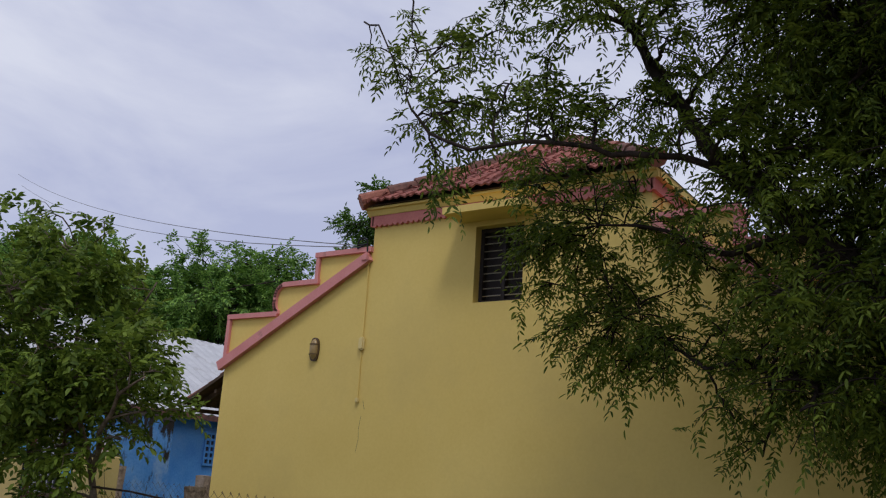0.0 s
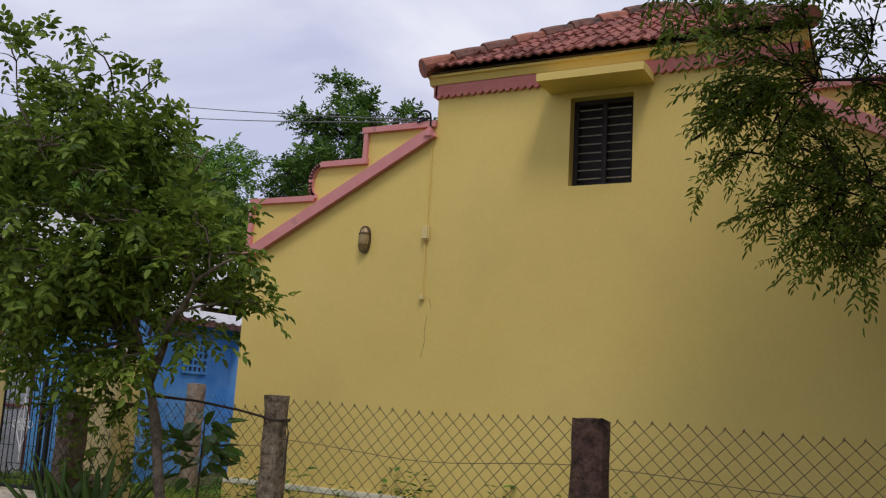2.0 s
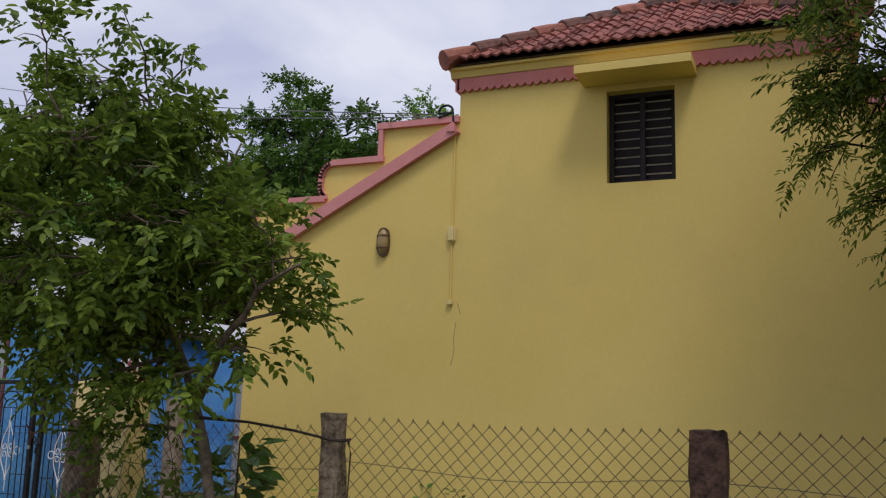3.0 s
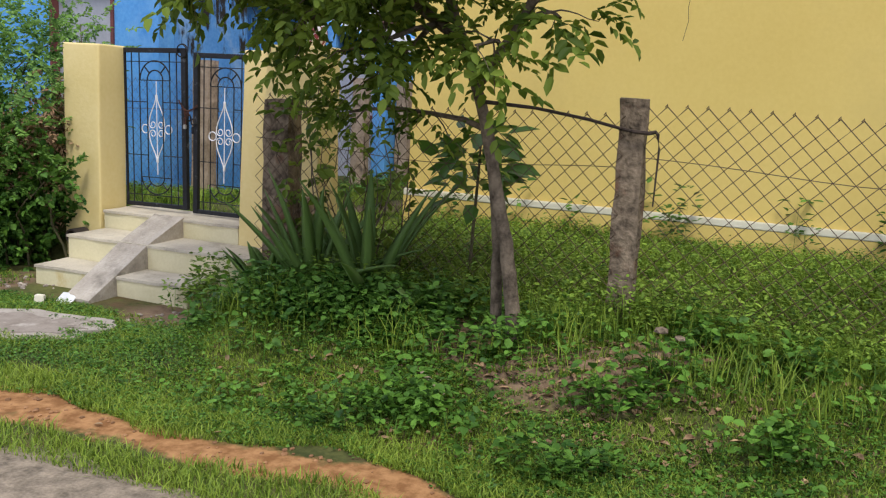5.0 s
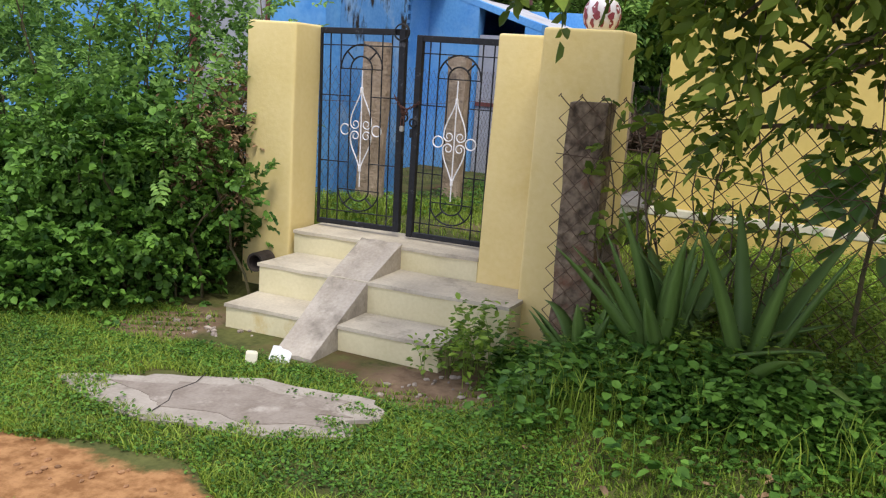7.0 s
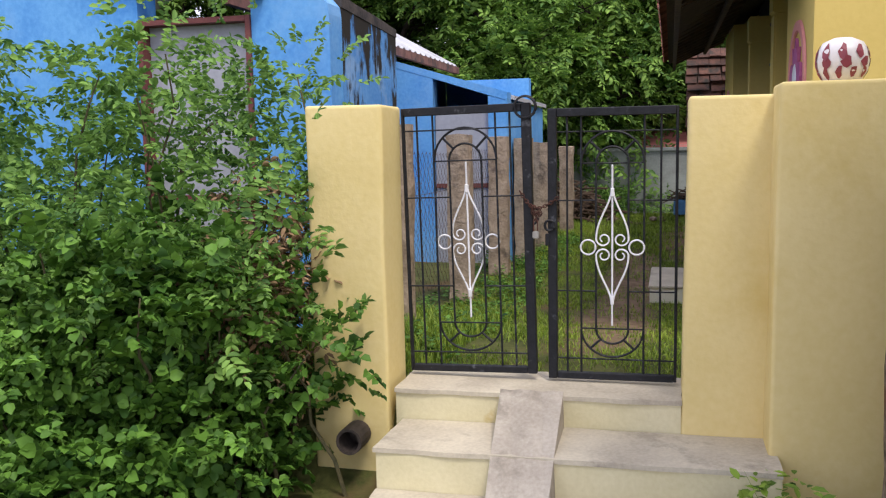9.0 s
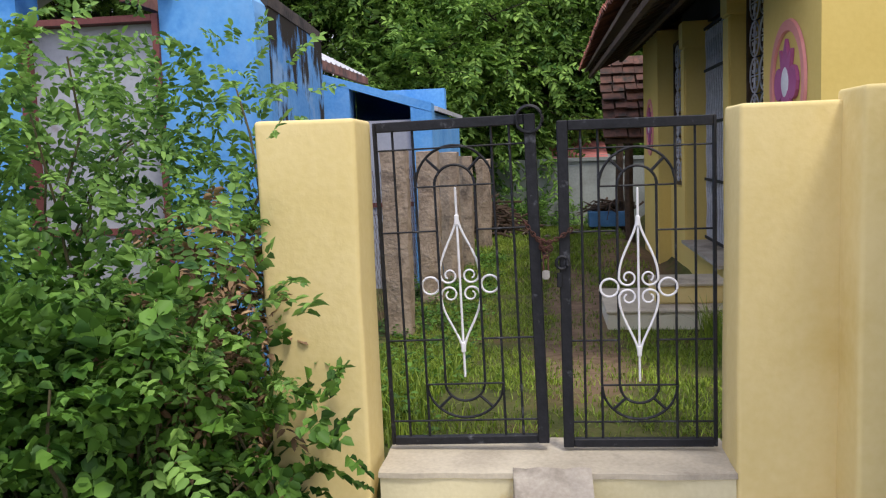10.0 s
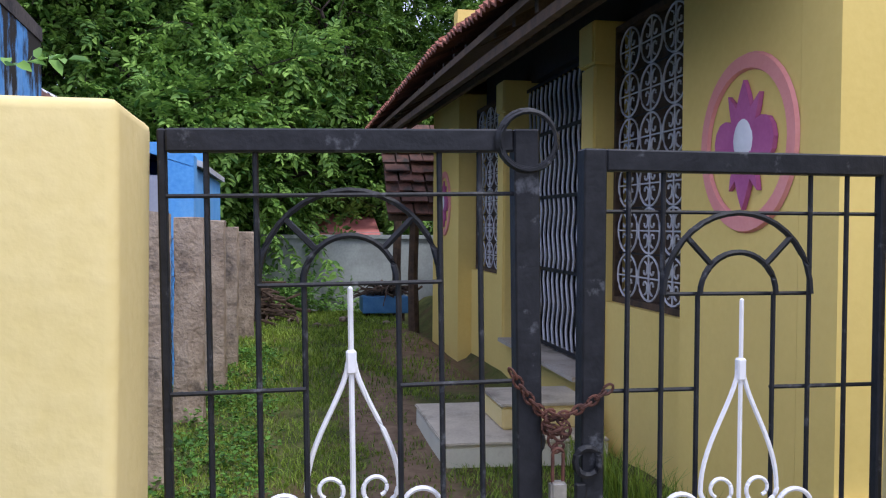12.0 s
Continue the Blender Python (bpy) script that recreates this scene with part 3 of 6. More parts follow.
tagged(part("eave_moulding", bm, YELLOW), "yellow stepped moulding under the roof tiles", "trim", kind="structure")

# body of the raised loft and the rest of the house behind the gable
bm = bmesh.new()
box(bm, HX + 0.245, 15.4, 7.22, 7.46, 0.2, 4.66)
box(bm, HX + 0.245, 15.4, CY0, CY0 + 0.24, 0.2, 4.66)
box(bm, 15.36, 15.6, 2 * MIDY - HY, HY - 0.25, -0.1, 4.2)
box(bm, HX + 0.245, 15.36, 2 * MIDY - HY, 2 * MIDY - HY + 0.24, -0.1, 3.0)
tagged(part("wall_inner", bm, YELLOW), "yellow limewashed house wall under the roof", "wall", kind="structure")
bm = bmesh.new()
box(bm, HX + 0.245, 15.36, 2.1, 9.25, 0.40, 0.52)
tagged(part("floor_inside", bm, CONCRETE), "grey cement floor inside the house", "floor", kind="structure")

# window with louvres in the gable
win = thing("window_1", (HX + 0.1, 5.75, WZ0), "dark wooden louvred window set deep in the yellow wall", "window", kind="structure")
bm = bmesh.new()
for y0, y1, z0, z1 in ((WY0, WY0 + 0.045, WZ0, WZ1), (WY1 - 0.045, WY1, WZ0, WZ1), (5.735, 5.78, WZ0 + 0.045, WZ1 - 0.045), (WY0 + 0.045, WY1 - 0.045, WZ0, WZ0 + 0.045), (WY0 + 0.045, WY1 - 0.045, WZ1 - 0.045, WZ1)):
    box(bm, HX + 0.11, HX + 0.17, y0 + 0.001, y1 - 0.001, z0 + 0.001, z1 - 0.001)
part("window_frame", bm, BLACKWOOD_AND_DARK, win)
part("backing", new_box(HX + 0.19, HX + 0.22, WY0, WY1, WZ0, WZ1), BLACKWOOD_AND_DARK, win, "dark shutter behind the louvres")
for i in range(9):
    z = WZ0 + 0.09 + i * 0.083
    for y0, y1 in ((WY0 + 0.05, 5.73), (5.785, WY1 - 0.05)):
        b = bmesh.new()
        tube(b, [(HX + 0.12, y0, z), (HX + 0.12, y1, z)], 0.006, 6)
        part("bar", b, STEEL, win)
shade = bmesh.new()
prism(shade, [(HX, 4.46), (6.72, 4.455), (6.72, 4.53), (HX, 4.545)], 5.27, 6.26, "y")
tagged(part("window_shade", shade, YELLOW), "yellow concrete sunshade slab over the window", "sunshade", kind="structure")

# ---- clay tiles ----
def tile_mesh(w=0.235, d=0.33, t=0.02):
    """One grooved roofing tile: two rolls across its width, lying along +y upslope."""
    b = bmesh.new()
    k = 8
    prof_t = [(-w / 2 + w * i / k, 0.014 * math.cos(4 * math.pi * i / k) + 0.014) for i in range(k + 1)]
    rows = []
    for y, lift in ((0, 0.022), (d, 0.0)):
        rows.append(([b.verts.new((x, y, z + lift)) for x, z in prof_t], [b.verts.new((x, y, z + lift - t)) for x, z in prof_t]))
    for i in range(k):
        b.faces.new((rows[0][0][i], rows[0][0][i + 1], rows[1][0][i + 1], rows[1][0][i]))
        b.faces.new((rows[0][0][i], rows[0][1][i], rows[0][1][i + 1], rows[0][0][i + 1]))
    b.faces.new((rows[0][0][0], rows[1][0][0], rows[1][1][0], rows[0][1][0]))
    b.faces.new((rows[0][0][k], rows[0][1][k], rows[1][1][k], rows[1][0][k]))
    me = bpy.data.meshes.new("tile")
    b.to_mesh(me)
    b.free()
    me.materials.append(TILE)
    return me


def slope_frame(origin, along, upslope):
    """The pose of a roof slope: x along the eave, y up the slope."""
    x, y = Vector(along).normalized(), Vector(upslope).normalized()
    z = x.cross(y)
    m = Matrix((x, y, z)).transposed().to_4x4()
    m.translation = origin
    return m


EAVE_Z, APEX_Z, APEX_X = 4.765, 5.93, 8.80
roof = thing("loft_roof", (HX, MIDY, 4.8), "hipped roof of red clay tiles over the loft", "roof", kind="structure")
E0Y, E1Y, EX = CY0 - 0.08, CY1 + 0.08, HX - 0.14
deck = bmesh.new()
c = [deck.verts.new(p) for p in ((EX, E0Y, EAVE_Z), (EX, E1Y, EAVE_Z), (15.5, E1Y, EAVE_Z), (15.5, E0Y, EAVE_Z), (APEX_X, MIDY, APEX_Z - 0.02), (15.5, MIDY, APEX_Z - 0.02))]
for ids in ((0, 1, 4), (1, 2, 5, 4), (3, 0, 4, 5), (2, 3, 5), (0, 3, 2, 1)):
    deck.faces.new([c[i] for i in ids])
part("deck", deck, WOOD, roof)
TILE_ME = tile_mesh()
rng = np.random.default_rng(11)
run = APEX_X - EX
up_front = Vector((run, 0, APEX_Z - EAVE_Z))
fr = slope_frame((EX - 0.03, MIDY, EAVE_Z + 0.02), (0, -1, 0), up_front)
half_w = (E1Y - E0Y) / 2
course, width = 0.235, 0.205
n_rows = int(up_front.length / course)
for r_i in range(n_rows):
    lim = half_w * (1 - r_i * course / up_front.length) + 0.02
    k = int(lim / width)
    for j in range(-k, k + 1):
        if abs(j * width) > lim - 0.10:
            continue
        ob = new("tile", TILE_ME)
        ob.parent = roof
        ob.matrix_parent_inverse = Matrix.Translation(roof.location).inverted()
        ob.matrix_basis = fr @ pose(j * width + rng.normal(0, 0.004), r_i * course, 0.004 + rng.normal(0, 0.003), rng.normal(0, 1.0), rng.normal(0, 1.0), rng.normal(0, 1.2))


def tile_field(name, m, cols, rows, keep, parent, label=""):
    """Tiles of a slope joined into one mesh."""
    vs = np.array([v.co[:] for v in TILE_ME.vertices])
    fs = [list(p.vertices) for p in TILE_ME.polygons]
    V, F, k = [], [], 0
    rg = np.random.default_rng(5)
    for a in range(rows):
        for b_ in range(cols):
            if not keep(b_ * width, a * course):
                continue
            mm = np.array(m @ pose(b_ * width + rg.normal(0, 0.004), a * course, rg.normal(0, 0.004), rg.normal(0, 1.2), rg.normal(0, 1.2), rg.normal(0, 1.5)))
            V.append(vs @ mm[:3, :3].T + mm[:3, 3])
            F += [[i + k for i in f_] for f_ in fs]
            k += len(vs)
    me = bpy.data.meshes.new(name)
    me.from_pydata(np.concatenate(V).tolist(), [], F)
    ob = link_mesh(name, me, TILE_STUFF, parent, label)
    ob["kind"] = "stuff"
    return ob


up_side = Vector((0, -half_w, APEX_Z - EAVE_Z))
m_side = slope_frame((EX, E1Y + 0.02, EAVE_Z + 0.02), (1, 0, 0), up_side)
tile_field("side_tiles", m_side, 40, int(up_side.length / course), lambda u, v: u > v / up_side.length * run + 0.16, roof, "older clay tiles of the side slopes")


def ridge_line(a, b, parent):
    """Half-round ridge tiles from a to b, each one overlapping the next."""
    a, b = Vector(a), Vector(b)
    n_t = max(2, int((b - a).length / 0.33))
    d = (b - a) / n_t
    for i in range(n_t):
        p, q = a + d * i, a + d * (i + 1.08)
        bb = bmesh.new()
        tube(bb, [p + Vector((0, 0, 0.018)), p + d * 0.5 + Vector((0, 0, 0.014)), q], [0.10, 0.095, 0.085], 10)
        part("ridge_tile", bb, RIDGE if i % 3 else TILE_STUFF, parent)


ridge_line((EX - 0.02, E1Y + 0.02, EAVE_Z + 0.04), (APEX_X, MIDY, APEX_Z + 0.03), roof)
ridge_line((EX - 0.02, E0Y - 0.02, EAVE_Z + 0.04), (APEX_X, MIDY, APEX_Z + 0.03), roof)
ridge_line((APEX_X, MIDY, APEX_Z + 0.03), (15.4, MIDY, APEX_Z + 0.03), roof)

# lower roof over the front rooms, sloping down to a deep eave
low_roof = thing("front_roof", (11, 10, 2.7), "long tiled roof with a deep dark eave over the house front", "roof", kind="structure")
RISE = 0.54
def roof_z(y):
    return 2.99 + RISE * (HY - y)
bm = bmesh.new()
prism(bm, [(10.50, roof_z(10.50) - 0.03), (7.46, roof_z(7.46) - 0.03), (7.46, roof_z(7.46) - 0.09), (10.50, roof_z(10.50) - 0.07)], HX + 0.10, 16.0)
part("deck", bm, WOOD, low_roof)
for i in range(22):
    x = HX + 0.3 + i * 0.4
    b = bmesh.new()
    prism(b, [(10.44, roof_z(10.44) - 0.072), (9.72, roof_z(9.72) - 0.092), (9.72, roof_z(9.72) - 0.18), (10.44, roof_z(10.44) - 0.14)], x - 0.03, x + 0.03)
    part("rafter", b, WOOD, low_roof)
for y in (9.98, 10.42):
    part("purlin", new_box(HX + 0.15, 15.95, y - 0.02, y + 0.02, roof_z(y) - 0.20, roof_z(y) - 0.15), WOOD, low_roof)
m_low = slope_frame((HX + 0.12, 10.56, roof_z(10.56) - 0.01), (1, 0, 0), (0, -1, RISE))
# x along +x with y upslope needs the mirrored frame so that the tiles face up
if m_low.col[2].z < 0:
    m_low = slope_frame((16.0, 10.56, roof_z(10.56) - 0.01), (-1, 0, 0), (0, -1, RISE))
tile_field("eave_tiles", m_low, 43, 14, lambda u, v: True, low_roof, "row upon row of old red clay tiles")
back_roof = bmesh.new()
prism(back_roof, [(2 * MIDY - 10.4, roof_z(10.4)), (2 * MIDY - 7.46, roof_z(7.46)), (2 * MIDY - 7.46, roof_z(7.46) - 0.06), (2 * MIDY - 10.4, roof_z(10.4) - 0.06)], HX + 0.25, 16.0)
part("back_deck", back_roof, TILE_STUFF, low_roof)
# the old roof bows: its eave rises away from the gable
for ob in low_roof.children:
    for v in ob.data.vertices:
        t = min(1.0, max(0.0, (v.co.x - 7.3) / 3.4))
        v.co.z += 0.16 * t * t * (3 - 2 * t) * min(1.0, max(0.0, (v.co.y - 7.46) / 3.0))

# ---- house front facing the yard ----
FB = 9.52
bm = bmesh.new()
for x0, x1 in ((HX + 0.245, 8.33), (13.90, 15.6)):
    box(bm, x0, x1, 9.40, HY - 0.002, -0.1, 2.95)
for x0, x1, top in ((8.33, 9.74, 1.08), (12.34, 13.90, 1.08), (9.74, 12.34, 0.53)):
    box(bm, x0, x1, 9.36, FB + 0.03, -0.1, top)
tagged(part("wall_front", bm, YELLOW), "yellow front wall of the house with piers and recessed openings", "wall", kind="structure")
bm = bmesh.new()
box(bm, 8.335, 13.895, 9.28, 9.40, 2.80, 3.12)
tagged(part("wall_beam", bm, BLACKWOOD_AND_DARK), "dark timber beam over the barred openings", "beam", kind="structure")
for x0, x1 in ((9.74, 9.99), (12.10, 12.34)):
    bm = bmesh.new()
    box(bm, x0, x1, 9.30, FB + 0.12, 0.534, 2.55, 0.015)
    box(bm, x0 - 0.015, x1 + 0.015, 9.29, FB + 0.135, 2.552, 2.82, 0.012)
    tagged(part("pillar", bm, YELLOW), "square yellow pillar between barred openings", "pillar", kind="structure")
bm = bmesh.new()
box(bm, 9.99, 12.10, 9.30, FB + 0.16, 0.534, 0.565)
tagged(part("door_sill", bm, CONCRETE), "grey cement door sill", "sill", kind="structure")


def ring_pts(cx, cz, rx, rz, y, n_p=20, a0=0.0, a1=2 * math.pi):
    return [(cx + rx * math.cos(a0 + (a1 - a0) * i / n_p), y, cz + rz * math.sin(a0 + (a1 - a0) * i / n_p)) for i in range(n_p + (0 if abs(a1 - a0 - 2 * math.pi) < 1e-6 else 1))]


def spiral_pts(cx, cz, r0, r1, a0, turn, y, k=12):
    return [(cx + (r0 + (r1 - r0) * i / k) * math.cos(a0 + turn * i / k), y, cz + (r0 + (r1 - r0) * i / k) * math.sin(a0 + turn * i / k)) for i in range(k + 1)]


def grille(name, x0, x1, z0, z1, y, cols, rows_n, label):
    """A window grille of ovals filled with scrolls, in a dark frame."""
    g = thing(name, ((x0 + x1) / 2, y, z0), label, "window", kind="structure")
    b = bmesh.new()
    for a0, a1, c0, c1 in ((x0, x0 + 0.035, z0, z1), (x1 - 0.035, x1, z0, z1), (x0 + 0.035, x1 - 0.035, z0, z0 + 0.035), (x0 + 0.035, x1 - 0.035, z1 - 0.035, z1)):
        box(b, a0, a1, y - 0.03, y + 0.02, c0, c1)
    part("window_frame", b, WOOD, g)
    part("shutter", new_box(x0 + 0.02, x1 - 0.02, y - 0.11, y - 0.08, z0, z1), WOOD, g, "dark closed shutter")
    cw, rh = (x1 - x0 - 0.07) / cols, (z1 - z0 - 0.07) / rows_n
    for i in range(cols):
        for j in range(rows_n):
            cx, cz = x0 + 0.035 + cw * (i + 0.5), z0 + 0.035 + rh * (j + 0.5)
            b = bmesh.new()
            tube(b, ring_pts(cx, cz, cw * 0.47, rh * 0.48, y), 0.0065, 5, True)
            tube(b, [(cx, y, cz - rh * 0.48), (cx, y, cz + rh * 0.48)], 0.006, 5)
            for sx in (-1, 1):
                for sz in (-1, 1):
                    tube(b, spiral_pts(cx + sx * cw * 0.17, cz + sz * rh * 0.17, cw * 0.15, cw * 0.04, math.pi / 2 * sz, sx * sz * 4.6, y), 0.006, 5)
            tube(b, [(cx - cw * 0.47, y, cz), (cx + cw * 0.47, y, cz)], 0.005, 5)
            part("oval", b, GRILLEPAINT, g, "white painted oval with scrolls")
    for j in range(1, rows_n):
        b = bmesh.new()
        tube(b, [(x0, y - 0.012, z0 + 0.035 + rh * j), (x1, y - 0.012, z0 + 0.035 + rh * j)], 0.006, 5)
        part("bar", b, IRON, g)
    return g


grille("window_2", 8.36, 9.73, 1.084, 2.776, FB - 0.03, 4, 6, "tall window with a white scrolled oval grille in a dark frame")
grille("window_3", 12.36, 13.88, 1.084, 2.776, FB - 0.03, 4, 6, "tall barred window with white scrolled ovals")
door = thing("door_1", (11.0, FB, 0.57), "closed collapsible steel gate with wavy silvery bars", "door", kind="structure")
DB = FB - 0.10
# black sheet in place of the room's darkness behind the door bars
part("backing", new_box(9.99, 12.10, DB - 0.16, DB - 0.13, 0.57, 2.776), BLACKWOOD_AND_DARK, door, "black sheet standing in for the unlit room behind the bars")
for i in range(17):
    x = 10.06 + i * 0.124
    b = bmesh.new()
    tube(b, [(x + 0.055 * (2 * abs(((z_ * 2.7) % 1.0) - 0.5) - 0.5), DB, z_) for z_ in np.linspace(0.575, 2.70, 60)], 0.0105, 5)
    part("bar", b, GRILLEPAINT, door)
    part("channel", new_box(x + 0.04, x + 0.062, DB - 0.03, DB - 0.015, 0.57, 2.74), IRON, door)
for z_ in (0.60, 1.20, 1.78, 2.30, 2.72):
    part("rail", new_box(10.0, 12.09, DB + 0.012, DB + 0.022, z_ - 0.014, z_ + 0.014), IRON, door)

# steps up to the door
st = thing("door_steps", (10.3, 10.2, 0.1), "two cream cement steps before the barred door", "steps", kind="structure")
part("step", new_box(9.40, 10.56, 9.64, 10.62, 0.05, 0.285, 0.012), CREAM, st)
part("tread", new_box(9.39, 10.57, 9.64, 10.63, 0.287, 0.305, 0.006), STEP_TOP, st)
part("step", new_box(9.68, 10.24, 9.64, 10.22, 0.307, 0.445, 0.012), YELLOW_WALL, st, "yellow upper step")
part("tread", new_box(9.67, 10.25, 9.64, 10.23, 0.447, 0.465, 0.006), STEP_TOP, st)


def emblem(cx, cz, r, y):
    """A raised flower inside an oval ring, in relief on the plaster."""
    e = thing("flower_emblem", (cx, y, cz), "raised mauve flower in a pink ring on yellow plaster", "wall emblem", "flower emblems on the house front")
    b = bmesh.new()
    n_p = 40
    inner, outer, back_i, back_o = [], [], [], []
    for i in range(n_p):
        a = 2 * math.pi * i / n_p
        ca, sa = math.cos(a), math.sin(a)
        outer.append(b.verts.new((cx + r * ca, y + 0.016, cz + r * 0.94 * sa)))
        inner.append(b.verts.new((cx + r * 0.85 * ca, y + 0.016, cz + r * 0.79 * sa)))
        back_o.append(b.verts.new((cx + r * 1.02 * ca, y + 0.001, cz + r * 0.96 * sa)))
        back_i.append(b.verts.new((cx + r * 0.83 * ca, y + 0.001, cz + r * 0.77 * sa)))
    for i in range(n_p):
        j = (i + 1) % n_p
        b.faces.new((outer[i], outer[j], inner[j], inner[i]))
        b.faces.new((outer[i], back_o[i], back_o[j], outer[j]))
        b.faces.new((inner[i], inner[j], back_i[j], back_i[i]))
    part("ring", b, EMBLEM_PINK, e, "pink ring")
    for k, (ang, ln, wd) in enumerate(((90, 0.62, 0.30), (58, 0.58, 0.17), (2, 0.58, 0.46), (-60, 0.54, 0.16), (-90, 0.66, 0.31), (-122, 0.56, 0.17), (178, 0.58, 0.46), (124, 0.56, 0.17))):
        a = radians(ang)
        d, s = (math.cos(a), math.sin(a)), (-math.sin(a), math.cos(a))
        pts = [(0.10, 0.4), (0.30, 1.0), (0.55, 0.95), (0.80, 0.5), (1.0, 0.0)] if wd < 0.4 else [(0.10, 0.35), (0.35, 0.85), (0.62, 1.0), (0.82, 0.86), (0.95, 0.5), (1.0, 0.0)]
        out_line = [(u * ln, w * wd / 2) for u, w in pts] + [(u * ln, -w * wd / 2) for u, w in reversed(pts[:-1])]
        out_line = [(cx + r * 1.08 * (u * d[0] + w * s[0]), cz + r * 1.08 * (u * d[1] + w * s[1])) for u, w in out_line]
        b = bmesh.new()
        prism(b, out_line, y + 0.001, y + 0.020 + 0.001 * (k % 3), "y")
        part("petal", b, EMBLEM_MAUVE, e)
    b = bmesh.new()
    bmesh.ops.create_uvsphere(b, u_segments=16, v_segments=10, radius=1.0)
    for v in b.verts:
        v.co = Vector((cx + v.co.x * r * 0.23, y + 0.012 + v.co.y * 0.02, cz + r * 0.03 + v.co.z * r * 0.25))
    part("centre", b, WHITE, e, "whitish raised centre", True)
    return e


emblem(7.72, 1.885, 0.375, HY)
emblem(14.75, 1.80, 0.39, HY)

# fittings on the gable wall
lamp = thing("bulkhead_lamp", (HX, 8.205, 3.0), "dusty capsule bulkhead lamp on the yellow wall", "wall lamp")
b = bmesh.new()
bmesh.ops.create_uvsphere(b, u_segments=16, v_segments=12, radius=1.0)
for v in b.verts:
    v.co = Vector((HX - 0.02 + v.co.x * 0.055, 8.205 + v.co.y * 0.06, 3.12 + v.co.z * 0.125))
part("glass", b, LAMPGLASS, lamp, "", True)
b = bmesh.new()
prism(b, [(8.205 + 0.066 * math.copysign(abs(math.cos(t)) ** 0.75, math.cos(t)), 3.12 + 0.14 * math.copysign(abs(math.sin(t)) ** 0.85, math.sin(t))) for t in np.linspace(0, 2 * math.pi, 29)[:-1]], HX - 0.03, HX - 0.001)
part("base", b, BROWN, lamp, "brown back plate")
for z_ in (3.06, 3.18):
    b = bmesh.new()
    tube(b, [(HX - 0.01 - 0.068 * math.cos(t), 8.205 + 0.066 * math.sin(t), z_) for t in np.linspace(-1.4, 1.4, 9)], 0.005, 5)
    part("guard", b, BROWN, lamp)

pipe = thing("conduit", (HX, 7.5, 2.5), "yellow-painted conduit with a junction box down the wall", "conduit")
b = bmesh.new()
tube(b, [(HX - 0.012, 7.50, 4.2), (HX - 0.012, 7.497, 3.6), (HX - 0.012, 7.503, 3.1), (HX - 0.012, 7.50, 2.52)], 0.009, 6)
part("pipe", b, YELLOW, pipe)
part("junction_box", new_box(HX - 0.045, HX - 0.001, 7.46, 7.54, 3.09, 3.24, 0.015), YELLOW_WALL, pipe)
part("clip", new_box(HX - 0.035, HX - 0.001, 7.475, 7.525, 2.5, 2.55, 0.008), YELLOW_WALL, pipe)
hook = thing("service_hook", (HX, 7.56, 4.2), "bent steel pipe hook that takes the power cable", "cable hook")
b = bmesh.new()
tube(b, [(HX - 0.05, 7.50, 4.12), (HX - 0.05, 7.51, 4.33)] + [(HX - 0.05, 7.585 + 0.075 * math.cos(t), 4.34 + 0.075 * math.sin(t)) for t in np.linspace(0, math.pi, 9)] + [(HX - 0.05, 7.66, 4.30)], 0.012, 7)
part("pipe", b, IRON, hook)
part("bracket", new_box(HX - 0.09, HX - 0.001, 7.47, 7.56, 4.13, 4.21, 0.01), PINK, hook)


def cable(a, b_, sag, r=0.006):
    a, b_ = Vector(a), Vector(b_)
    bb = bmesh.new()
    tube(bb, [a.lerp(b_, t) - Vector((0, 0, sag * 4 * t * (1 - t))) for t in np.linspace(0, 1, 24)], r, 5)
    return tagged(part("power_cable", bb, CABLE), "thin sagging overhead power cable", "cable", "overhead cables")


cable((HX - 0.05, 7.66, 4.31), (15.6, 30.0, 10.9), 0.5)
cable((HX - 0.05, 7.64, 4.33), (15.4, 30.0, 11.25), 0.42)

# hairline cracks in the plaster
for pts in ([(7.44, 2.35), (7.46, 2.2), (7.45, 2.1), (7.48, 1.95)], [(7.43, 2.52), (7.40, 2.42)]):
    b = bmesh.new()
    tube(b, [(HX + 0.0005, y, z) for y, z in pts], 0.0025, 4)
    tagged(part("crack", b, MOULD_AND_DARK), "hairline crack in the yellow plaster", "crack", kind="structure")

# ---- compound wall and gate ----
def pillar_block(name, x0, x1, y0, y1, z0, z1, label, flare=0.03):
    """A plastered block with soft edges, a little wider at its foot."""
    b = bmesh.new()
    vs = box(b, x0, x1, y0, y1, z0, z1)
    for v in b.verts:
        if v.co.z < (z0 + z1) / 2:
            v.co.y += flare * (1 if v.co.y > (y0 + y1) / 2 else -1)
            v.co.x -= flare * (1 if v.co.x < (x0 + x1) / 2 else 0)
    bmesh.ops.subdivide_edges(b, edges=b.edges[:], cuts=5, use_grid_fill=True)
    for v in b.verts:
        nv = noise.noise_vector(v.co * 2.3)
        v.co += Vector((nv.x, nv.y, nv.z * 0.5)) * 0.008
    sharp = [e for e in b.edges if len(e.link_faces) == 2 and e.calc_face_angle(0) > 0.9]
    bmesh.ops.bevel(b, geom=sharp, offset=0.018, segments=3, affect="EDGES", profile=0.6)
    return tagged(part(name, b, YELLOW_WALL, None, "", True), label, "wall", kind="structure")


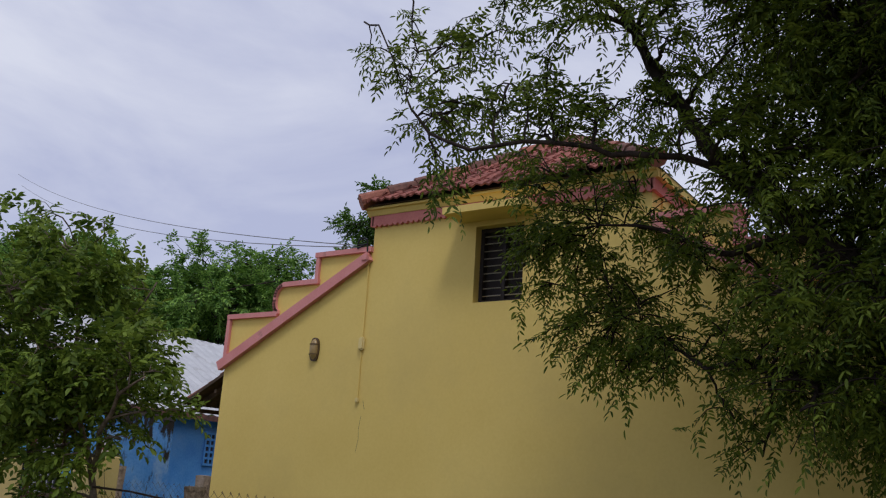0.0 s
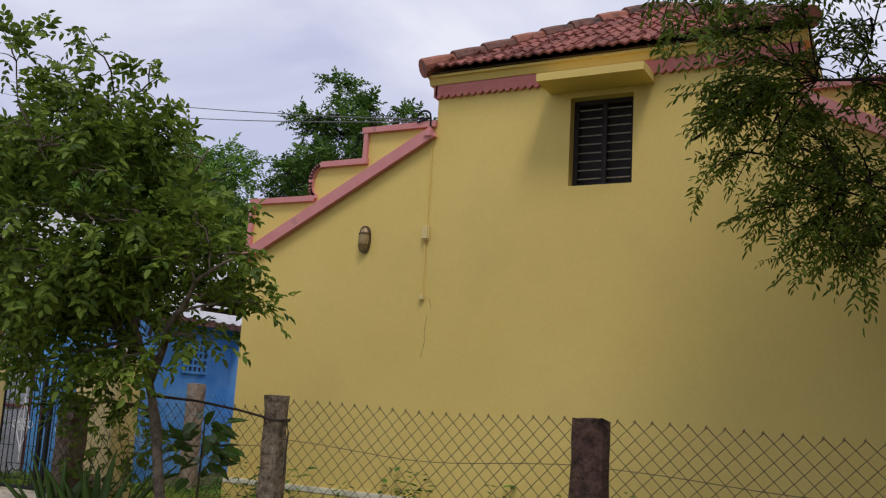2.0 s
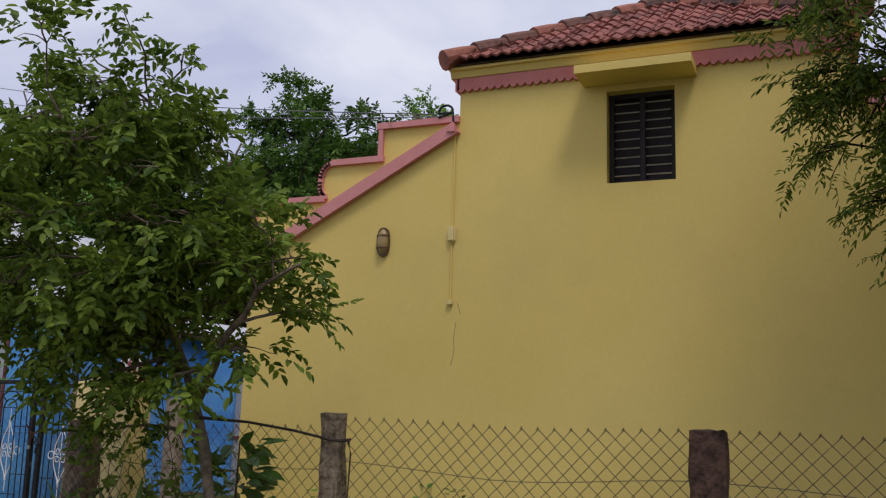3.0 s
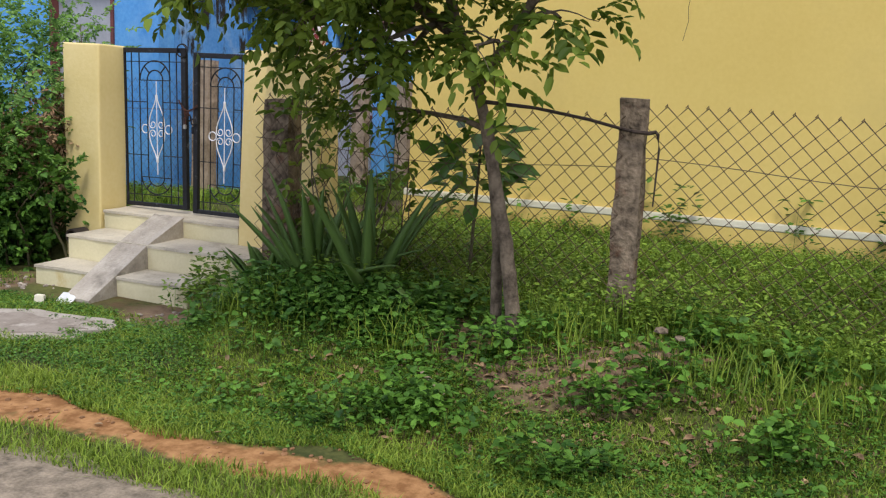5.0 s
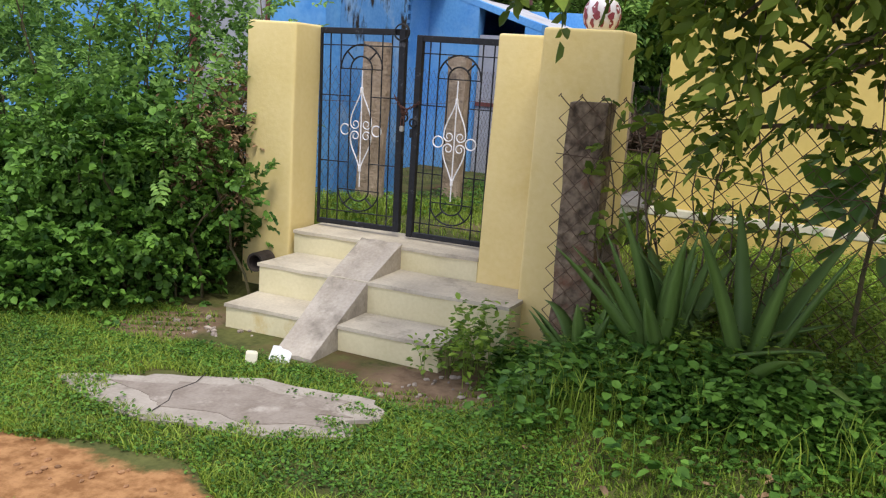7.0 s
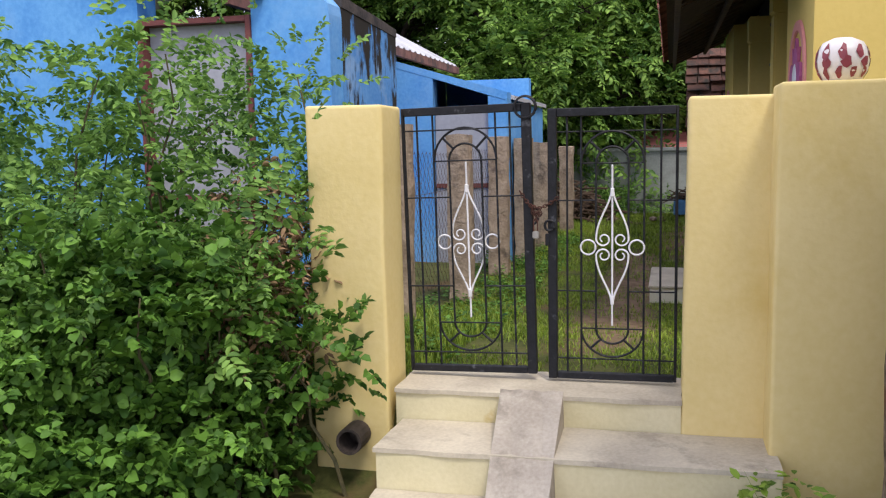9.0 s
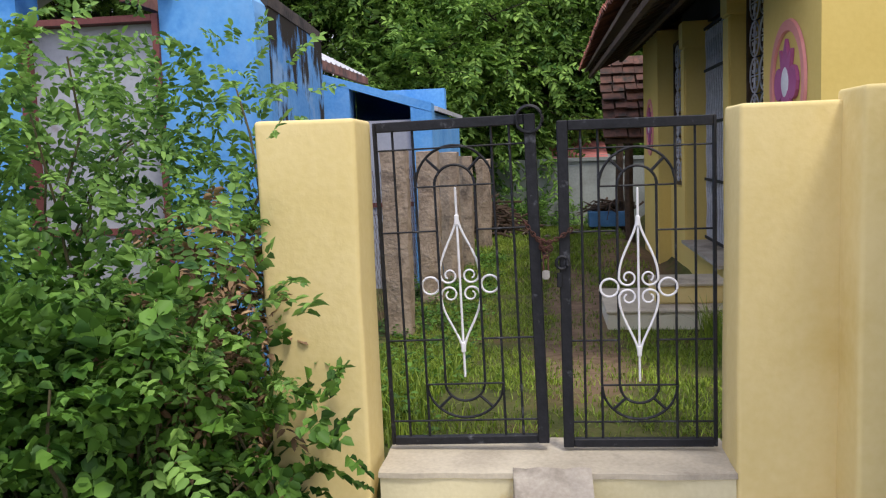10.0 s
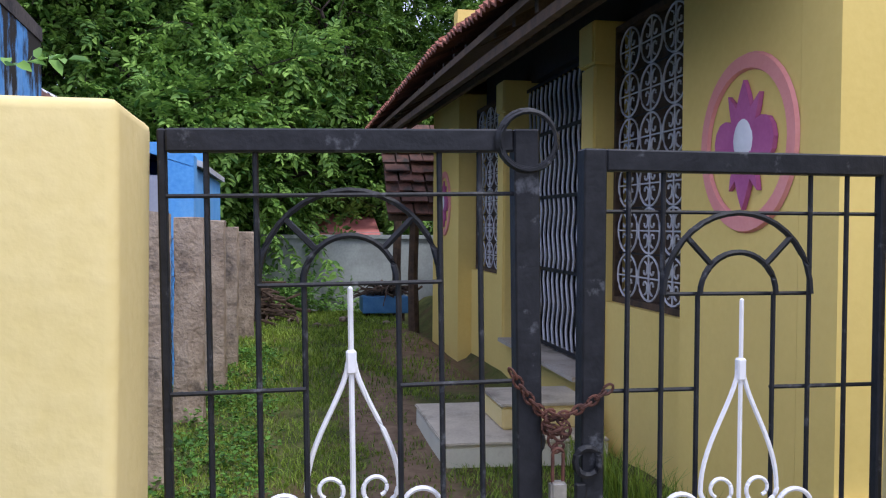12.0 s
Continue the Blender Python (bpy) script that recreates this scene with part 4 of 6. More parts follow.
pillar_block("gate_pillar", 5.595, 5.90, 11.73, 12.10, -0.15, 1.715, "plastered yellow gate pillar with soft edges", 0.0)
pillar_block("gate_wall", 5.615, 5.90, 9.92, 10.385, -0.15, 1.71, "low yellow plastered wall beside the gate", 0.03)
pillar_block("gate_wall_end", 5.40, 5.68, 9.62, 10.05, -0.15, 1.745, "thicker yellow plastered end pillar of the compound wall", 0.02)

steps = thing("gate_steps", (5.2, 11.0, -0.1), "three worn steps with a cement ramp up the middle", "steps", kind="structure")


def slab_step(name, x0, x1, y0, y1, z0, z1):
    """A step: painted riser block with a worn cement tread on it."""
    b = bmesh.new()
    box(b, x0 + 0.008, x1, y0 + 0.006, y1 - 0.006, z0, z1 - 0.02)
    block = part(name, b, STEP_PAINT, steps)
    b = bmesh.new()
    box(b, x0, x1, y0, y1, z1 - 0.02, z1)
    bmesh.ops.subdivide_edges(b, edges=b.edges[:], cuts=9, use_grid_fill=True)
    for v in b.verts:
        nv = noise.noise_vector(v.co * 5.0)
        v.co += Vector((nv.x * 0.012, nv.y * 0.012, nv.z * 0.004))
    part("tread", b, STEP_TOP, block, "worn cream cement tread")


slab_step("threshold", 5.59, 6.0, 10.40, 11.70, -0.1, 0.405)
slab_step("step", 5.17, 5.59, 10.03, 11.665, -0.1, 0.262)
slab_step("step", 4.84, 5.17, 10.28, 11.655, -0.12, 0.085)
b = bmesh.new()
ramp = [(4.58, 10.895, 11.12, -0.05), (4.88, 10.90, 11.14, 0.098), (5.18, 10.905, 11.165, 0.248), (5.61, 10.915, 11.20, 0.408)]
tops, bots = [], []
for x, y0, y1, z in ramp:
    row_t = [b.verts.new((x, y0 + (y1 - y0) * i / 6, z + 0.012 + 0.004 * math.sin(i * 2.1 + x * 9))) for i in range(7)]
    tops.append(row_t)
    bots.append((b.verts.new((x, y0 - 0.012, -0.12)), b.verts.new((x, y1 + 0.012, -0.12))))
for i in range(3):
    for j in range(6):
        b.faces.new((tops[i][j], tops[i + 1][j], tops[i + 1][j + 1], tops[i][j + 1]))
    b.faces.new((bots[i][0], bots[i + 1][0], tops[i + 1][0], tops[i][0]))
    b.faces.new((tops[i][6], tops[i + 1][6], bots[i + 1][1], bots[i][1]))
b.faces.new([bots[0][0]] + tops[0] + [bots[0][1]])
part("ramp", b, CONCRETE, steps, "grey cement ramp for wheels")


def gate_leaf(hinge, free, z0, h, lock_side_ring, label, lean=0.0, da=0.0):
    """An iron gate leaf with arches, bars and a white lozenge of scrolls."""
    hinge, free = Vector((*hinge, 0)), Vector((*free, 0))
    w = (free - hinge).length
    u = (free - hinge) / w
    nrm = Vector((u.y, -u.x, 0))
    g = thing("gate_leaf", hinge + Vector((0, 0, z0)), label, "gate", "leaves of the iron gate")

    def at(a, v, d=0.0):
        p = hinge + u * (a * w + lean * (h - v)) + nrm * d
        return (p.x, p.y, z0 + v + lean * a * w)

    def slab(a0, a1, v0, v1, d0, d1):
        bb = bmesh.new()
        c8 = [bb.verts.new(at(a, v, d)) for a in (a0, a1) for v in (v0, v1) for d in (d0, d1)]
        for ids in ((0, 1, 3, 2), (4, 6, 7, 5), (0, 4, 5, 1), (2, 3, 7, 6), (0, 2, 6, 4), (1, 5, 7, 3)):
            bb.faces.new([c8[i] for i in ids])
        bmesh.ops.bevel(bb, geom=bb.edges[:], offset=0.003, segments=1, affect="EDGES")
        return bb

    part("stile", slab(0, 0.022, 0, h, -0.012, 0.012), IRON, g)
    part("lock_stile", slab(0.93, 1.0, 0, h, -0.02, 0.02), IRON, g)
    part("top_rail", slab(0.022, 0.93, h - 0.038, h, -0.018, 0.018), IRON, g)
    part("bottom_rail", slab(0.022, 0.93, 0, 0.032, -0.016, 0.016), IRON, g)
    top = h - 0.038

    def bar(p, q, r=0.0050, name="bar", material=IRON):
        bb = bmesh.new()
        tube(bb, [at(*p), at(*q)], r, 6)
        part(name, bb, material, g)

    def level(f):
        return h * (1 - f)

    for a in (0.14, 0.265, 0.75, 0.86):
        bar((a + da, 0.03), (a + da, top))
    for a in (0.385, 0.635):
        bar((a + da, level(0.81)), (a + da, level(0.2)))
    for f, spans in ((0.085, ((0.02, 0.93),)), (0.2, ((0.265, 0.75),)), (0.335, ((0.02, 0.385), (0.635, 0.93))), (0.67, ((0.02, 0.385), (0.635, 0.93))), (0.81, ((0.265, 0.75),)), (0.925, ((0.02, 0.93),))):
        for a0, a1 in spans:
            a0, a1 = (a0 if a0 < 0.1 else a0 + da), (a1 if a1 > 0.9 else a1 + da)
            bar((a0, level(f), 0.008), (a1, level(f), 0.008), 0.0040, "cross_bar")
    ca = 0.5075 + da
    for half, name in ((0.2425, "outer_arch"), (0.125, "inner_arch")):
        bb = bmesh.new()
        tube(bb, [at(ca + half * math.cos(t), level(0.2) + half * w * 1.02 * math.sin(t), -0.006) for t in np.linspace(0, math.pi, 19)], 0.0058, 6)
        part(name, bb, IRON, g)
        bb = bmesh.new()
        tube(bb, [at(ca + half * math.cos(t), level(0.81) - half * w * 0.92 * math.sin(t), -0.006) for t in np.linspace(0, math.pi, 19)], 0.0054, 6)
        part("lower_" + name.split("_")[0] + "_arch", bb, IRON, g)
    for t in (math.pi / 4, 3 * math.pi / 4):
        for v, s, k_ in ((level(0.2), 1, 1.02), (level(0.81), -1, 0.92)):
            bb = bmesh.new()
            tube(bb, [at(ca + hf * math.cos(t), v + s * hf * w * k_ * math.sin(t), -0.006) for hf in (0.125, 0.2425)], 0.006, 5)
            part("spoke", bb, IRON, g)
    orn = part("lozenge", slab(ca - 0.0075, ca + 0.0075, level(0.795), level(0.205), -0.022, -0.016), WHITE, g, "white painted lozenge with scrolls")
    mid_v = level(0.505)
    for s in (-1, 1):
        for lo_f in (0.305, 0.70):
            sg = 1 if lo_f < 0.5 else -1
            cxs, czs = ca + s * 0.066, mid_v + sg * 0.038
            end_v = level(lo_f)
            bb = bmesh.new()
            pts = []
            for t in np.linspace(0, 1, 14):
                bulge = 0.008 + 0.117 * (math.sin(t * math.pi / 2) ** 1.5)
                pts.append(at(ca + s * bulge, end_v + (czs - end_v) * t, -0.018))
            tube(bb, pts, 0.0046, 6)
            part("side_strip", bb, WHITE, orn)
            bb = bmesh.new()
            k = 26
            sp = []
            for i in range(k + 1):
                rr = 0.0355 - 0.0225 * (i / k) ** 0.8
                an = 2.35 * math.pi * i / k
                sp.append(at(cxs + s * rr / w * math.cos(an), czs - sg * rr * math.sin(an), -0.019))
            tube(bb, sp, [0.0046 - 0.0012 * i / k for i in range(k + 1)], 6)
            part("scroll", bb, WHITE, orn)
        bb = bmesh.new()
        tube(bb, [at(ca + s * 0.187 + 0.034 / w * math.cos(t), mid_v + 0.034 * math.sin(t), -0.018) for t in np.linspace(0, 2 * math.pi, 25)[:-1]], 0.0046, 6, True)
        part("ring", bb, WHITE, orn)
    for lo_f in (0.305, 0.70):
        part("collar", slab(ca - 0.014, ca + 0.014, level(lo_f) - 0.02, level(lo_f) + 0.02, -0.026, -0.01), WHITE, orn)
    if lock_side_ring:
        for k, (rr, tilt) in enumerate(((0.052, 0.3), (0.050, 0.7), (0.047, -0.2))):
            bb = bmesh.new()
            c0 = at(0.965, h - 0.01, 0)
            tube(bb, [(c0[0] - 0.024 - 0.004 * k + 0.012 * tilt * math.sin(t), c0[1] + rr * math.cos(t), c0[2] - 0.01 + rr * math.sin(t)) for t in np.linspace(0, 2 * math.pi, 25)[:-1]], 0.004, 5, True)
            part("wire_loop", bb, IRON, g, "coil of black wire round the stile")
    else:
        part("hasp", slab(0.985, 1.02, 0.50 * h, 0.545 * h, -0.026, -0.014), IRON, g)
    eye = bmesh.new()
    tube(eye, [at(0.985 + 0.022 / w * math.cos(t), 0.575 * h + 0.024 * math.sin(t), -0.026) for t in np.linspace(0, 2 * math.pi, 15)[:-1]], 0.0065, 6, True)
    part("lock_eye", eye, IRON, g, "worn iron eye for a padlock")
    return g


gate_leaf((5.862, 11.715), (5.855, 11.090), 0.425, 1.275, True, "black iron gate leaf with white lozenge ornament, sagging a little", 0.020, -0.02)
gate_leaf((5.862, 10.424), (5.855, 11.010), 0.42, 1.262, False, "black iron gate leaf with white lozenge ornament, chained shut", 0.0, -0.01)

chain = thing("lock_chain", (5.825, 11.06, 1.2), "rusty chain knotted round both gate stiles", "chain")


def chain_line(fn, k_links):
    """Links along a curve, each one turned a quarter against the last."""
    for i in range(k_links):
        t = i / (k_links - 1)
        c0, d = fn(t), (fn(t + 0.01) - fn(t - 0.01)).normalized()
        ax = Vector((1, 0.2, 0.1)) if i % 2 else Vector((0.1, 0.3, 1))
        sd = d.cross(ax).normalized()
        bb = bmesh.new()
        tube(bb, [c0 + d * 0.0115 * math.cos(q) + sd * 0.0075 * math.sin(q) for q in np.linspace(0, 2 * math.pi, 11)[:-1]], 0.0026, 5, True)
        part("chain_link", bb, RUST, chain)


chain_line(lambda t: Vector((5.826, 11.135 - 0.075 * t, 1.30 - 0.075 * math.sin(math.pi / 2 * t))), 9)
chain_line(lambda t: Vector((5.824, 11.06 - 0.092 * t, 1.225 + 0.045 * max(t, 0.0) ** 1.6)), 8)
chain_line(lambda t: Vector((5.820, 11.06 + 0.018 * math.cos(7 * t), 1.225 - 0.03 * t + 0.012 * math.sin(9 * t))), 11)
chain_line(lambda t: Vector((5.814, 11.062 + 0.006 * math.sin(12 * t), 1.205 - 0.03 * t)), 4)
lock = thing("padlock", (5.802, 11.062, 1.09), "small worn brass padlock with a long shackle on the chain", "padlock")
part("body", new_box(5.792, 5.812, 11.048, 11.076, 1.088, 1.122, 0.004), STEEL, lock)
b = bmesh.new()
tube(b, [(5.802, 11.053, 1.12), (5.802, 11.053, 1.168)] + [(5.802, 11.062 - 0.009 * math.cos(a), 1.168 + 0.009 * math.sin(a)) for a in np.linspace(0, math.pi, 7)] + [(5.802, 11.071, 1.12)], 0.0032, 6)
part("shackle", b, RUST, lock, "rusty steel shackle")

# painted pot upside down on the end pillar
pot = thing("painted_pot", (5.60, 9.80, 1.74), "round white pot with dark red blotches on the pillar", "pot")
b = bmesh.new()
prof_p = [(0.0, 0.185), (0.035, 0.183), (0.075, 0.165), (0.095, 0.13), (0.10, 0.09), (0.093, 0.05), (0.075, 0.02), (0.055, 0.002), (0.0, 0.0)]
rings = []
for r_, z_ in prof_p[1:-1]:
    rings.append([b.verts.new((5.60 + r_ * math.cos(t), 9.80 + r_ * math.sin(t), 1.735 + z_)) for t in (2 * math.pi * j / 24 for j in range(24))])
for r0, r1 in zip(rings[:-1], rings[1:]):
    for j in range(24):
        b.faces.new((r0[j], r0[(j + 1) % 24], r1[(j + 1) % 24], r1[j]))
b.faces.new(rings[0])
b.faces.new(list(reversed(rings[-1])))
part("body", b, POTWHITE, pot, "", True)
for zc, n_b, wd, ht in ((0.125, 9, 0.17, 0.03), (0.085, 8, 0.20, 0.022), (0.045, 11, 0.13, 0.026)):
    for j in range(n_b):
        a = 2 * math.pi * (j + 0.3 * (zc > 0.1)) / n_b
        b = bmesh.new()
        pts = []
        for t in np.linspace(0, 2 * math.pi, 9)[:-1]:
            aa = a + wd * math.cos(t) * (1 + 0.3 * math.sin(3 * t + j))
            zz = zc + ht * math.sin(t) * (1 + 0.25 * math.cos(2 * t + j))
            rr = np.interp(zz, [z_ for r_, z_ in reversed(prof_p)], [r_ for r_, z_ in reversed(prof_p)]) + 0.003
            pts.append(b.verts.new((5.60 + rr * math.cos(aa), 9.80 + rr * math.sin(aa), 1.735 + zz)))
        b.faces.new(pts)
        part("blotch", b, POTRED, pot)

# clay drain pipe at the foot of the left pillar
drain = thing("drain_pipe", (5.5, 11.86, 0.18), "short blackened drain pipe through the pillar foot", "drain pipe")
b = bmesh.new()
ra, rb = 0.062, 0.048
o0 = [b.verts.new((5.42, 11.87 + ra * math.cos(t), 0.19 + ra * math.sin(t))) for t in np.linspace(0, 2 * math.pi, 17)[:-1]]
i0 = [b.verts.new((5.42, 11.87 + rb * math.cos(t), 0.19 + rb * math.sin(t))) for t in np.linspace(0, 2 * math.pi, 17)[:-1]]
o1 = [b.verts.new((5.56, v.co.y, v.co.z)) for v in o0]
i1 = [b.verts.new((5.56, v.co.y, v.co.z)) for v in i0]
for j in range(16):
    k = (j + 1) % 16
    b.faces.new((o0[j], o0[k], i0[k], i0[j]))
    b.faces.new((o0[j], o1[j], o1[k], o0[k]))
    b.faces.new((i0[j], i0[k], i1[k], i1[j]))
b.faces.new(i1)
part("pipe", b, CLAY, drain)

# ---- fence of granite posts and chain link ----
def stone_post(x, y, top, w, d, material, lean=(0, 0), seed=0, group="granite fence posts", label="rough split granite fence post", bury=0.25):
    z0 = float(ground_z(x, y)) - bury
    b = bmesh.new()
    rows_n = 12
    lay = []
    for i in range(rows_n + 1):
        t = i / rows_n
        zc = z0 + (top - z0) * t
        ring_v = []
        for j in range(8):
            sx, sy = ((-1, -1), (0, -1), (1, -1), (1, 0), (1, 1), (0, 1), (-1, 1), (-1, 0))[j]
            nz = noise.noise_vector(Vector((sx * 1.3 + seed * 7.1, sy * 1.3, zc * 4.5)))
            k = 0.93 if sx and sy else 1.0
            ring_v.append(b.verts.new((x + sx * d / 2 * k + nz.x * 0.018 + lean[0] * (zc - z0), y + sy * w / 2 * k + nz.y * 0.018 + lean[1] * (zc - z0), zc + (nz.z * 0.02 if i == rows_n else 0))))
        lay.append(ring_v)
    for r0, r1 in zip(lay[:-1], lay[1:]):
        for j in range(8):
            b.faces.new((r0[j], r0[(j + 1) % 8], r1[(j + 1) % 8], r1[j]))
    b.faces.new(lay[-1])
    b.faces.new(list(reversed(lay[0])))
    return tagged(part("stone_post", b, material), label, "fence post", group)


stone_post(4.96, 9.62, 1.385, 0.195, 0.18, GRANITE, (0.0, 0.005), 1, label="thick rough granite post wrapped in wire")
stone_post(4.76, 7.335, 1.50, 0.145, 0.135, GRANITE, (0.0, 0.01), 2, label="slim granite post with a rope tied round it")
stone_post(4.66, 4.965, 1.475, 0.20, 0.18, GRANITE_DARK, (0, 0.005), 3, label="dark granite post with flat top")
for i, y in enumerate((2.55, 0.1, -2.4)):
    stone_post(4.62, y, 1.47, 0.19, 0.18, GRANITE, (0, 0), 5 + i)
for i, (x, y, tp) in enumerate(((7.68, 12.30, 1.66), (9.3, 12.22, 1.60), (10.9, 12.18, 1.59), (12.2, 12.12, 1.57), (13.4, 12.08, 1.52), (15.6, 12.0, 1.45))):
    stone_post(x, y, tp, 0.21, 0.17 if x < 12 else 0.26, GRANITE_PALE, (0.01 * (-1) ** i, 0), 20 + i, "granite posts along the yard", "pale split granite slab post in the yard")
stone_post(5.15, 9.35, 0.75, 0.14, 0.12, GRANITE_PALE, (-0.1, 0.28), 40, label="broken granite stub leaning behind the post")


def chain_link(p, q, z0, z1, cell=0.100, r=0.0029, label="rusty chain-link mesh between granite posts", material=WIRE):
    """Woven diamonds of wire from p to q, each wire a zigzag with knuckled top."""
    p, q = Vector((*p, 0)), Vector((*q, 0))
    ln = (q - p).length
    u = (q - p) / ln
    k = int(ln / cell)
    cell = ln / k
    rows_n = int((z1 - z0) / cell)
    nrm = Vector((-u.y, u.x, 0))
    fence = thing("chain_link_fence", (p.x, p.y, z0), label, "fence", "chain-link panels")
    b = bmesh.new()
    for i in range(k):
        pts = []
        for j in range(rows_n + 1):
            s = (i + (j % 2)) * cell
            wav = 0.012 * math.sin(3.1 * s + 0.7)
            pts.append(p + u * s + nrm * (0.004 * (1 if j % 2 else -1) + 0.02 * math.sin(1.7 * s)) + Vector((0, 0, z1 + wav - j * cell)))
        knuckle = [pts[0] + Vector((0, 0, -0.004)) - u * 0.012, pts[0] + Vector((0, 0, 0.012))]
        tube(b, knuckle + pts, r, 4)
        pts2 = []
        for j in range(rows_n + 1):
            s = (i + ((j + 1) % 2)) * cell
            wav = 0.012 * math.sin(3.1 * s + 0.7)
            pts2.append(p + u * s + nrm * (0.004 * (-1 if j % 2 else 1) + 0.02 * math.sin(1.7 * s)) + Vector((0, 0, z1 + wav - j * cell)))
        tube(b, pts2, r, 4)
    ob = part("woven_mesh", b, material, fence)
    b = bmesh.new()
    tube(b, [p + u * ln * t + Vector((0, 0, z1 - 0.26 - 0.05 * math.sin(math.pi * t) + 0.01 * math.sin(9 * t))) for t in np.linspace(0, 1, 14)], 0.0022, 4)
    part("tension_wire", b, material, fence)
    return fence


chain_link((4.845, 9.75), (4.70, 7.38), 0.1, 1.40)
chain_link((4.73, 7.28), (4.63, 5.02), 0.12, 1.46)
chain_link((4.62, 4.9), (4.60, 2.6), 0.12, 1.46)
chain_link((4.60, 2.5), (4.60, 0.15), 0.12, 1.46)
chain_link((4.60, 0.05), (4.60, -2.35), 0.12, 1.46)
chain_link((6.0, 12.42), (11.7, 12.27), 0.25, 1.45, 0.10, 0.0016, "fine chain-link mesh along the yard posts")

rope = bmesh.new()
tube(rope, [(4.17, 7.985, 1.45), (4.4, 7.78, 1.43), (4.58, 7.55, 1.385), (4.69, 7.40, 1.345), (4.655, 7.33, 1.335), (4.675, 7.25, 1.33), (4.78, 7.235, 1.335), (4.70, 7.21, 1.325), (4.72, 7.20, 1.25), (4.71, 7.205, 0.95)], [0.011, 0.009, 0.009, 0.009, 0.010, 0.011, 0.011, 0.010, 0.006, 0.004], 7)
tagged(part("rope", rope, ROPE), "dark rope tied from the tree to a post", "rope")

# ---- cement slab and bits before the steps ----
b = bmesh.new()
outline_s = []
for i in range(48):
    t = 2 * math.pi * i / 48
    u, w = 0.74 * math.cos(t), 0.30 * math.sin(t)
    k = 1 + 0.09 * math.sin(3 * t + 1.4) + 0.06 * math.sin(5 * t + 1) + 0.05 * math.sin(9 * t) + 0.03 * math.sin(17 * t)
    outline_s.append((3.76 + k * (0.30 * u * -0.75 + w), 10.80 + k * (u * 0.93 + 0.1 * w)))
prism(b, outline_s, -0.08, 0.016, "z")
slab_ob = tagged(part("cement_slab", b, SLAB_PALE), "broken grey cement slab sunk in the grass", "slab", kind="structure")
b = bmesh.new()
inner_s = [(3.79 + (x - 3.77) * (0.62 + 0.10 * math.sin(i * 0.8)), 10.78 + (y - 10.84) * (0.70 + 0.07 * math.sin(i * 1.1 + 1))) for i, (x, y) in enumerate(outline_s)]
prism(b, inner_s, 0.0, 0.0195, "z")
part("worn_centre", b, SLAB_DARK, slab_ob, "darker worn middle of the slab")
b = bmesh.new()
tube(b, [(3.50, 10.98, 0.019), (3.62, 11.0, 0.0195), (3.72, 11.06, 0.0195), (3.86, 11.05, 0.0195), (4.0, 11.1, 0.018)], 0.003, 4)
part("crack", b, MOULD_AND_DARK, slab_ob)
b = new_box(-0.09, 0.09, -0.055, 0.055, 0, 0.012, 0.002)
o = tagged(part("tile_piece", b, WHITETILE), "broken white tile lying at the ramp foot", "tile")
o.matrix_basis = pose(4.55, 11.06, -0.045, 4, -10, 25)
b = new_box(-0.035, 0.035, -0.03, 0.03, 0, 0.06, 0.005)
o = tagged(part("stone", b, CREAM), "small cream chunk of plaster on the ground", "stone")
o.matrix_basis = pose(4.37, 11.12, -0.045, 5, 8, 35)

# ---- blue house ----
blue = thing("blue_house", (9, 14, 0), "old blue limewashed house with a grey sheet roof", "house")
b = bmesh.new()
prism(b, [(12.66, -0.1), (13.22, -0.1), (13.22, 2.61), (13.05, 2.60), (12.86, 2.575), (12.73, 2.54), (12.67, 2.47), (12.66, 2.40)], 7.42, 7.66)
prism(b, [(14.08, -0.1), (19.0, -0.1), (19.0, 3.55), (17.0, 3.40), (14.08, 2.66)], 7.42, 7.66)
part("front_wall", b, BLUE, blue, "faded blue front wall")
b = bmesh.new()
prism(b, [(7.664, -0.1), (8.93, -0.1), (8.93, 2.40), (7.664, 2.47)], 12.66, 12.90, "y")
part("side_wall", b, BLUE_STAINED, blue, "blue wall streaked black with mould")
b = bmesh.new()
prism(b, [(7.664, 2.472), (8.935, 2.402), (8.935, 2.465), (8.5, 2.50), (7.9, 2.535), (7.664, 2.56)], 12.655, 12.905, "y")
part("parapet_cap", b, MOULD_AND_DARK, blue, "blackened parapet top")
b = bmesh.new()
box(b, 8.73, 8.926, 12.904, 13.80, -0.1, 2.38)
part("return_wall", b, BLUE, blue, "blue wall in shade")
part("rear_wall", new_box(8.93, 11.8, 13.80, 14.0, -0.1, 2.62), BLUE, blue, "blue rear wall")
part("shed_back_wall", new_box(11.8, 14.5, 13.604, 13.80, -0.1, 2.42), BLUE, blue)
part("shed_far_wall", new_box(14.5, 14.7, 12.404, 13.60, -0.1, 2.42), BLUE, blue)
b = bmesh.new()
prism(b, [(12.24, -0.1), (12.46, -0.1), (12.46, 2.06), (12.24, 2.0)], 11.8, 12.0)
prism(b, [(13.10, -0.1), (13.6, -0.1), (13.6, 2.42), (13.10, 2.27)], 11.8, 12.0)
prism(b, [(12.24, 2.0), (12.46, 2.065), (13.10, 2.27), (13.6, 2.42), (13.6, 2.50), (12.24, 2.09)], 11.796, 12.05)
part("shed_end_wall", b, BLUE, blue, "blue end wall with sloping top")
b = bmesh.new()
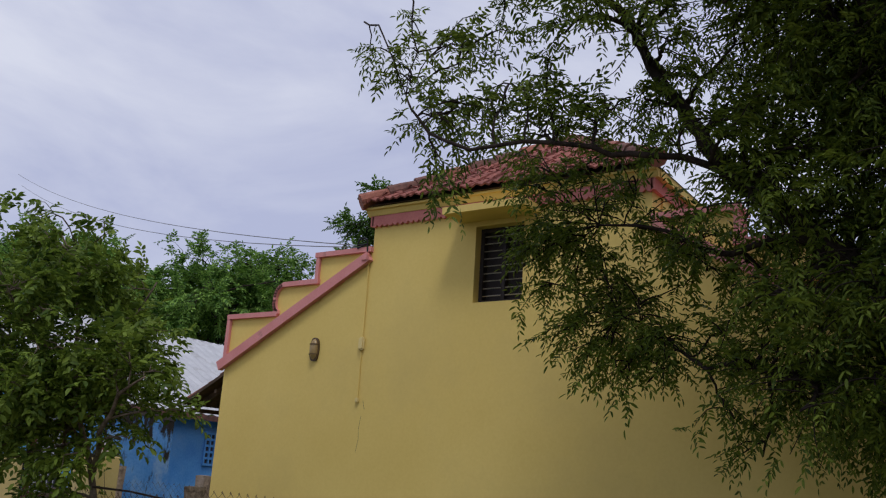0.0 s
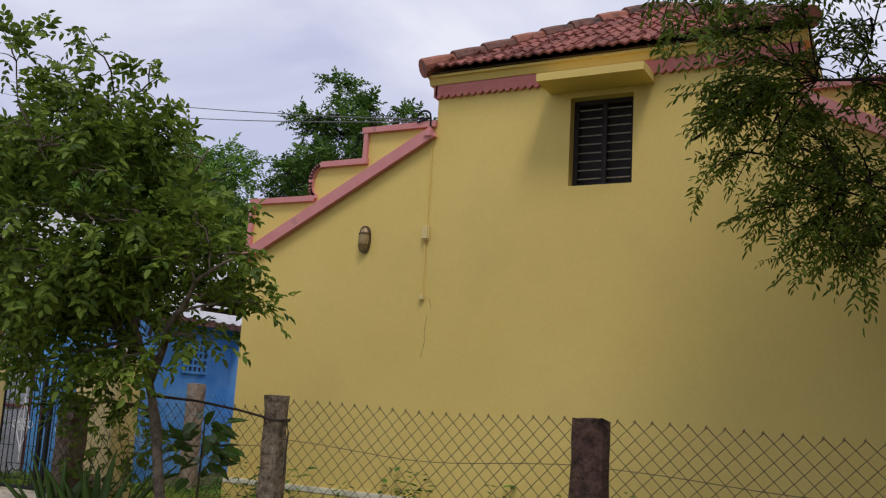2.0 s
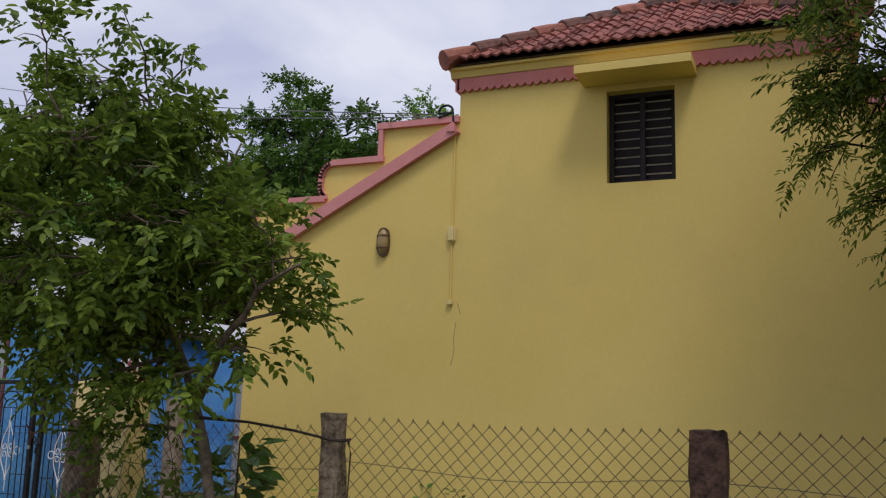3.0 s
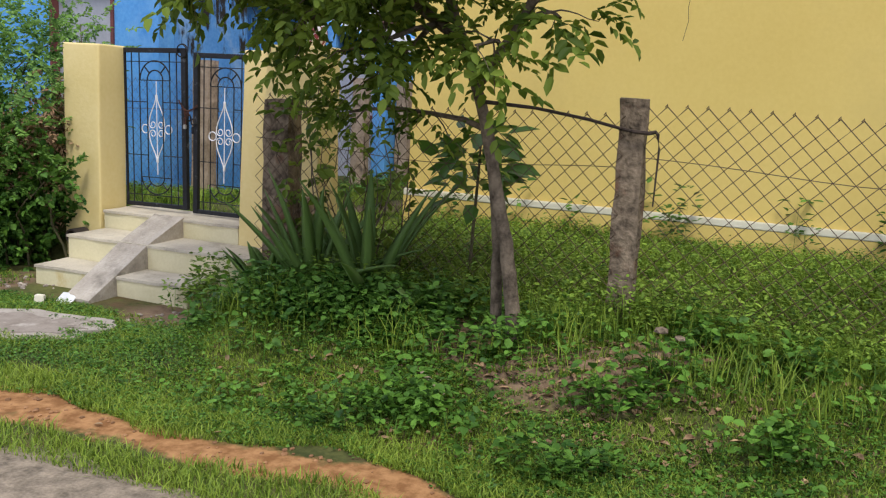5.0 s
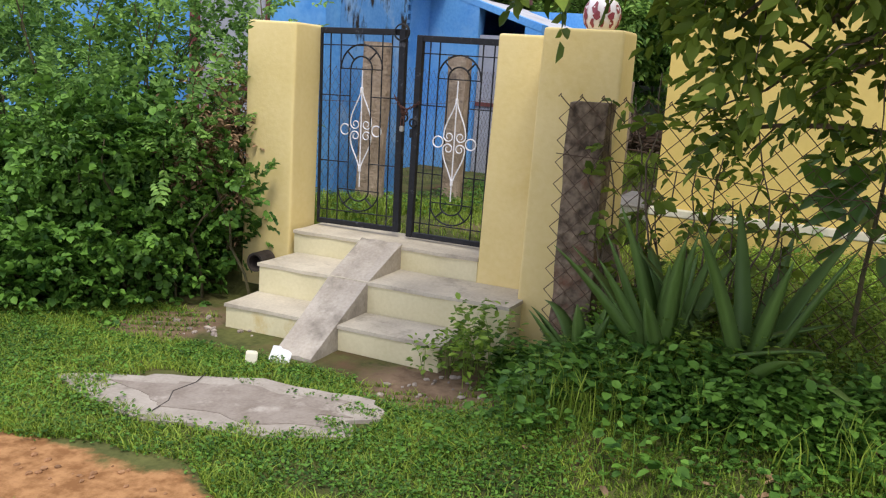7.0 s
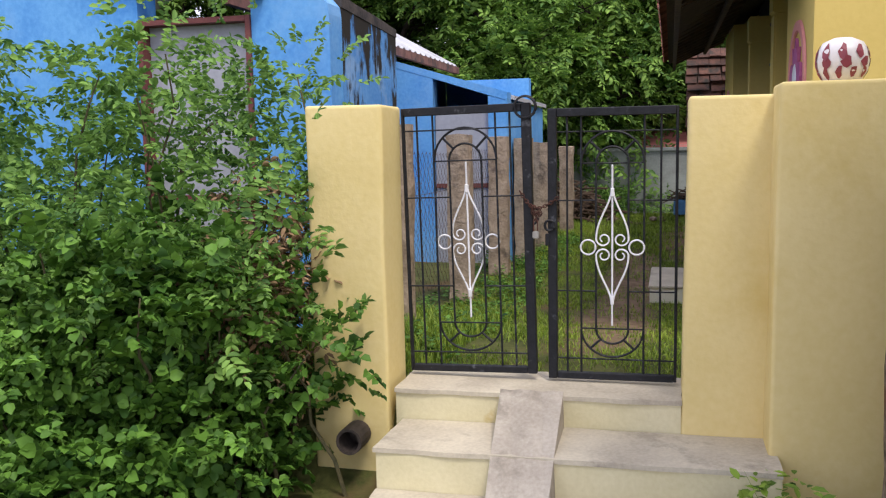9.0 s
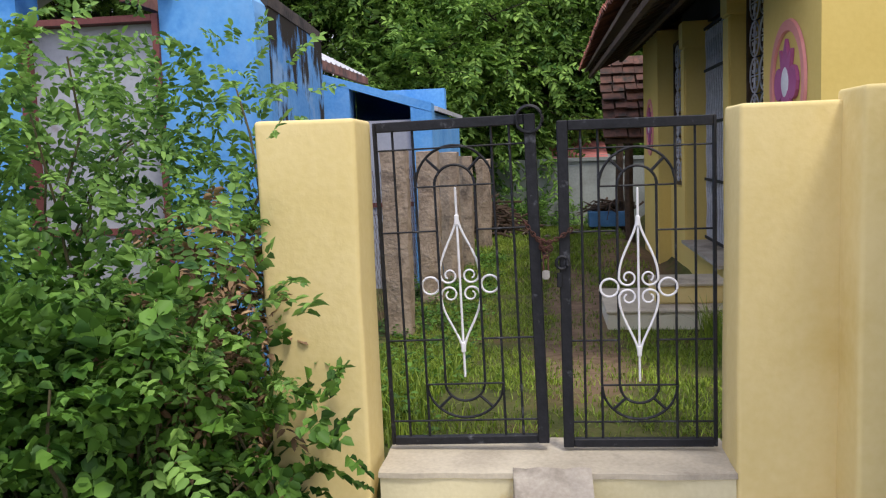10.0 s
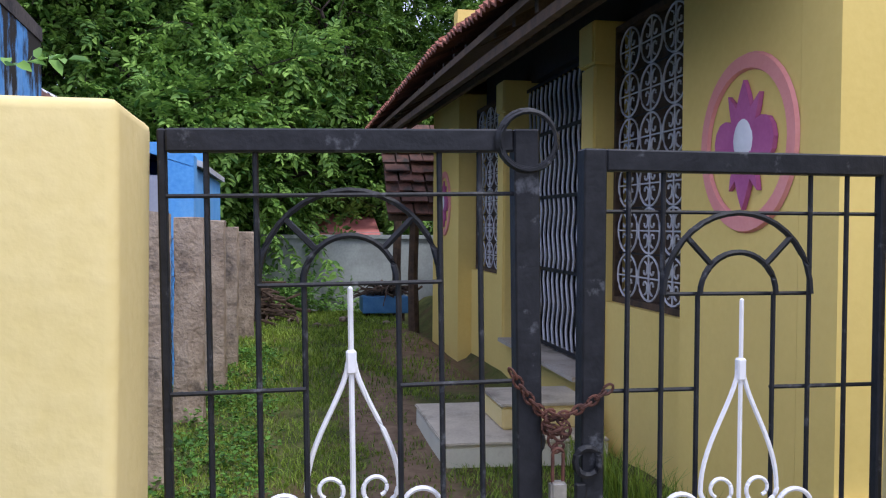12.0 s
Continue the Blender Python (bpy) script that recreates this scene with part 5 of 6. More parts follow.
box(b, 12.0, 14.7, 12.24, 12.40, -0.1, 2.0)
part("shed_side_wall", b, BLUE, blue)
b = bmesh.new()
prism(b, [(12.2, 2.06), (13.6, 2.48), (13.6, 2.43), (12.2, 2.01)], 12.05, 14.8)
part("shed_roof", b, SHEET, blue)
sd = part("shed_door", new_box(11.86, 11.90, 12.47, 13.09, 0.1, 1.93), GREYDOOR, blue, "grey sheet door of the shed")
part("rail", new_box(11.845, 11.862, 12.47, 13.09, 1.02, 1.07), MAROON, sd)
for i in range(6):
    part("jali_bar", new_box(10.62 + i * 0.11, 10.65 + i * 0.11, 13.76, 13.795, 1.78, 2.36), BLUE, blue)
for j in range(6):
    part("jali_bar", new_box(10.622, 11.20, 13.766, 13.792, 1.78 + j * 0.11, 1.82 + j * 0.11), BLUE, blue)
# dark sheet paints the shade behind the jali bars
part("jali_dark", new_box(10.64, 11.18, 13.794, 13.799, 1.79, 2.35), MOULD_AND_DARK, blue, "dark sheet standing in for the unlit space behind the ventilator")
b = bmesh.new()
prism(b, [(13.12, 2.515), (19.0, 4.04), (19.0, 4.14), (13.12, 2.61)], 7.32, 7.415)
part("beam", b, BLUE, blue, "sloping blue beam along the roof edge over the door")
dr = part("door", new_box(7.50, 7.54, 13.26, 14.04, 0.0, 2.38), GREYDOOR, blue, "grey sheet-metal door")
for y0, y1, z0, z1 in ((13.222, 13.258, 0, 2.42), (14.042, 14.078, 0, 2.42), (13.26, 14.04, 2.382, 2.418)):
    part("frame", new_box(7.40, 7.56, y0, y1, z0, z1), MAROON, dr)
part("rail", new_box(7.488, 7.50, 13.26, 14.04, 1.16, 1.20), MAROON, dr)
b = bmesh.new()
k = 120
for i in range(k):
    x0, x1 = 7.5 + (15.0 - 7.5) * i / k, 7.5 + (15.0 - 7.5) * (i + 1) / k
    za, zb = 0.02 * math.sin(i * 1.6), 0.02 * math.sin((i + 1) * 1.6)
    f4 = [b.verts.new(p) for p in ((x0, 13.55, 2.66 + za), (x1, 13.55, 2.66 + zb), (x1, 17.0, 4.56 + zb), (x0, 17.0, 4.56 + za))]
    b.faces.new(f4)
bmesh.ops.remove_doubles(b, verts=b.verts[:], dist=0.0005)
bmesh.ops.solidify(b, geom=b.faces[:], thickness=0.012)
part("sheet_roof", b, SHEET, blue, "grey corrugated sheet roof")
b = bmesh.new()
prism(b, [(17.0, 4.57), (20.5, 2.7), (20.5, 2.66), (17.0, 4.53)], 7.5, 15.0)
part("back_slope", b, SHEET, blue)
b = bmesh.new()
box(b, 7.7, 15.0, 13.52, 13.58, 2.55, 2.645)
part("eave_board", b, RIDGE, blue, "brown eave board")

# ---- back of the yard ----
b = bmesh.new()
box(b, 19.0, 19.25, 5.0, 26.0, -0.2, 1.32)
box(b, 18.96, 19.29, 5.0, 26.0, 1.322, 1.38)
tagged(part("wall_far", b, PALEWALL), "stained whitewashed compound wall at the back", "wall", kind="structure")
far = thing("far_house", (21, 11, 0), "far house with a red tiled roof", "house")
b = bmesh.new()
box(b, 19.75, 22.4, 9.9, 11.6, -0.2, 1.42)
part("wall", b, PALEWALL, far)
b = bmesh.new()
prism(b, [(19.55, 1.36), (22.6, 1.36), (21.0, 1.74)], 9.95, 11.5, "y")
FARROOF = mat("faded_red_roof", (0.42, 0.13, 0.12), (0.55, 0.20, 0.18), 5, 0.8, 0.2)
part("roof", b, FARROOF, far)

hut = thing("lean_to_hut", (16.5, 10, 0.2), "small tiled lean-to on a wooden post", "hut")
b = bmesh.new()
prism(b, [(15.98, 1.66), (17.1, 2.95), (17.1, 2.88), (15.98, 1.60)], 8.65, 10.22, "y")
part("roof_deck", b, WOOD, hut)
b = bmesh.new()
rg_h = np.random.default_rng(12)
up_h = Vector((1.12, 0, 1.29)).normalized()
for i in range(9):
    for j in range(9):
        c0 = Vector((15.95, 8.64 + j * 0.178, 1.655)) + up_h * (i * 0.185)
        off = Vector((-0.055, 0, 0.048)) * rg_h.uniform(0.8, 1.5)
        jy = rg_h.normal(0, 0.01)
        q4 = [c0 + Vector((0, jy, 0)) + off, c0 + Vector((0, 0.168 + jy, 0)) + off, c0 + up_h * 0.24 + Vector((-0.01, 0.168 + jy, 0.01)), c0 + up_h * 0.24 + Vector((-0.01, jy, 0.01))]
        lo4 = [p_ - Vector((-0.02, 0, 0.018)) for p_ in q4]
        vs_ = [b.verts.new(p_) for p_ in q4 + lo4]
        for ids in ((0, 1, 2, 3), (7, 6, 5, 4), (0, 4, 5, 1), (1, 5, 6, 2), (2, 6, 7, 3), (3, 7, 4, 0)):
            b.faces.new([vs_[k_] for k_ in ids])
part("roof_tiles", b, HUT_TILE, hut, "rows of dark weathered clay tiles")
for x in (16.1, 17.9):
    b = bmesh.new()
    tube(b, [(x, 9.86, 0.05), (x + 0.02, 9.88, 0.9), (x, 9.86, 1.72)], [0.075, 0.065, 0.06], 8)
    part("post", b, WOOD, hut)
part("back_wall", new_box(15.95, 18.3, 8.4, 8.6, -0.1, 2.78), RUBBLE, hut)

cart = thing("hand_cart", (18.0, 10.05, 0.16), "faded blue wooden cart box with rubbish on it", "cart")
b = bmesh.new()
box(b, 17.7, 18.4, 9.72, 10.40, 0.235, 0.48, 0.01)
part("box", b, CARTBLUE, cart)
for x in (17.8, 18.3):
    for y in (9.80, 10.32):
        part("leg", new_box(x - 0.03, x + 0.03, y - 0.03, y + 0.03, 0.1, 0.235), WOOD, cart)

rng = np.random.default_rng(3)


def rubble(name, cx, cy, n_r, spread, size, material, label, category, z=None, height=0.3):
    """A heap of irregular lumps, joined as one heap."""
    b = bmesh.new()
    for i in range(n_r):
        x, y = cx + rng.normal(0, spread[0]), cy + rng.normal(0, spread[1])
        zz = float(ground_z(x, y)) if z is None else z
        s = size * rng.uniform(0.5, 1.4)
        r = bmesh.ops.create_icosphere(b, subdivisions=1, radius=s)
        sc = Vector((rng.uniform(0.6, 1.4), rng.uniform(0.6, 1.4), rng.uniform(0.4, 0.8)))
        lift = height * max(0, rng.normal(0.3, 0.4)) * max(0, 1 - abs(x - cx) / (2 * spread[0] + 0.01))
        for v in r["verts"]:
            nv = noise.noise(v.co * (1.2 / s) + Vector((i * 3.1, 0, 0)))
            v.co = Vector((v.co.x * sc.x, v.co.y * sc.y, v.co.z * sc.z)) * (1 + 0.35 * nv) + Vector((x, y, zz + s * 0.25 + lift))
    return tagged(part(name, b, material), label, category, kind="stuff")


def stick_heap(label, cx, cy, z, spread, height, k, ln):
    """Dry branches thrown on a heap."""
    b = bmesh.new()
    for i in range(k):
        u, w = rng.normal(0, 0.45), rng.normal(0, 0.45)
        top = height * max(0.05, 1 - 0.9 * (u * u + w * w))
        p = np.array([cx + u * spread[0], cy + w * spread[1], z + rng.uniform(0.01, max(top, 0.03))])
        a = rng.uniform(0, math.pi)
        d = np.array([math.cos(a), math.sin(a), rng.normal(0, 0.28)]) * ln * rng.uniform(0.4, 1.0) / 2
        lo_p = p - d
        lo_p[2] = max(lo_p[2], z + 0.01)
        tube(b, bent(rng, lo_p, p + d, 0.04, 5), list(np.linspace(0.022, 0.008, 5)), 5)
    return tagged(part("brush_heap", b, WOOD), label, "brush heap", kind="stuff")


stick_heap("dark heap of dry branches before the back wall", 17.6, 12.2, 0.16, (0.7, 0.6), 0.75, 150, 1.0)
stick_heap("dry branches lying across the cart", 18.05, 10.06, 0.48, (0.3, 0.35), 0.16, 60, 0.6)
rubble("rubble", 17.2, 11.3, 14, (0.3, 0.9), 0.06, GRANITE, "loose dark stones at the end of the grass", "stones", height=0.05)
rubble("rubble", 4.15, 7.35, 5, (0.22, 0.45), 0.028, GRANITE, "small stones in the weeds under the fence", "stones")
rubble("rubble", 4.62, 10.15, 34, (0.16, 0.22), 0.015, RUBBLE, "crumbled plaster beside the steps", "stones", height=0.0)
rubble("rubble", 4.72, 11.75, 22, (0.12, 0.22), 0.016, RUBBLE, "broken plaster at the corner of the steps", "stones", height=0.0)

b = bmesh.new()
for i in range(420):
    y = rng.uniform(4.0, 13.0)
    x = 3.04 - 0.21 - 0.07 * math.sin(2.2 * y) - 0.05 * math.sin(5.1 * y + 1) + rng.normal(0, 0.09)
    s = rng.uniform(0.004, 0.014)
    r_ = bmesh.ops.create_icosphere(b, subdivisions=1, radius=s)
    off = Vector((x, y, float(ground_z(x, y)) + s * 0.2))
    for v in r_["verts"]:
        v.co = Vector((v.co.x * 1.3, v.co.y, v.co.z * 0.6)) * (1 + 0.4 * noise.noise(v.co * (1.4 / s) + Vector((i * 2.3, 0, 0)))) + off
tagged(part("earth_clods", b, CLODS), "small clods of red earth on the bare strip", "soil", kind="stuff")

for pts in ([(10.26, 0.86), (10.22, 0.845), (10.17, 0.83)], [(10.12, 0.33), (10.06, 0.28), (10.02, 0.26)]):
    b = bmesh.new()
    tube(b, [(5.608, y, z) for y, z in pts], 0.0013, 4)
    tagged(part("crack", b, MOULD_AND_DARK), "short dark crack in the gate wall plaster", "crack", kind="structure")
# ---- plants ----
def grow(name, at, limbs, clumps, leaf, bark, label, seed, trunk=None, n_sprig=40, spread=0.3, leaf_kw=None, twig_r=0.008, category="tree", group="", crook=1.0):
    """A tree: limbs given as lines with radii; a crooked branch runs from the nearest limb to each clump, and leafy twigs fill the clump."""
    rg = np.random.default_rng(seed)
    tree = thing(name, at, label, category, group)
    b = bmesh.new()
    nodes = []
    for line, r0, r1 in limbs:
        line = np.asarray(line, float)
        dense = []
        for p, q in zip(line[:-1], line[1:]):
            seg = p + (q - p) * np.linspace(0, 1, 6)[:, None] + crook * (bent(rg, p, q, 0.0, 6) - (p + (q - p) * np.linspace(0, 1, 6)[:, None]))
            dense += list(seg[:-1])
        dense.append(line[-1])
        dense = np.array(dense)
        rad = np.linspace(r0, r1, len(dense))
        tube(b, dense, list(rad), 8)
        nodes += [(p, r) for p, r in zip(dense, rad)]
    np_nodes = np.array([n_[0] for n_ in nodes])
    node_r = np.array([n_[1] for n_ in nodes])
    O, D = [], []
    for c in clumps:
        c = np.asarray(c, float)
        cen, sz = c[:3], (c[3] if len(c) > 3 else 1.0)
        d2 = np.linalg.norm(np_nodes - cen, axis=1) + 0.25 * np.maximum(0, np_nodes[:, 2] - cen[2])
        k = int(np.argmin(d2))
        line = bent(rg, np_nodes[k], cen, 0.06, 7)
        r_b = min(node_r[k] * 0.6, 0.014 + 0.02 * np.linalg.norm(cen - np_nodes[k]))
        tube(b, line, list(np.linspace(r_b, twig_r, len(line))), 6)
        for t in range(max(3, int(7 * sz))):
            s = line[rg.integers(2, len(line))]
            way = unit(rg.normal(0, 1, 3) * np.array([1, 1, 0.6]) + np.array([0, 0, 0.05]) + 0.8 * unit(cen - np_nodes[k] + 1e-6))
            tip = s + way * spread * sz * rg.uniform(0.7, 1.7)
            tip = tip - np.array([0, 0, 1.0]) * spread * 0.25
            tw = bent(rg, s, tip, 0.12, 6)
            tube(b, tw, list(np.linspace(twig_r * 0.8, twig_r * 0.3, 6)), 4)
            m_ = max(3, int(n_sprig / 7))
            idx = rg.integers(1, 6, m_)
            base = tw[idx] + rg.normal(0, 0.02, (m_, 3))
            O.append(base)
            D.append(unit(tip - s) * 0.9 + rg.normal(0, 0.65, (m_, 3)))
    part("trunk", b, bark, tree, "", True)
    O, D = np.concatenate(O), np.concatenate(D)
    kw = dict(count=9, rachis=0.2, leaf_len=0.06, leaf_w=0.018, angle=55, droop=0.25)
    kw.update(leaf_kw or {})
    v, q = sprigs(rg, O, D, **kw)
    crown = np_mesh("crown", v, q, leaf, tree)
    return tree


NEEM_LIMBS = [
    ([(5.3, 0.6, 0.2), (5.2, 0.75, 1.3), (5.0, 1.1, 2.2)], 0.20, 0.14),
    ([(5.0, 1.1, 2.2), (4.9, 1.77, 2.97), (4.78, 2.2, 3.33), (4.65, 2.58, 3.68), (4.53, 2.87, 4.16), (4.4, 3.22, 4.86), (4.3, 3.5, 5.4)], 0.095, 0.02),
    ([(4.7, 2.42, 3.5), (4.42, 2.6, 3.64), (4.15, 2.96, 3.7), (3.87, 3.49, 3.77), (3.6, 4.27, 3.87), (3.62, 4.5, 4.2)], 0.032, 0.006),
    ([(4.95, 1.6, 2.8), (5.05, 2.33, 3.35), (5.1, 2.75, 3.28), (5.15, 3.21, 3.51), (5.2, 3.76, 3.63)], 0.036, 0.008),
    ([(5.0, 1.2, 2.25), (5.1, 2.38, 2.45), (5.2, 2.95, 2.51), (5.3, 3.61, 2.93)], 0.034, 0.007),
    ([(5.0, 1.1, 2.2), (4.8, 1.5, 3.4), (4.7, 1.8, 4.2), (4.6, 2.0, 5.0)], 0.10, 0.03),
    ([(4.8, 1.5, 3.4), (4.5, 1.5, 4.3), (4.3, 2.2, 5.2)], 0.07, 0.02),
]
UPPER = [(3.7, 5.0, 4.92, 0.5), (3.78, 4.63, 4.5, 0.7), (3.86, 4.32, 4.73), (3.86, 4.27, 4.12), (3.96, 3.89, 4.3), (4.02, 3.65, 3.9), (4.06, 3.53, 4.64), (4.14, 3.22, 4.11), (4.21, 2.98, 4.58), (4.26, 2.81, 3.89), (4.36, 2.48, 4.45), (4.46, 2.16, 4.5), (4.56, 1.85, 4.32), (4.59, 1.79, 3.76), (4.46, 2.18, 3.78), (3.83, 4.36, 3.75, 0.7), (4.0, 4.2, 5.1), (4.2, 3.4, 5.2), (4.4, 2.7, 5.2), (4.6, 2.1, 5.3), (4.9, 1.4, 4.6, 1.2), (5.2, 1.4, 3.6, 1.2)]
LOWER = [(5.3, 4.5, 3.5, 0.4), (5.3, 4.22, 3.6, 0.6), (5.3, 3.99, 3.31, 0.8), (5.3, 4.05, 2.91, 0.7), (5.3, 3.61, 2.93), (5.35, 3.7, 2.6, 0.8), (5.3, 3.27, 2.75), (5.3, 2.97, 3.23), (5.3, 2.79, 2.65), (5.3, 3.18, 3.5), (5.3, 2.41, 2.87), (5.3, 2.21, 3.28), (5.3, 2.06, 2.85), (5.3, 2.8, 2.19, 0.8), (5.3, 2.43, 2.34), (5.3, 2.09, 2.27), (5.3, 2.57, 3.6), (5.5, 1.6, 2.8, 1.2), (5.6, 1.2, 3.4, 1.2), (5.0, 1.6, 2.0, 1.1)]
EXTRA = [(5.3, 4.56, 3.33, 0.5), (5.3, 4.48, 3.62, 0.6), (5.3, 4.5, 3.5, 0.6), (5.3, 4.48, 3.40, 0.6), (5.3, 4.36, 3.70, 0.8), (5.3, 4.30, 3.21, 0.8), (5.3, 4.1, 3.87), (5.3, 4.1, 3.29), (5.3, 4.0, 2.86, 0.8), (5.3, 3.76, 3.82), (5.3, 3.76, 3.27), (5.3, 3.77, 2.76), (5.3, 3.47, 3.6), (5.3, 3.48, 3.07), (5.3, 3.61, 2.52, 0.8), (5.1, 4.4, 4.01, 0.8), (5.1, 4.17, 4.1), (5.1, 3.83, 4.1), (5.1, 3.45, 3.95)]
rg = np.random.default_rng(2)
MORE = []
for c in UPPER + LOWER:
    if len(c) > 3 and c[3] < 0.75:
        continue
    for k in range(2):
        d = rg.normal(0, 0.17, 3)
        MORE.append((c[0] + d[0], c[1] + d[1] - 0.22, c[2] + 0.7 * d[2], 0.7))
for k in range(60):
    MORE.append((rg.uniform(3.9, 6.8), rg.uniform(-1.2, 2.0), rg.uniform(2.0, 5.6), 1.5))
# unseen canopy to the right and overhead, added to darken the gable wall
for k in range(80):
    MORE.append((rg.uniform(2.4, 6.8), rg.uniform(-4.2, 0.6), rg.uniform(1.6, 5.8), 1.6))
for k in range(110):
    MORE.append((rg.uniform(2.6, 6.0), rg.uniform(-2.5, 3.3), rg.uniform(5.6, 7.4), 1.7))
for k in range(26):
    MORE.append((rg.uniform(4.2, 5.9), rg.uniform(1.6, 2.9), rg.uniform(2.2, 5.2), 1.1))
for k in range(44):
    MORE.append((rg.uniform(4.3, 5.6), rg.uniform(1.4, 2.45), rg.uniform(2.0, 5.0), 1.3))
# further unseen crown above and beside the wall, added to block sky light
for k in range(80):
    MORE.append((rg.uniform(2.9, 5.6), rg.uniform(0.3, 3.0), rg.uniform(5.5, 7.6), 1.6))
for k in range(70):
    MORE.append((rg.uniform(5.4, 6.9), rg.uniform(-2.5, 1.7), rg.uniform(1.4, 5.6), 1.5))
grow("neem_tree", (5.3, 0.6, 0.3), NEEM_LIMBS, UPPER + LOWER + EXTRA + MORE, L_NEEM, BARK_DARK, "dark-barked neem tree with drooping feathery branches", 21, n_sprig=44, spread=0.27, leaf_kw=dict(count=11, rachis=0.17, leaf_len=0.054, leaf_w=0.016, angle=62, droop=0.4))

# small tree beside the fence, two stems
rg = np.random.default_rng(8)
TREE_LIMBS = [
    ([(4.21, 7.75, 0.15), (4.20, 7.80, 0.6), (4.20, 7.89, 1.0), (4.19, 8.0, 1.44), (4.15, 8.1, 1.75), (4.05, 8.25, 2.2), (4.05, 8.4, 2.9), (4.0, 8.45, 3.5)], 0.043, 0.012),
    ([(4.29, 7.87, 0.15), (4.27, 7.89, 0.7), (4.22, 7.93, 1.12), (4.2, 7.97, 1.35)], 0.032, 0.028),
    ([(4.16, 8.0, 1.55), (3.95, 7.7, 1.9), (3.85, 7.4, 2.2), (3.9, 7.15, 2.35)], 0.03, 0.008),
    ([(4.1, 8.1, 1.75), (4.2, 8.7, 2.1), (4.1, 9.2, 2.4), (4.1, 9.6, 2.9)], 0.032, 0.008),
    ([(4.05, 8.25, 2.2), (3.6, 8.4, 2.7), (3.2, 8.5, 3.3)], 0.024, 0.007),
    ([(4.05, 8.3, 2.4), (4.5, 8.3, 2.9), (4.7, 8.2, 3.4)], 0.024, 0.007),
]
clumps = []
for i in range(84):
    d = unit(rg.normal(0, 1, 3))
    r_ = rg.uniform(0.35, 1.0) ** 0.6
    p = np.array([4.0, 8.72, 2.68]) + d * r_ * np.array([0.95, 1.30, 0.95])
    clumps.append((*p, rg.uniform(0.7, 1.1)))
clumps += [(3.03, 8.48, 3.7, 0.7), (3.5, 8.2, 3.75, 0.7), (4.05, 8.25, 3.85, 0.6), (3.9, 8.9, 3.85, 0.7), (4.0, 9.5, 3.75, 0.8), (4.6, 7.5, 2.15, 0.7), (4.2, 7.4, 2.45, 0.8), (4.1, 7.6, 1.85, 0.6), (4.3, 8.8, 1.5, 0.8), (4.5, 9.0, 1.3, 0.6), (4.1, 8.5, 1.6, 0.8), (3.8, 7.9, 1.7, 0.8)]
clumps += [(3.75, 8.85, 2.04, 0.8), (3.75, 8.45, 1.9, 0.8), (3.75, 8.85, 1.72, 0.6), (3.75, 9.1, 2.4, 0.9), (3.75, 8.5, 1.66, 0.6), (4.0, 9.5, 3.3, 0.9), (4.0, 9.6, 3.7, 0.7), (3.9, 9.3, 3.9, 0.7), (4.0, 9.0, 3.7, 0.8)]
grow("small_tree", (4.21, 7.78, 0.25), TREE_LIMBS, clumps, L_TREE, BARK, "small leafy tree with two slim stems by the fence", 4, n_sprig=35, spread=0.24, leaf_kw=dict(count=9, rachis=0.19, leaf_len=0.070, leaf_w=0.034, angle=56, droop=0.14), twig_r=0.006, crook=0.3)


def far_tree(name, x, y, h, rad, leaf, label, seed, n_c=70, n_sprig=60, low=0.15, leaf_kw=None, spread=0.6):
    rg2 = np.random.default_rng(seed)
    z0 = float(ground_z(x, y))
    limbs = [([(x, y, z0 - 0.1), (x + 0.1, y, h * 0.25), (x, y + 0.1, h * 0.55), (x, y, h * 0.85)], 0.22, 0.05)]
    for k in range(7):
        a = 2 * math.pi * k / 7 + rg2.uniform(-0.3, 0.3)
        zb = h * rg2.uniform(0.2, 0.6)
        limbs.append(([(x, y, zb), (x + math.cos(a) * rad * 0.4, y + math.sin(a) * rad * 0.4, zb + h * 0.14), (x + math.cos(a) * rad * 0.8, y + math.sin(a) * rad * 0.8, zb + h * 0.22)], 0.09, 0.03))
    cl = []
    for k in range(n_c):
        d = unit(rg2.normal(0, 1, 3))
        r_ = rg2.uniform(0.25, 1.0) ** 0.55
        zc = h * (low + 1) / 2
        p = np.array([x, y, zc]) + d * r_ * np.array([rad, rad, h * (1 - low) / 2 * 0.95])
        p[2] = max(p[2], 0.5)
        cl.append((*p, rg2.uniform(0.8, 1.5)))
    kw = dict(count=13, rachis=0.40, leaf_len=0.125, leaf_w=0.055, angle=62, droop=0.18)
    kw.update(leaf_kw or {})
    return grow(name, (x, y, z0), limbs, cl, leaf, BARK_DARK, label, seed + 100, n_sprig=n_sprig, spread=spread, leaf_kw=kw, twig_r=0.014, group="trees behind the yard")


far_tree("garden_tree", 21.5, 14.0, 10.0, 2.7, L_BACK, "tall feathery green tree behind the yard wall", 31, 130, 70, 0.12)
far_tree("garden_tree", 22.0, 10.6, 7.5, 2.6, L_BACK_DARK, "leafy dark tree beyond the back wall", 32, 95, 60, 0.08)
far_tree("garden_tree", 20.8, 17.0, 11.0, 3.0, L_BACK_DARK, "dense dark green tree behind the blue house", 33, 90, 60, 0.15)
far_tree("garden_tree", 24.5, 12.2, 9.5, 3.2, L_BACK_DARK, "dense dark tree behind the yard", 34, 100, 60, 0.05)
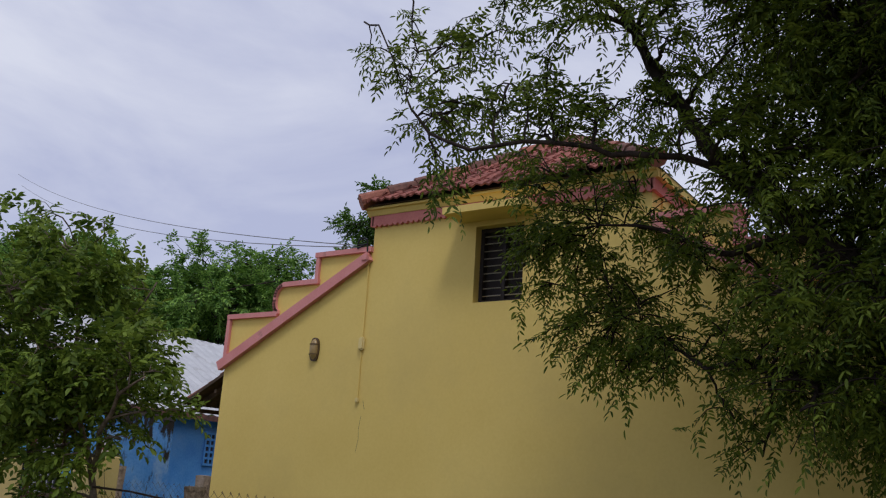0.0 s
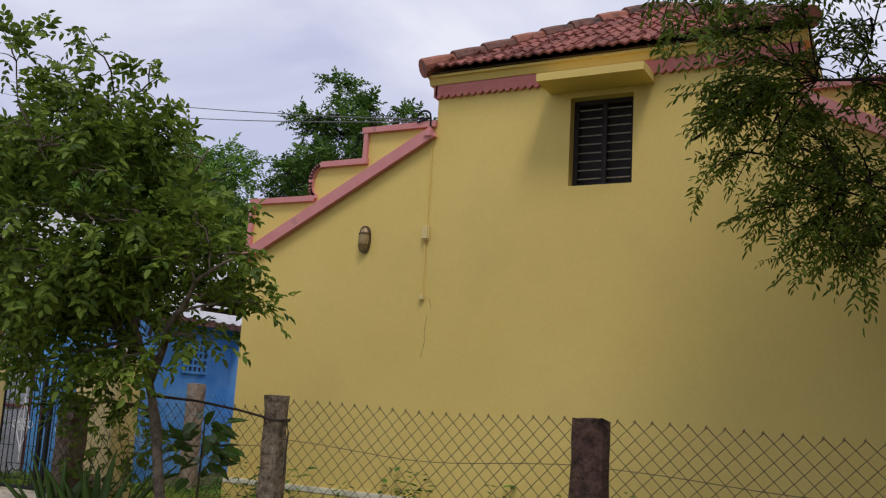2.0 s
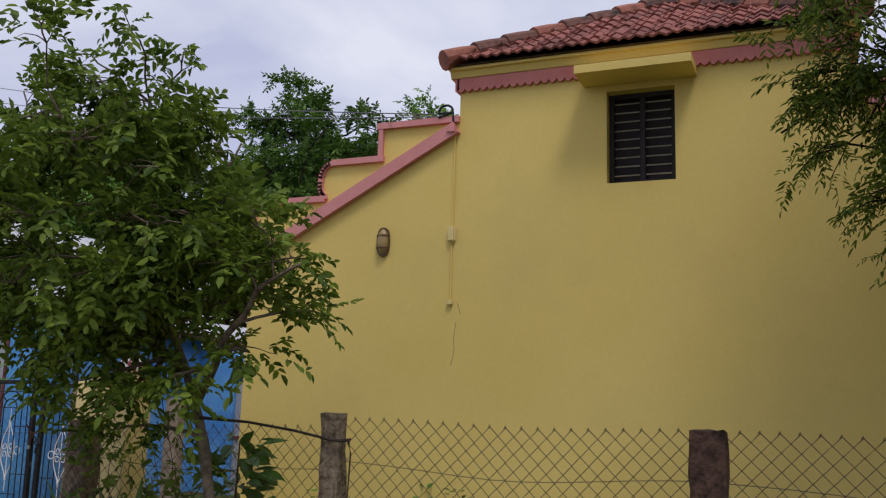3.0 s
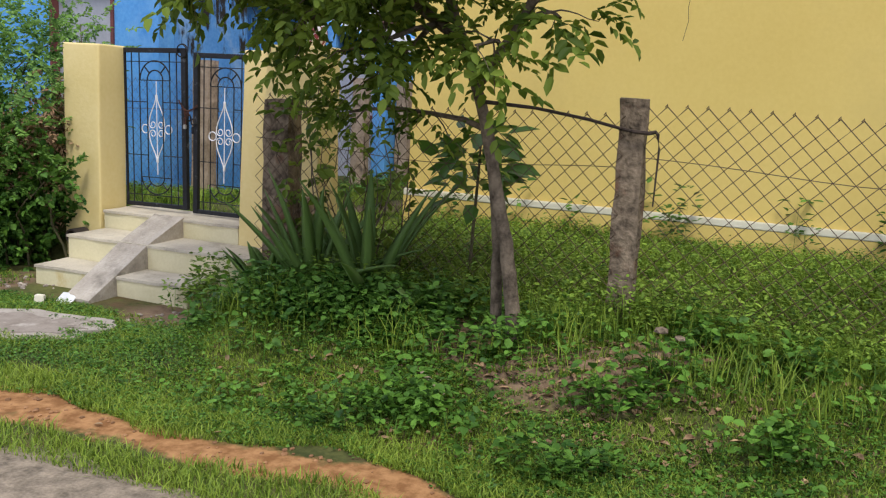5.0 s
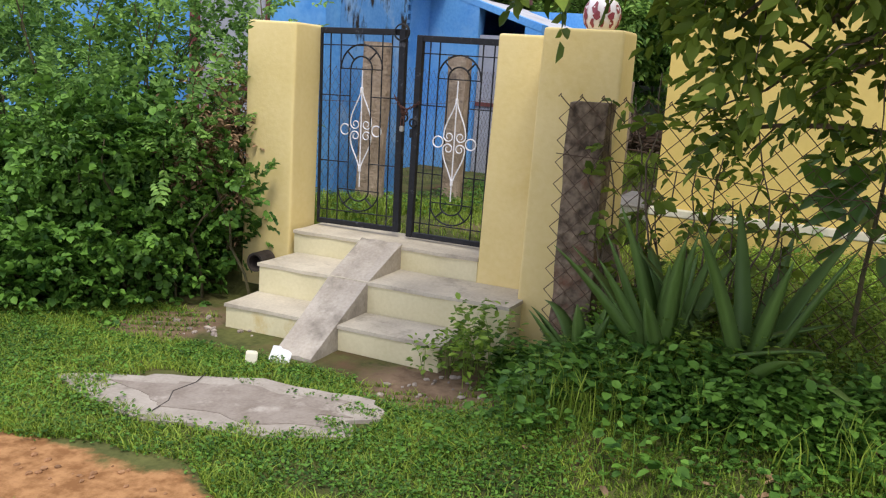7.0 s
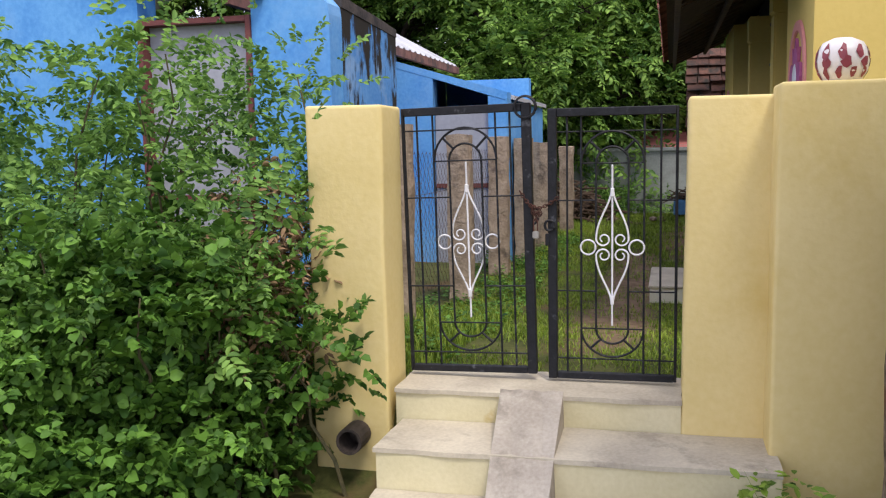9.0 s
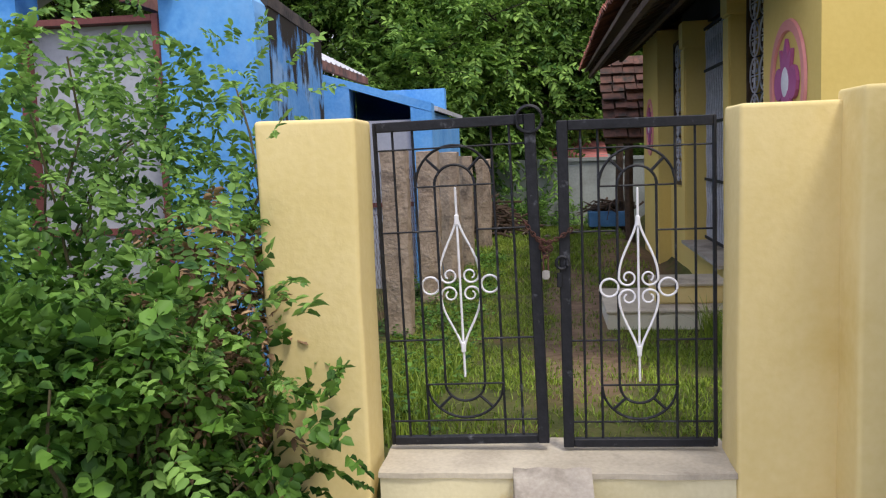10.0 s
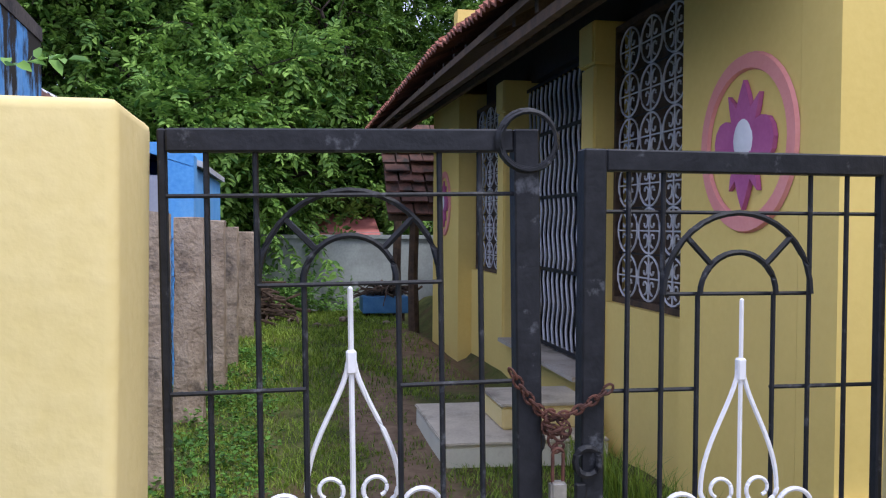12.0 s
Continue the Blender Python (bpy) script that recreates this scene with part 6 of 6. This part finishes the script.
far_tree("garden_tree", 19.5, 23.5, 9.2, 3.8, L_BACK, "broad green tree behind the blue house", 35, 190, 60, 0.2)
far_tree("garden_tree", 14.5, 25.5, 8.6, 3.6, L_BACK, "broad green tree behind the sheet roof", 36, 190, 60, 0.25)
far_tree("garden_tree", 23.5, 8.0, 8.0, 2.6, L_BACK_DARK, "dark tree at the back corner of the house", 37, 70, 60, 0.1)
far_tree("garden_tree", 13.0, -1.0, 9.0, 3.0, L_BACK, "green tree beyond the house roof", 38, 80, 60, 0.3)
far_tree("garden_tree", 23.5, 19.5, 10.0, 3.2, L_BACK_DARK, "tall dark tree far behind", 39, 90, 60, 0.1)


far_tree("garden_tree", 19.9, 12.6, 5.2, 2.2, L_BACK, "low dense tree hanging over the back wall", 40, 90, 60, 0.12)
far_tree("garden_tree", 23.2, 10.2, 6.0, 2.0, L_BACK_DARK, "dark leafy tree behind the red roof", 41, 80, 60, 0.12)


def shrub(name, at, centres, leaf, label, seed, n_per, spread, leaf_kw, stems=True, category="shrub", stem_from=None):
    """A shrub: thin stems from the ground to many leafy centres."""
    rg3 = np.random.default_rng(seed)
    s = thing(name, at, label, category)
    O, D = [], []
    b = bmesh.new()
    for c in centres:
        c = np.asarray(c, float)
        root = np.array([at[0] + (c[0] - at[0]) * 0.45 + rg3.normal(0, 0.08), at[1] + (c[1] - at[1]) * 0.6 + rg3.normal(0, 0.1), 0.0])
        root[2] = float(ground_z(root[0], root[1])) - 0.03
        line = bent(rg3, root, c, 0.05, 7)
        tube(b, line, list(np.linspace(0.011, 0.004, 7)), 5)
        base = c + rg3.normal(0, 1, (n_per, 3)) * spread
        gz = ground_z(base[:, 0], base[:, 1]) + 0.03
        base[:, 2] = np.maximum(base[:, 2], gz)
        O.append(base)
        D.append(unit(base - c) * 0.7 + rg3.normal(0, 0.5, (n_per, 3)) + np.array([0, 0, 0.25]))
    part("stem_tangle", b, STEM, s)["kind"] = "stuff"
    v, q = sprigs(rg3, np.concatenate(O), np.concatenate(D), **leaf_kw)
    np_mesh("foliage", v, q, leaf, s)
    return s


rg = np.random.default_rng(77)


def hull_points(n_p, lo, hi, keep):
    out = []
    while len(out) < n_p:
        p = rg.uniform(lo, hi)
        if keep(*p):
            out.append(p)
    return out


def bush_top(x, y):
    return 0.55 + 1.55 * smooth_step(11.9, 12.75, y) * smooth_step(4.2, 5.3, x) + 0.18 * math.sin(3.1 * x + 2.3 * y)


def in_bush(x, y, z):
    if x < 5.45:
        edge = 11.93 + 0.9 * max(0.0, 5.2 - x) + 0.12 * math.sin(4 * z)
    else:
        edge = 12.25
    return y > edge and z < bush_top(x, y)


pts = hull_points(120, (4.35, 11.9, 0.15), (6.3, 15.2, 2.2), in_bush)
shrub("feathery_shrub", (5.4, 13.3, 0.0), [p for p in pts if p[2] > 0.65 or p[1] > 13.0] + [(5.15, 12.16, 1.12), (6.0, 12.3, 1.88)], L_BUSH, "tall feathery green shrub beside the gate pillar", 5, 40, 0.15, dict(count=13, rachis=0.14, leaf_len=0.044, leaf_w=0.022, angle=68, droop=0.15))
pts = hull_points(95, (4.4, 11.85, 0.05), (6.0, 15.0, 1.2), lambda x, y, z: in_bush(x, y + 0.08, z) and z < 1.15 - 0.3 * (y > 13))
pts += [(x_, max(y_, 11.98 + 0.9 * max(0.0, 5.2 - x_)), rg.uniform(0.06, 0.45)) for x_, y_ in zip(rg.uniform(4.15, 5.5, 60), rg.uniform(12.0, 14.6, 60))]
shrub("round_leaved_shrub", (5.2, 12.8, 0.0), pts, L_BROAD, "low shrub with round bright green leaves by the pillar", 6, 56, 0.12, dict(count=7, rachis=0.08, leaf_len=0.047, leaf_w=0.042, angle=65, droop=0.1))
pts = [(rg.uniform(5.3, 5.85), rg.uniform(12.14, 12.5), rg.uniform(0.35, 1.25)) for i in range(16)]
shrub("dry_shrub", (5.6, 12.35, 0.0), pts, DRYLEAF, "withered brown shrub among the green leaves by the pillar", 61, 34, 0.10, dict(count=7, rachis=0.10, leaf_len=0.042, leaf_w=0.018, angle=60, droop=0.3))
b = bmesh.new()
tube(b, bent(rg, (5.75, 12.35, 0.2), (5.85, 12.5, 1.15), 0.02, 8), [0.09, 0.085, 0.08, 0.075, 0.08, 0.06, 0.05, 0.03], 8)
tagged(part("tree_stump", b, BARK, None, "", True), "dead brown stump tangled in the shrub", "stump")


# grass and weeds
def blades(rg4, x, y, height, width, lean=0.5):
    n_b = len(x)
    base = np.stack([x, y, ground_z(x, y) - 0.005], 1)
    a = rg4.uniform(0, 2 * np.pi, n_b)
    side = np.stack([np.cos(a), np.sin(a), np.zeros(n_b)], 1)
    fall = np.stack([-np.sin(a), np.cos(a), np.zeros(n_b)], 1) * rg4.normal(0, lean, (n_b, 1)) + rg4.normal(0, 0.25, (n_b, 3)) * np.array([1, 1, 0])
    h = height.reshape(-1, 1)
    w = np.full((n_b, 1), width) * rg4.uniform(0.7, 1.4, (n_b, 1))
    mid = base + np.array([0, 0, 0.6]) * h + fall * h * 0.3
    tip = base + np.array([0, 0, 1.0]) * h * 0.92 + fall * h * 0.9
    v = np.stack([base - side * w * 0.5, base + side * w * 0.5, mid + side * w * 0.35, mid - side * w * 0.35, tip + side * w * 0.06, tip - side * w * 0.06], 1).reshape(-1, 3)
    i = np.arange(n_b)[:, None] * 6
    q = np.concatenate([i + np.array([[0, 1, 2, 3]]), i + np.array([[3, 2, 4, 5]])], 0)
    return v, q


def patchy(x, y, s=1.6):
    return 0.5 + 0.25 * np.sin(s * 1.9 * x + 0.7) * np.sin(s * 1.3 * y) + 0.25 * np.sin(s * 3.7 * x - 1.1 * s * y) * np.cos(s * 2.9 * y + 0.3)


def free_ground(x, y):
    """Where plants can root: not on walls, steps, slab, the bare earth strip or the house."""
    wob = 0.42 * 0.5 + 0.07 * np.sin(2.2 * y) + 0.05 * np.sin(5.1 * y + 1)
    bare = np.abs(x + wob - 3.04) < 0.12 + 0.16 * np.clip((y - 9.3) / 1.6, 0, 1) + 0.05 * np.sin(9 * y) * np.sin(4.3 * y + 1)
    steps_ = (x > 4.5) & (x < 6.0) & (y > 10.05) & (y < 11.75)
    walls = (x > 5.3) & (x < 5.95) & (y > 9.6) & (y < 12.15)
    slab_ = ((x - 3.77 + 0.1 * (y - 10.82)) / 0.29) ** 2 + ((y - 10.82) / 0.66) ** 2 < 0.85 + 0.15 * np.sin(23 * y) + 0.15 * np.sin(31 * x)
    house = (x > 7.05) & (y < 9.72)
    dstep = (x > 9.4) & (x < 11.4) & (y < 10.65)
    worn = np.zeros(np.shape(x), bool)
    for cx, cy, rx, ry in BARE:
        e = ((x - cx) / rx) ** 2 + ((y - cy) / ry) ** 2 + 0.3 * np.sin(7 * x + 3 * y) + 0.3 * np.sin(17 * x - 11 * y)
        worn = worn | ((e < 0.9) & (np.sin(53 * x + 31 * y) < 0.75))
    return ~(bare | steps_ | walls | slab_ | house | dstep | worn)


rg = np.random.default_rng(15)


def scatter(n_p, x0, x1, y0, y1, thresh, s=1.6):
    x, y = rg.uniform(x0, x1, n_p), rg.uniform(y0, y1, n_p)
    ok = free_ground(x, y) & (patchy(x, y, s) + rg.normal(0, 0.12, n_p) > thresh)
    return x[ok], y[ok]


bits = []
x, y = scatter(190000, 2.9, 5.0, 5.2, 13.2, 0.20)
bits.append(blades(rg, x, y, rg.uniform(0.015, 0.045, len(x)), 0.0055, 0.9))
x, y = scatter(80000, 2.4, 3.2, 3.0, 13.2, 0.27, 3.0)
bits.append(blades(rg, x, y, rg.uniform(0.02, 0.06, len(x)), 0.005, 0.8))
x, y = scatter(30000, 3.9, 7.08, 2.0, 9.6, 0.32)
bits.append(blades(rg, x, y, rg.uniform(0.08, 0.24, len(x)) * np.where(x > 6.3, 0.5, 1.0), 0.006, 0.5))
x, y = scatter(60000, 5.95, 12.0, 9.7, 12.3, 0.36)
bits.append(blades(rg, x, y, rg.uniform(0.015, 0.05, len(x)), 0.006, 0.8))
x, y = scatter(26000, 12.0, 18.8, 9.9, 12.4, 0.3)
bits.append(blades(rg, x, y, rg.uniform(0.03, 0.075, len(x)), 0.010, 0.7))
x, y = scatter(7000, 5.95, 8.5, 11.6, 12.6, 0.3)
bits.append(blades(rg, x, y, rg.uniform(0.05, 0.14, len(x)), 0.008, 0.5))
x, y = scatter(900, 7.2, 9.4, 9.72, 9.95, 0.2)
bits.append(blades(rg, x, y, rg.uniform(0.12, 0.32, len(x)), 0.006, 0.4))
v, q = join(bits)
tagged(np_mesh("grass", v, q, L_GRASS), "short patchy green grass over the ground", "grass", kind="stuff")


def weeds(name, x, y, h, label, leaf, per=9, leaf_len=0.045, leaf_w=0.032, seed=1, spread=0.07):
    """Many small plants: leaves on short stalks around each root."""
    rg5 = np.random.default_rng(seed)
    n_w = len(x)
    rep = np.repeat(np.arange(n_w), per)
    t = rg5.uniform(0.25, 1.0, n_w * per)
    a = rg5.uniform(0, 2 * np.pi, n_w * per)
    hh = h[rep] * t
    out = np.stack([np.cos(a), np.sin(a), np.zeros(len(a))], 1)
    base = np.stack([x[rep], y[rep], ground_z(x[rep], y[rep]) + hh], 1) + out * (spread * rg5.uniform(0.2, 1.0, (len(a), 1)))
    way = out + np.array([0, 0, 0.25]) + rg5.normal(0, 0.3, (len(a), 3))
    nrm = np.array([0, 0, 1.0]) + rg5.normal(0, 0.3, (len(a), 3))
    size = rg5.uniform(0.6, 1.3, len(a)) * (0.7 + 0.5 * (h[rep] / 0.3))
    leaves_v = leaf_quads(base, way, nrm, leaf_len * size, leaf_w * size, 0.12, 0.2)
    stalk = blades(rg5, x, y, h, 0.005, 0.15)
    v_, q_ = join([leaves_v, stalk])
    return tagged(np_mesh(name, v_, q_, leaf), label, "weeds", kind="stuff")


xa, ya = scatter(4200, 4.35, 7.0, 2.0, 9.55, 0.25)
weeds("weeds", xa, ya, rg.uniform(0.06, 0.30, len(xa)) * np.where(xa > 6.3, 0.42, np.where(xa > 5.6, 0.75, 1.0)) * (0.55 + 0.8 * patchy(xa, ya, 2.2)), "thick green weeds along the fence", L_FEATHER, 30, 0.029, 0.015, 2, 0.085)
xa, ya = scatter(15000, 2.95, 4.95, 5.5, 12.6, 0.34, 2.3)
weeds("clover", xa, ya, rg.uniform(0.012, 0.04, len(xa)), "tiny clover-like leaves in the lawn", L_WEED, 8, 0.02, 0.017, 12, 0.05)
xa, ya = scatter(520, 3.2, 4.6, 6.2, 9.9, 0.48)
weeds("low_weeds", xa, ya, rg.uniform(0.03, 0.12, len(xa)), "low broad-leaved weeds in the grass", L_WEED, 8, 0.04, 0.03, 3, 0.06)
heads = [(3.2, 7.25), (3.45, 7.85), (4.0, 6.95), (3.7, 6.45), (4.3, 6.45), (3.75, 7.2), (4.4, 6.9), (4.05, 7.75), (3.4, 8.1), (4.1, 6.0), (3.8, 5.6)]
xa = np.concatenate([rg.normal(hx, 0.08, 16) for hx, hy in heads])
ya = np.concatenate([rg.normal(hy, 0.10, 16) for hx, hy in heads])
weeds("bank_weeds", xa, ya, rg.uniform(0.05, 0.24, len(xa)), "clumps of bright leafy weeds on the bank", L_WEED, 13, 0.045, 0.034, 14, 0.06)
xa = np.concatenate([rg.normal(4.24, 0.15, 520), rg.normal(4.75, 0.16, 150), rg.normal(5.02, 0.10, 34)])
ya = np.concatenate([rg.normal(8.62, 0.45, 520), rg.normal(9.6, 0.16, 150), rg.normal(9.98, 0.08, 34)])
ok = free_ground(xa, ya)
xa, ya = xa[ok], ya[ok]
weeds("tall_weeds", xa, ya, rg.uniform(0.05, 0.21, len(xa)), "dense leafy weeds round the agave", L_BROAD, 18, 0.046, 0.034, 4, 0.09)
xa, ya = scatter(700, 6.2, 14.5, 11.6, 12.5, 0.3)
weeds("yard_weeds", xa, ya, rg.uniform(0.02, 0.12, len(xa)) * rg.uniform(0.5, 1.4, len(xa)), "weeds along the foot of the yard posts", L_WEED, 11, 0.04, 0.028, 5, 0.08)
xa, ya = rg.uniform(6.85, 7.02, 26), rg.uniform(3.5, 9.4, 26)
weeds("wall_weeds", xa, ya, rg.uniform(0.2, 0.55, 26), "thin weeds against the foot of the yellow wall", L_WEED, 20, 0.05, 0.028, 6, 0.10)
xa, ya = rg.normal(4.84, 0.08, 22), rg.normal(10.16, 0.10, 22)
weeds("step_weeds", xa, ya, rg.uniform(0.2, 0.45, 22), "thin pale weeds growing beside the steps", L_FEATHER, 24, 0.035, 0.02, 7, 0.10)

# dry leaves on the bank
k_l = 900
xa, ya = rg.normal(3.95, 0.35, k_l), rg.normal(7.2, 0.9, k_l)
a = rg.uniform(0, 2 * np.pi, k_l)
v, q = leaf_quads(np.stack([xa, ya, ground_z(xa, ya) + 0.012], 1), np.stack([np.cos(a), np.sin(a), rg.normal(0, 0.15, k_l)], 1), np.array([0, 0, 1.0]) + rg.normal(0, 0.25, (k_l, 3)), rg.uniform(0.025, 0.075, k_l), rg.uniform(0.012, 0.035, k_l))
tagged(np_mesh("dry_leaves", v, q, DRYLEAF), "brown fallen leaves on the bank", "leaf litter", kind="stuff")


def agave(cx, cy, n_l, length, seed, label):
    """A rosette of long thick tapering leaves, each one a mesh."""
    rg6 = np.random.default_rng(seed)
    z0 = float(ground_z(cx, cy))
    pl = thing("agave", (cx, cy, z0), label, "agave", "agaves by the fence")
    for i in range(n_l):
        a = 2.4 * i + rg6.uniform(-0.3, 0.3)
        out = Vector((math.cos(a), math.sin(a), 0))
        steep = rg6.uniform(0.5, 1.45)
        ln = length * rg6.uniform(0.65, 1.15)
        side = Vector((-out.y, out.x, 0))
        b = bmesh.new()
        rows_ = []
        k = 9
        bend = rg6.choice([0.1, 0.25, 0.4, 1.3], p=[0.3, 0.35, 0.2, 0.15])
        p = Vector((cx, cy, z0)) + out * 0.03
        ang = steep
        for j in range(k + 1):
            t = j / k
            wd = 0.047 * (0.75 + 0.55 * t) * (1 - t ** 1.9) + 0.002
            d = out * math.cos(ang) + Vector((0, 0, 1)) * math.sin(ang)
            up = -out * math.sin(ang) + Vector((0, 0, 1)) * math.cos(ang)
            rows_.append([b.verts.new(p - side * wd + up * wd * 0.45), b.verts.new(p - up * wd * 0.05), b.verts.new(p + side * wd + up * wd * 0.45), b.verts.new(p - up * (0.012 * (1 - t) + wd * 0.28))])
            p = p + d * (ln / k)
            ang -= bend / k * (0.4 + 1.2 * t)
        for r0, r1 in zip(rows_[:-1], rows_[1:]):
            for u in range(4):
                b.faces.new((r0[u], r0[(u + 1) % 4], r1[(u + 1) % 4], r1[u]))
        b.faces.new(rows_[0])
        b.faces.new(list(reversed(rows_[-1])))
        part("leaf", b, L_ALOE, pl, "", True)
    return pl


agave(4.48, 9.10, 19, 0.70, 1, "large spiky green agave rosette among weeds")
agave(4.52, 8.76, 13, 0.80, 2, "green agave rosette with upright pointed leaves")
agave(4.52, 9.44, 8, 0.42, 3, "smaller dark green agave beside the post")

# broad-leaved sapling behind the tree
sap = thing("sapling", (5.15, 8.36, 0.35), "young sapling with large glossy drooping leaves", "sapling")
b = bmesh.new()
stem_pts = [(5.15, 8.37, 0.28), (5.16, 8.36, 0.7), (5.14, 8.34, 1.0), (5.13, 8.33, 1.28)]
tube(b, stem_pts, [0.012, 0.011, 0.009, 0.006], 6)
part("stem", b, STEM, sap)
rg = np.random.default_rng(9)
for i in range(64):
    t = rg.uniform(0.84, 1.28)
    a = 2.4 * i
    out = np.array([[math.cos(a), math.sin(a), rg.uniform(-0.5, 0.6)]])
    base = np.array([[5.14, 8.34, t]]) + out * np.array([[1, 1, 0.5]]) * rg.uniform(0.02, 0.25)
    nrm = np.array([[-0.4, -0.1, 0.7]]) - out * 0.3 + rg.normal(0, 0.45, (1, 3))
    v, q = leaf_quads(base, out, nrm, [rg.uniform(0.14, 0.22)], [rg.uniform(0.07, 0.10)], 0.10, 0.35)
    np_mesh("leaf", v, q, L_SAPLING, sap)

# climber stems hanging by the thick post
vine = thing("climber", (4.98, 9.2, 0.3), "dry brown climber hanging on the fence beside the post", "climber")
rg = np.random.default_rng(10)
b = bmesh.new()
O = []
for i in range(16):
    y0_ = rg.uniform(8.75, 9.45)
    line = bent(rg, (4.92, y0_, 0.25), (4.9 + rg.normal(0, 0.05), y0_ + rg.normal(0, 0.2), rg.uniform(0.8, 1.6)), 0.05, 8)
    tube(b, line, list(np.linspace(0.006, 0.003, 8)), 4)
    O.append(line[2:])
part("stem_tangle", b, BARK, vine)["kind"] = "stuff"
O = np.concatenate(O)
v, q = sprigs(rg, O, rg.normal(0, 1, O.shape), 5, 0.08, 0.06, 0.035)
np_mesh("foliage", v, q, L_TREE, vine)

pts = [(18.6 + rg.normal(0, 0.15), 11.4 + rg.normal(0, 0.45), 0.25 + abs(rg.normal(0, 0.22))) for i in range(16)]
shrub("wall_shrub", (18.6, 11.4, 0.16), pts, L_BUSH, "small green bush before the back wall", 51, 26, 0.16, dict(count=9, rachis=0.14, leaf_len=0.07, leaf_w=0.03, angle=60, droop=0.15))

b = bmesh.new()
tube(b, bent(rg, (3.77, 8.07, 0.165), (3.65, 7.90, 0.115), 0.0, 7), [0.010, 0.011, 0.010, 0.010, 0.009, 0.007, 0.005], 7)
tagged(part("fallen_branch", b, GRANITE_PALE), "short pale branch lying in the weeds", "branch")
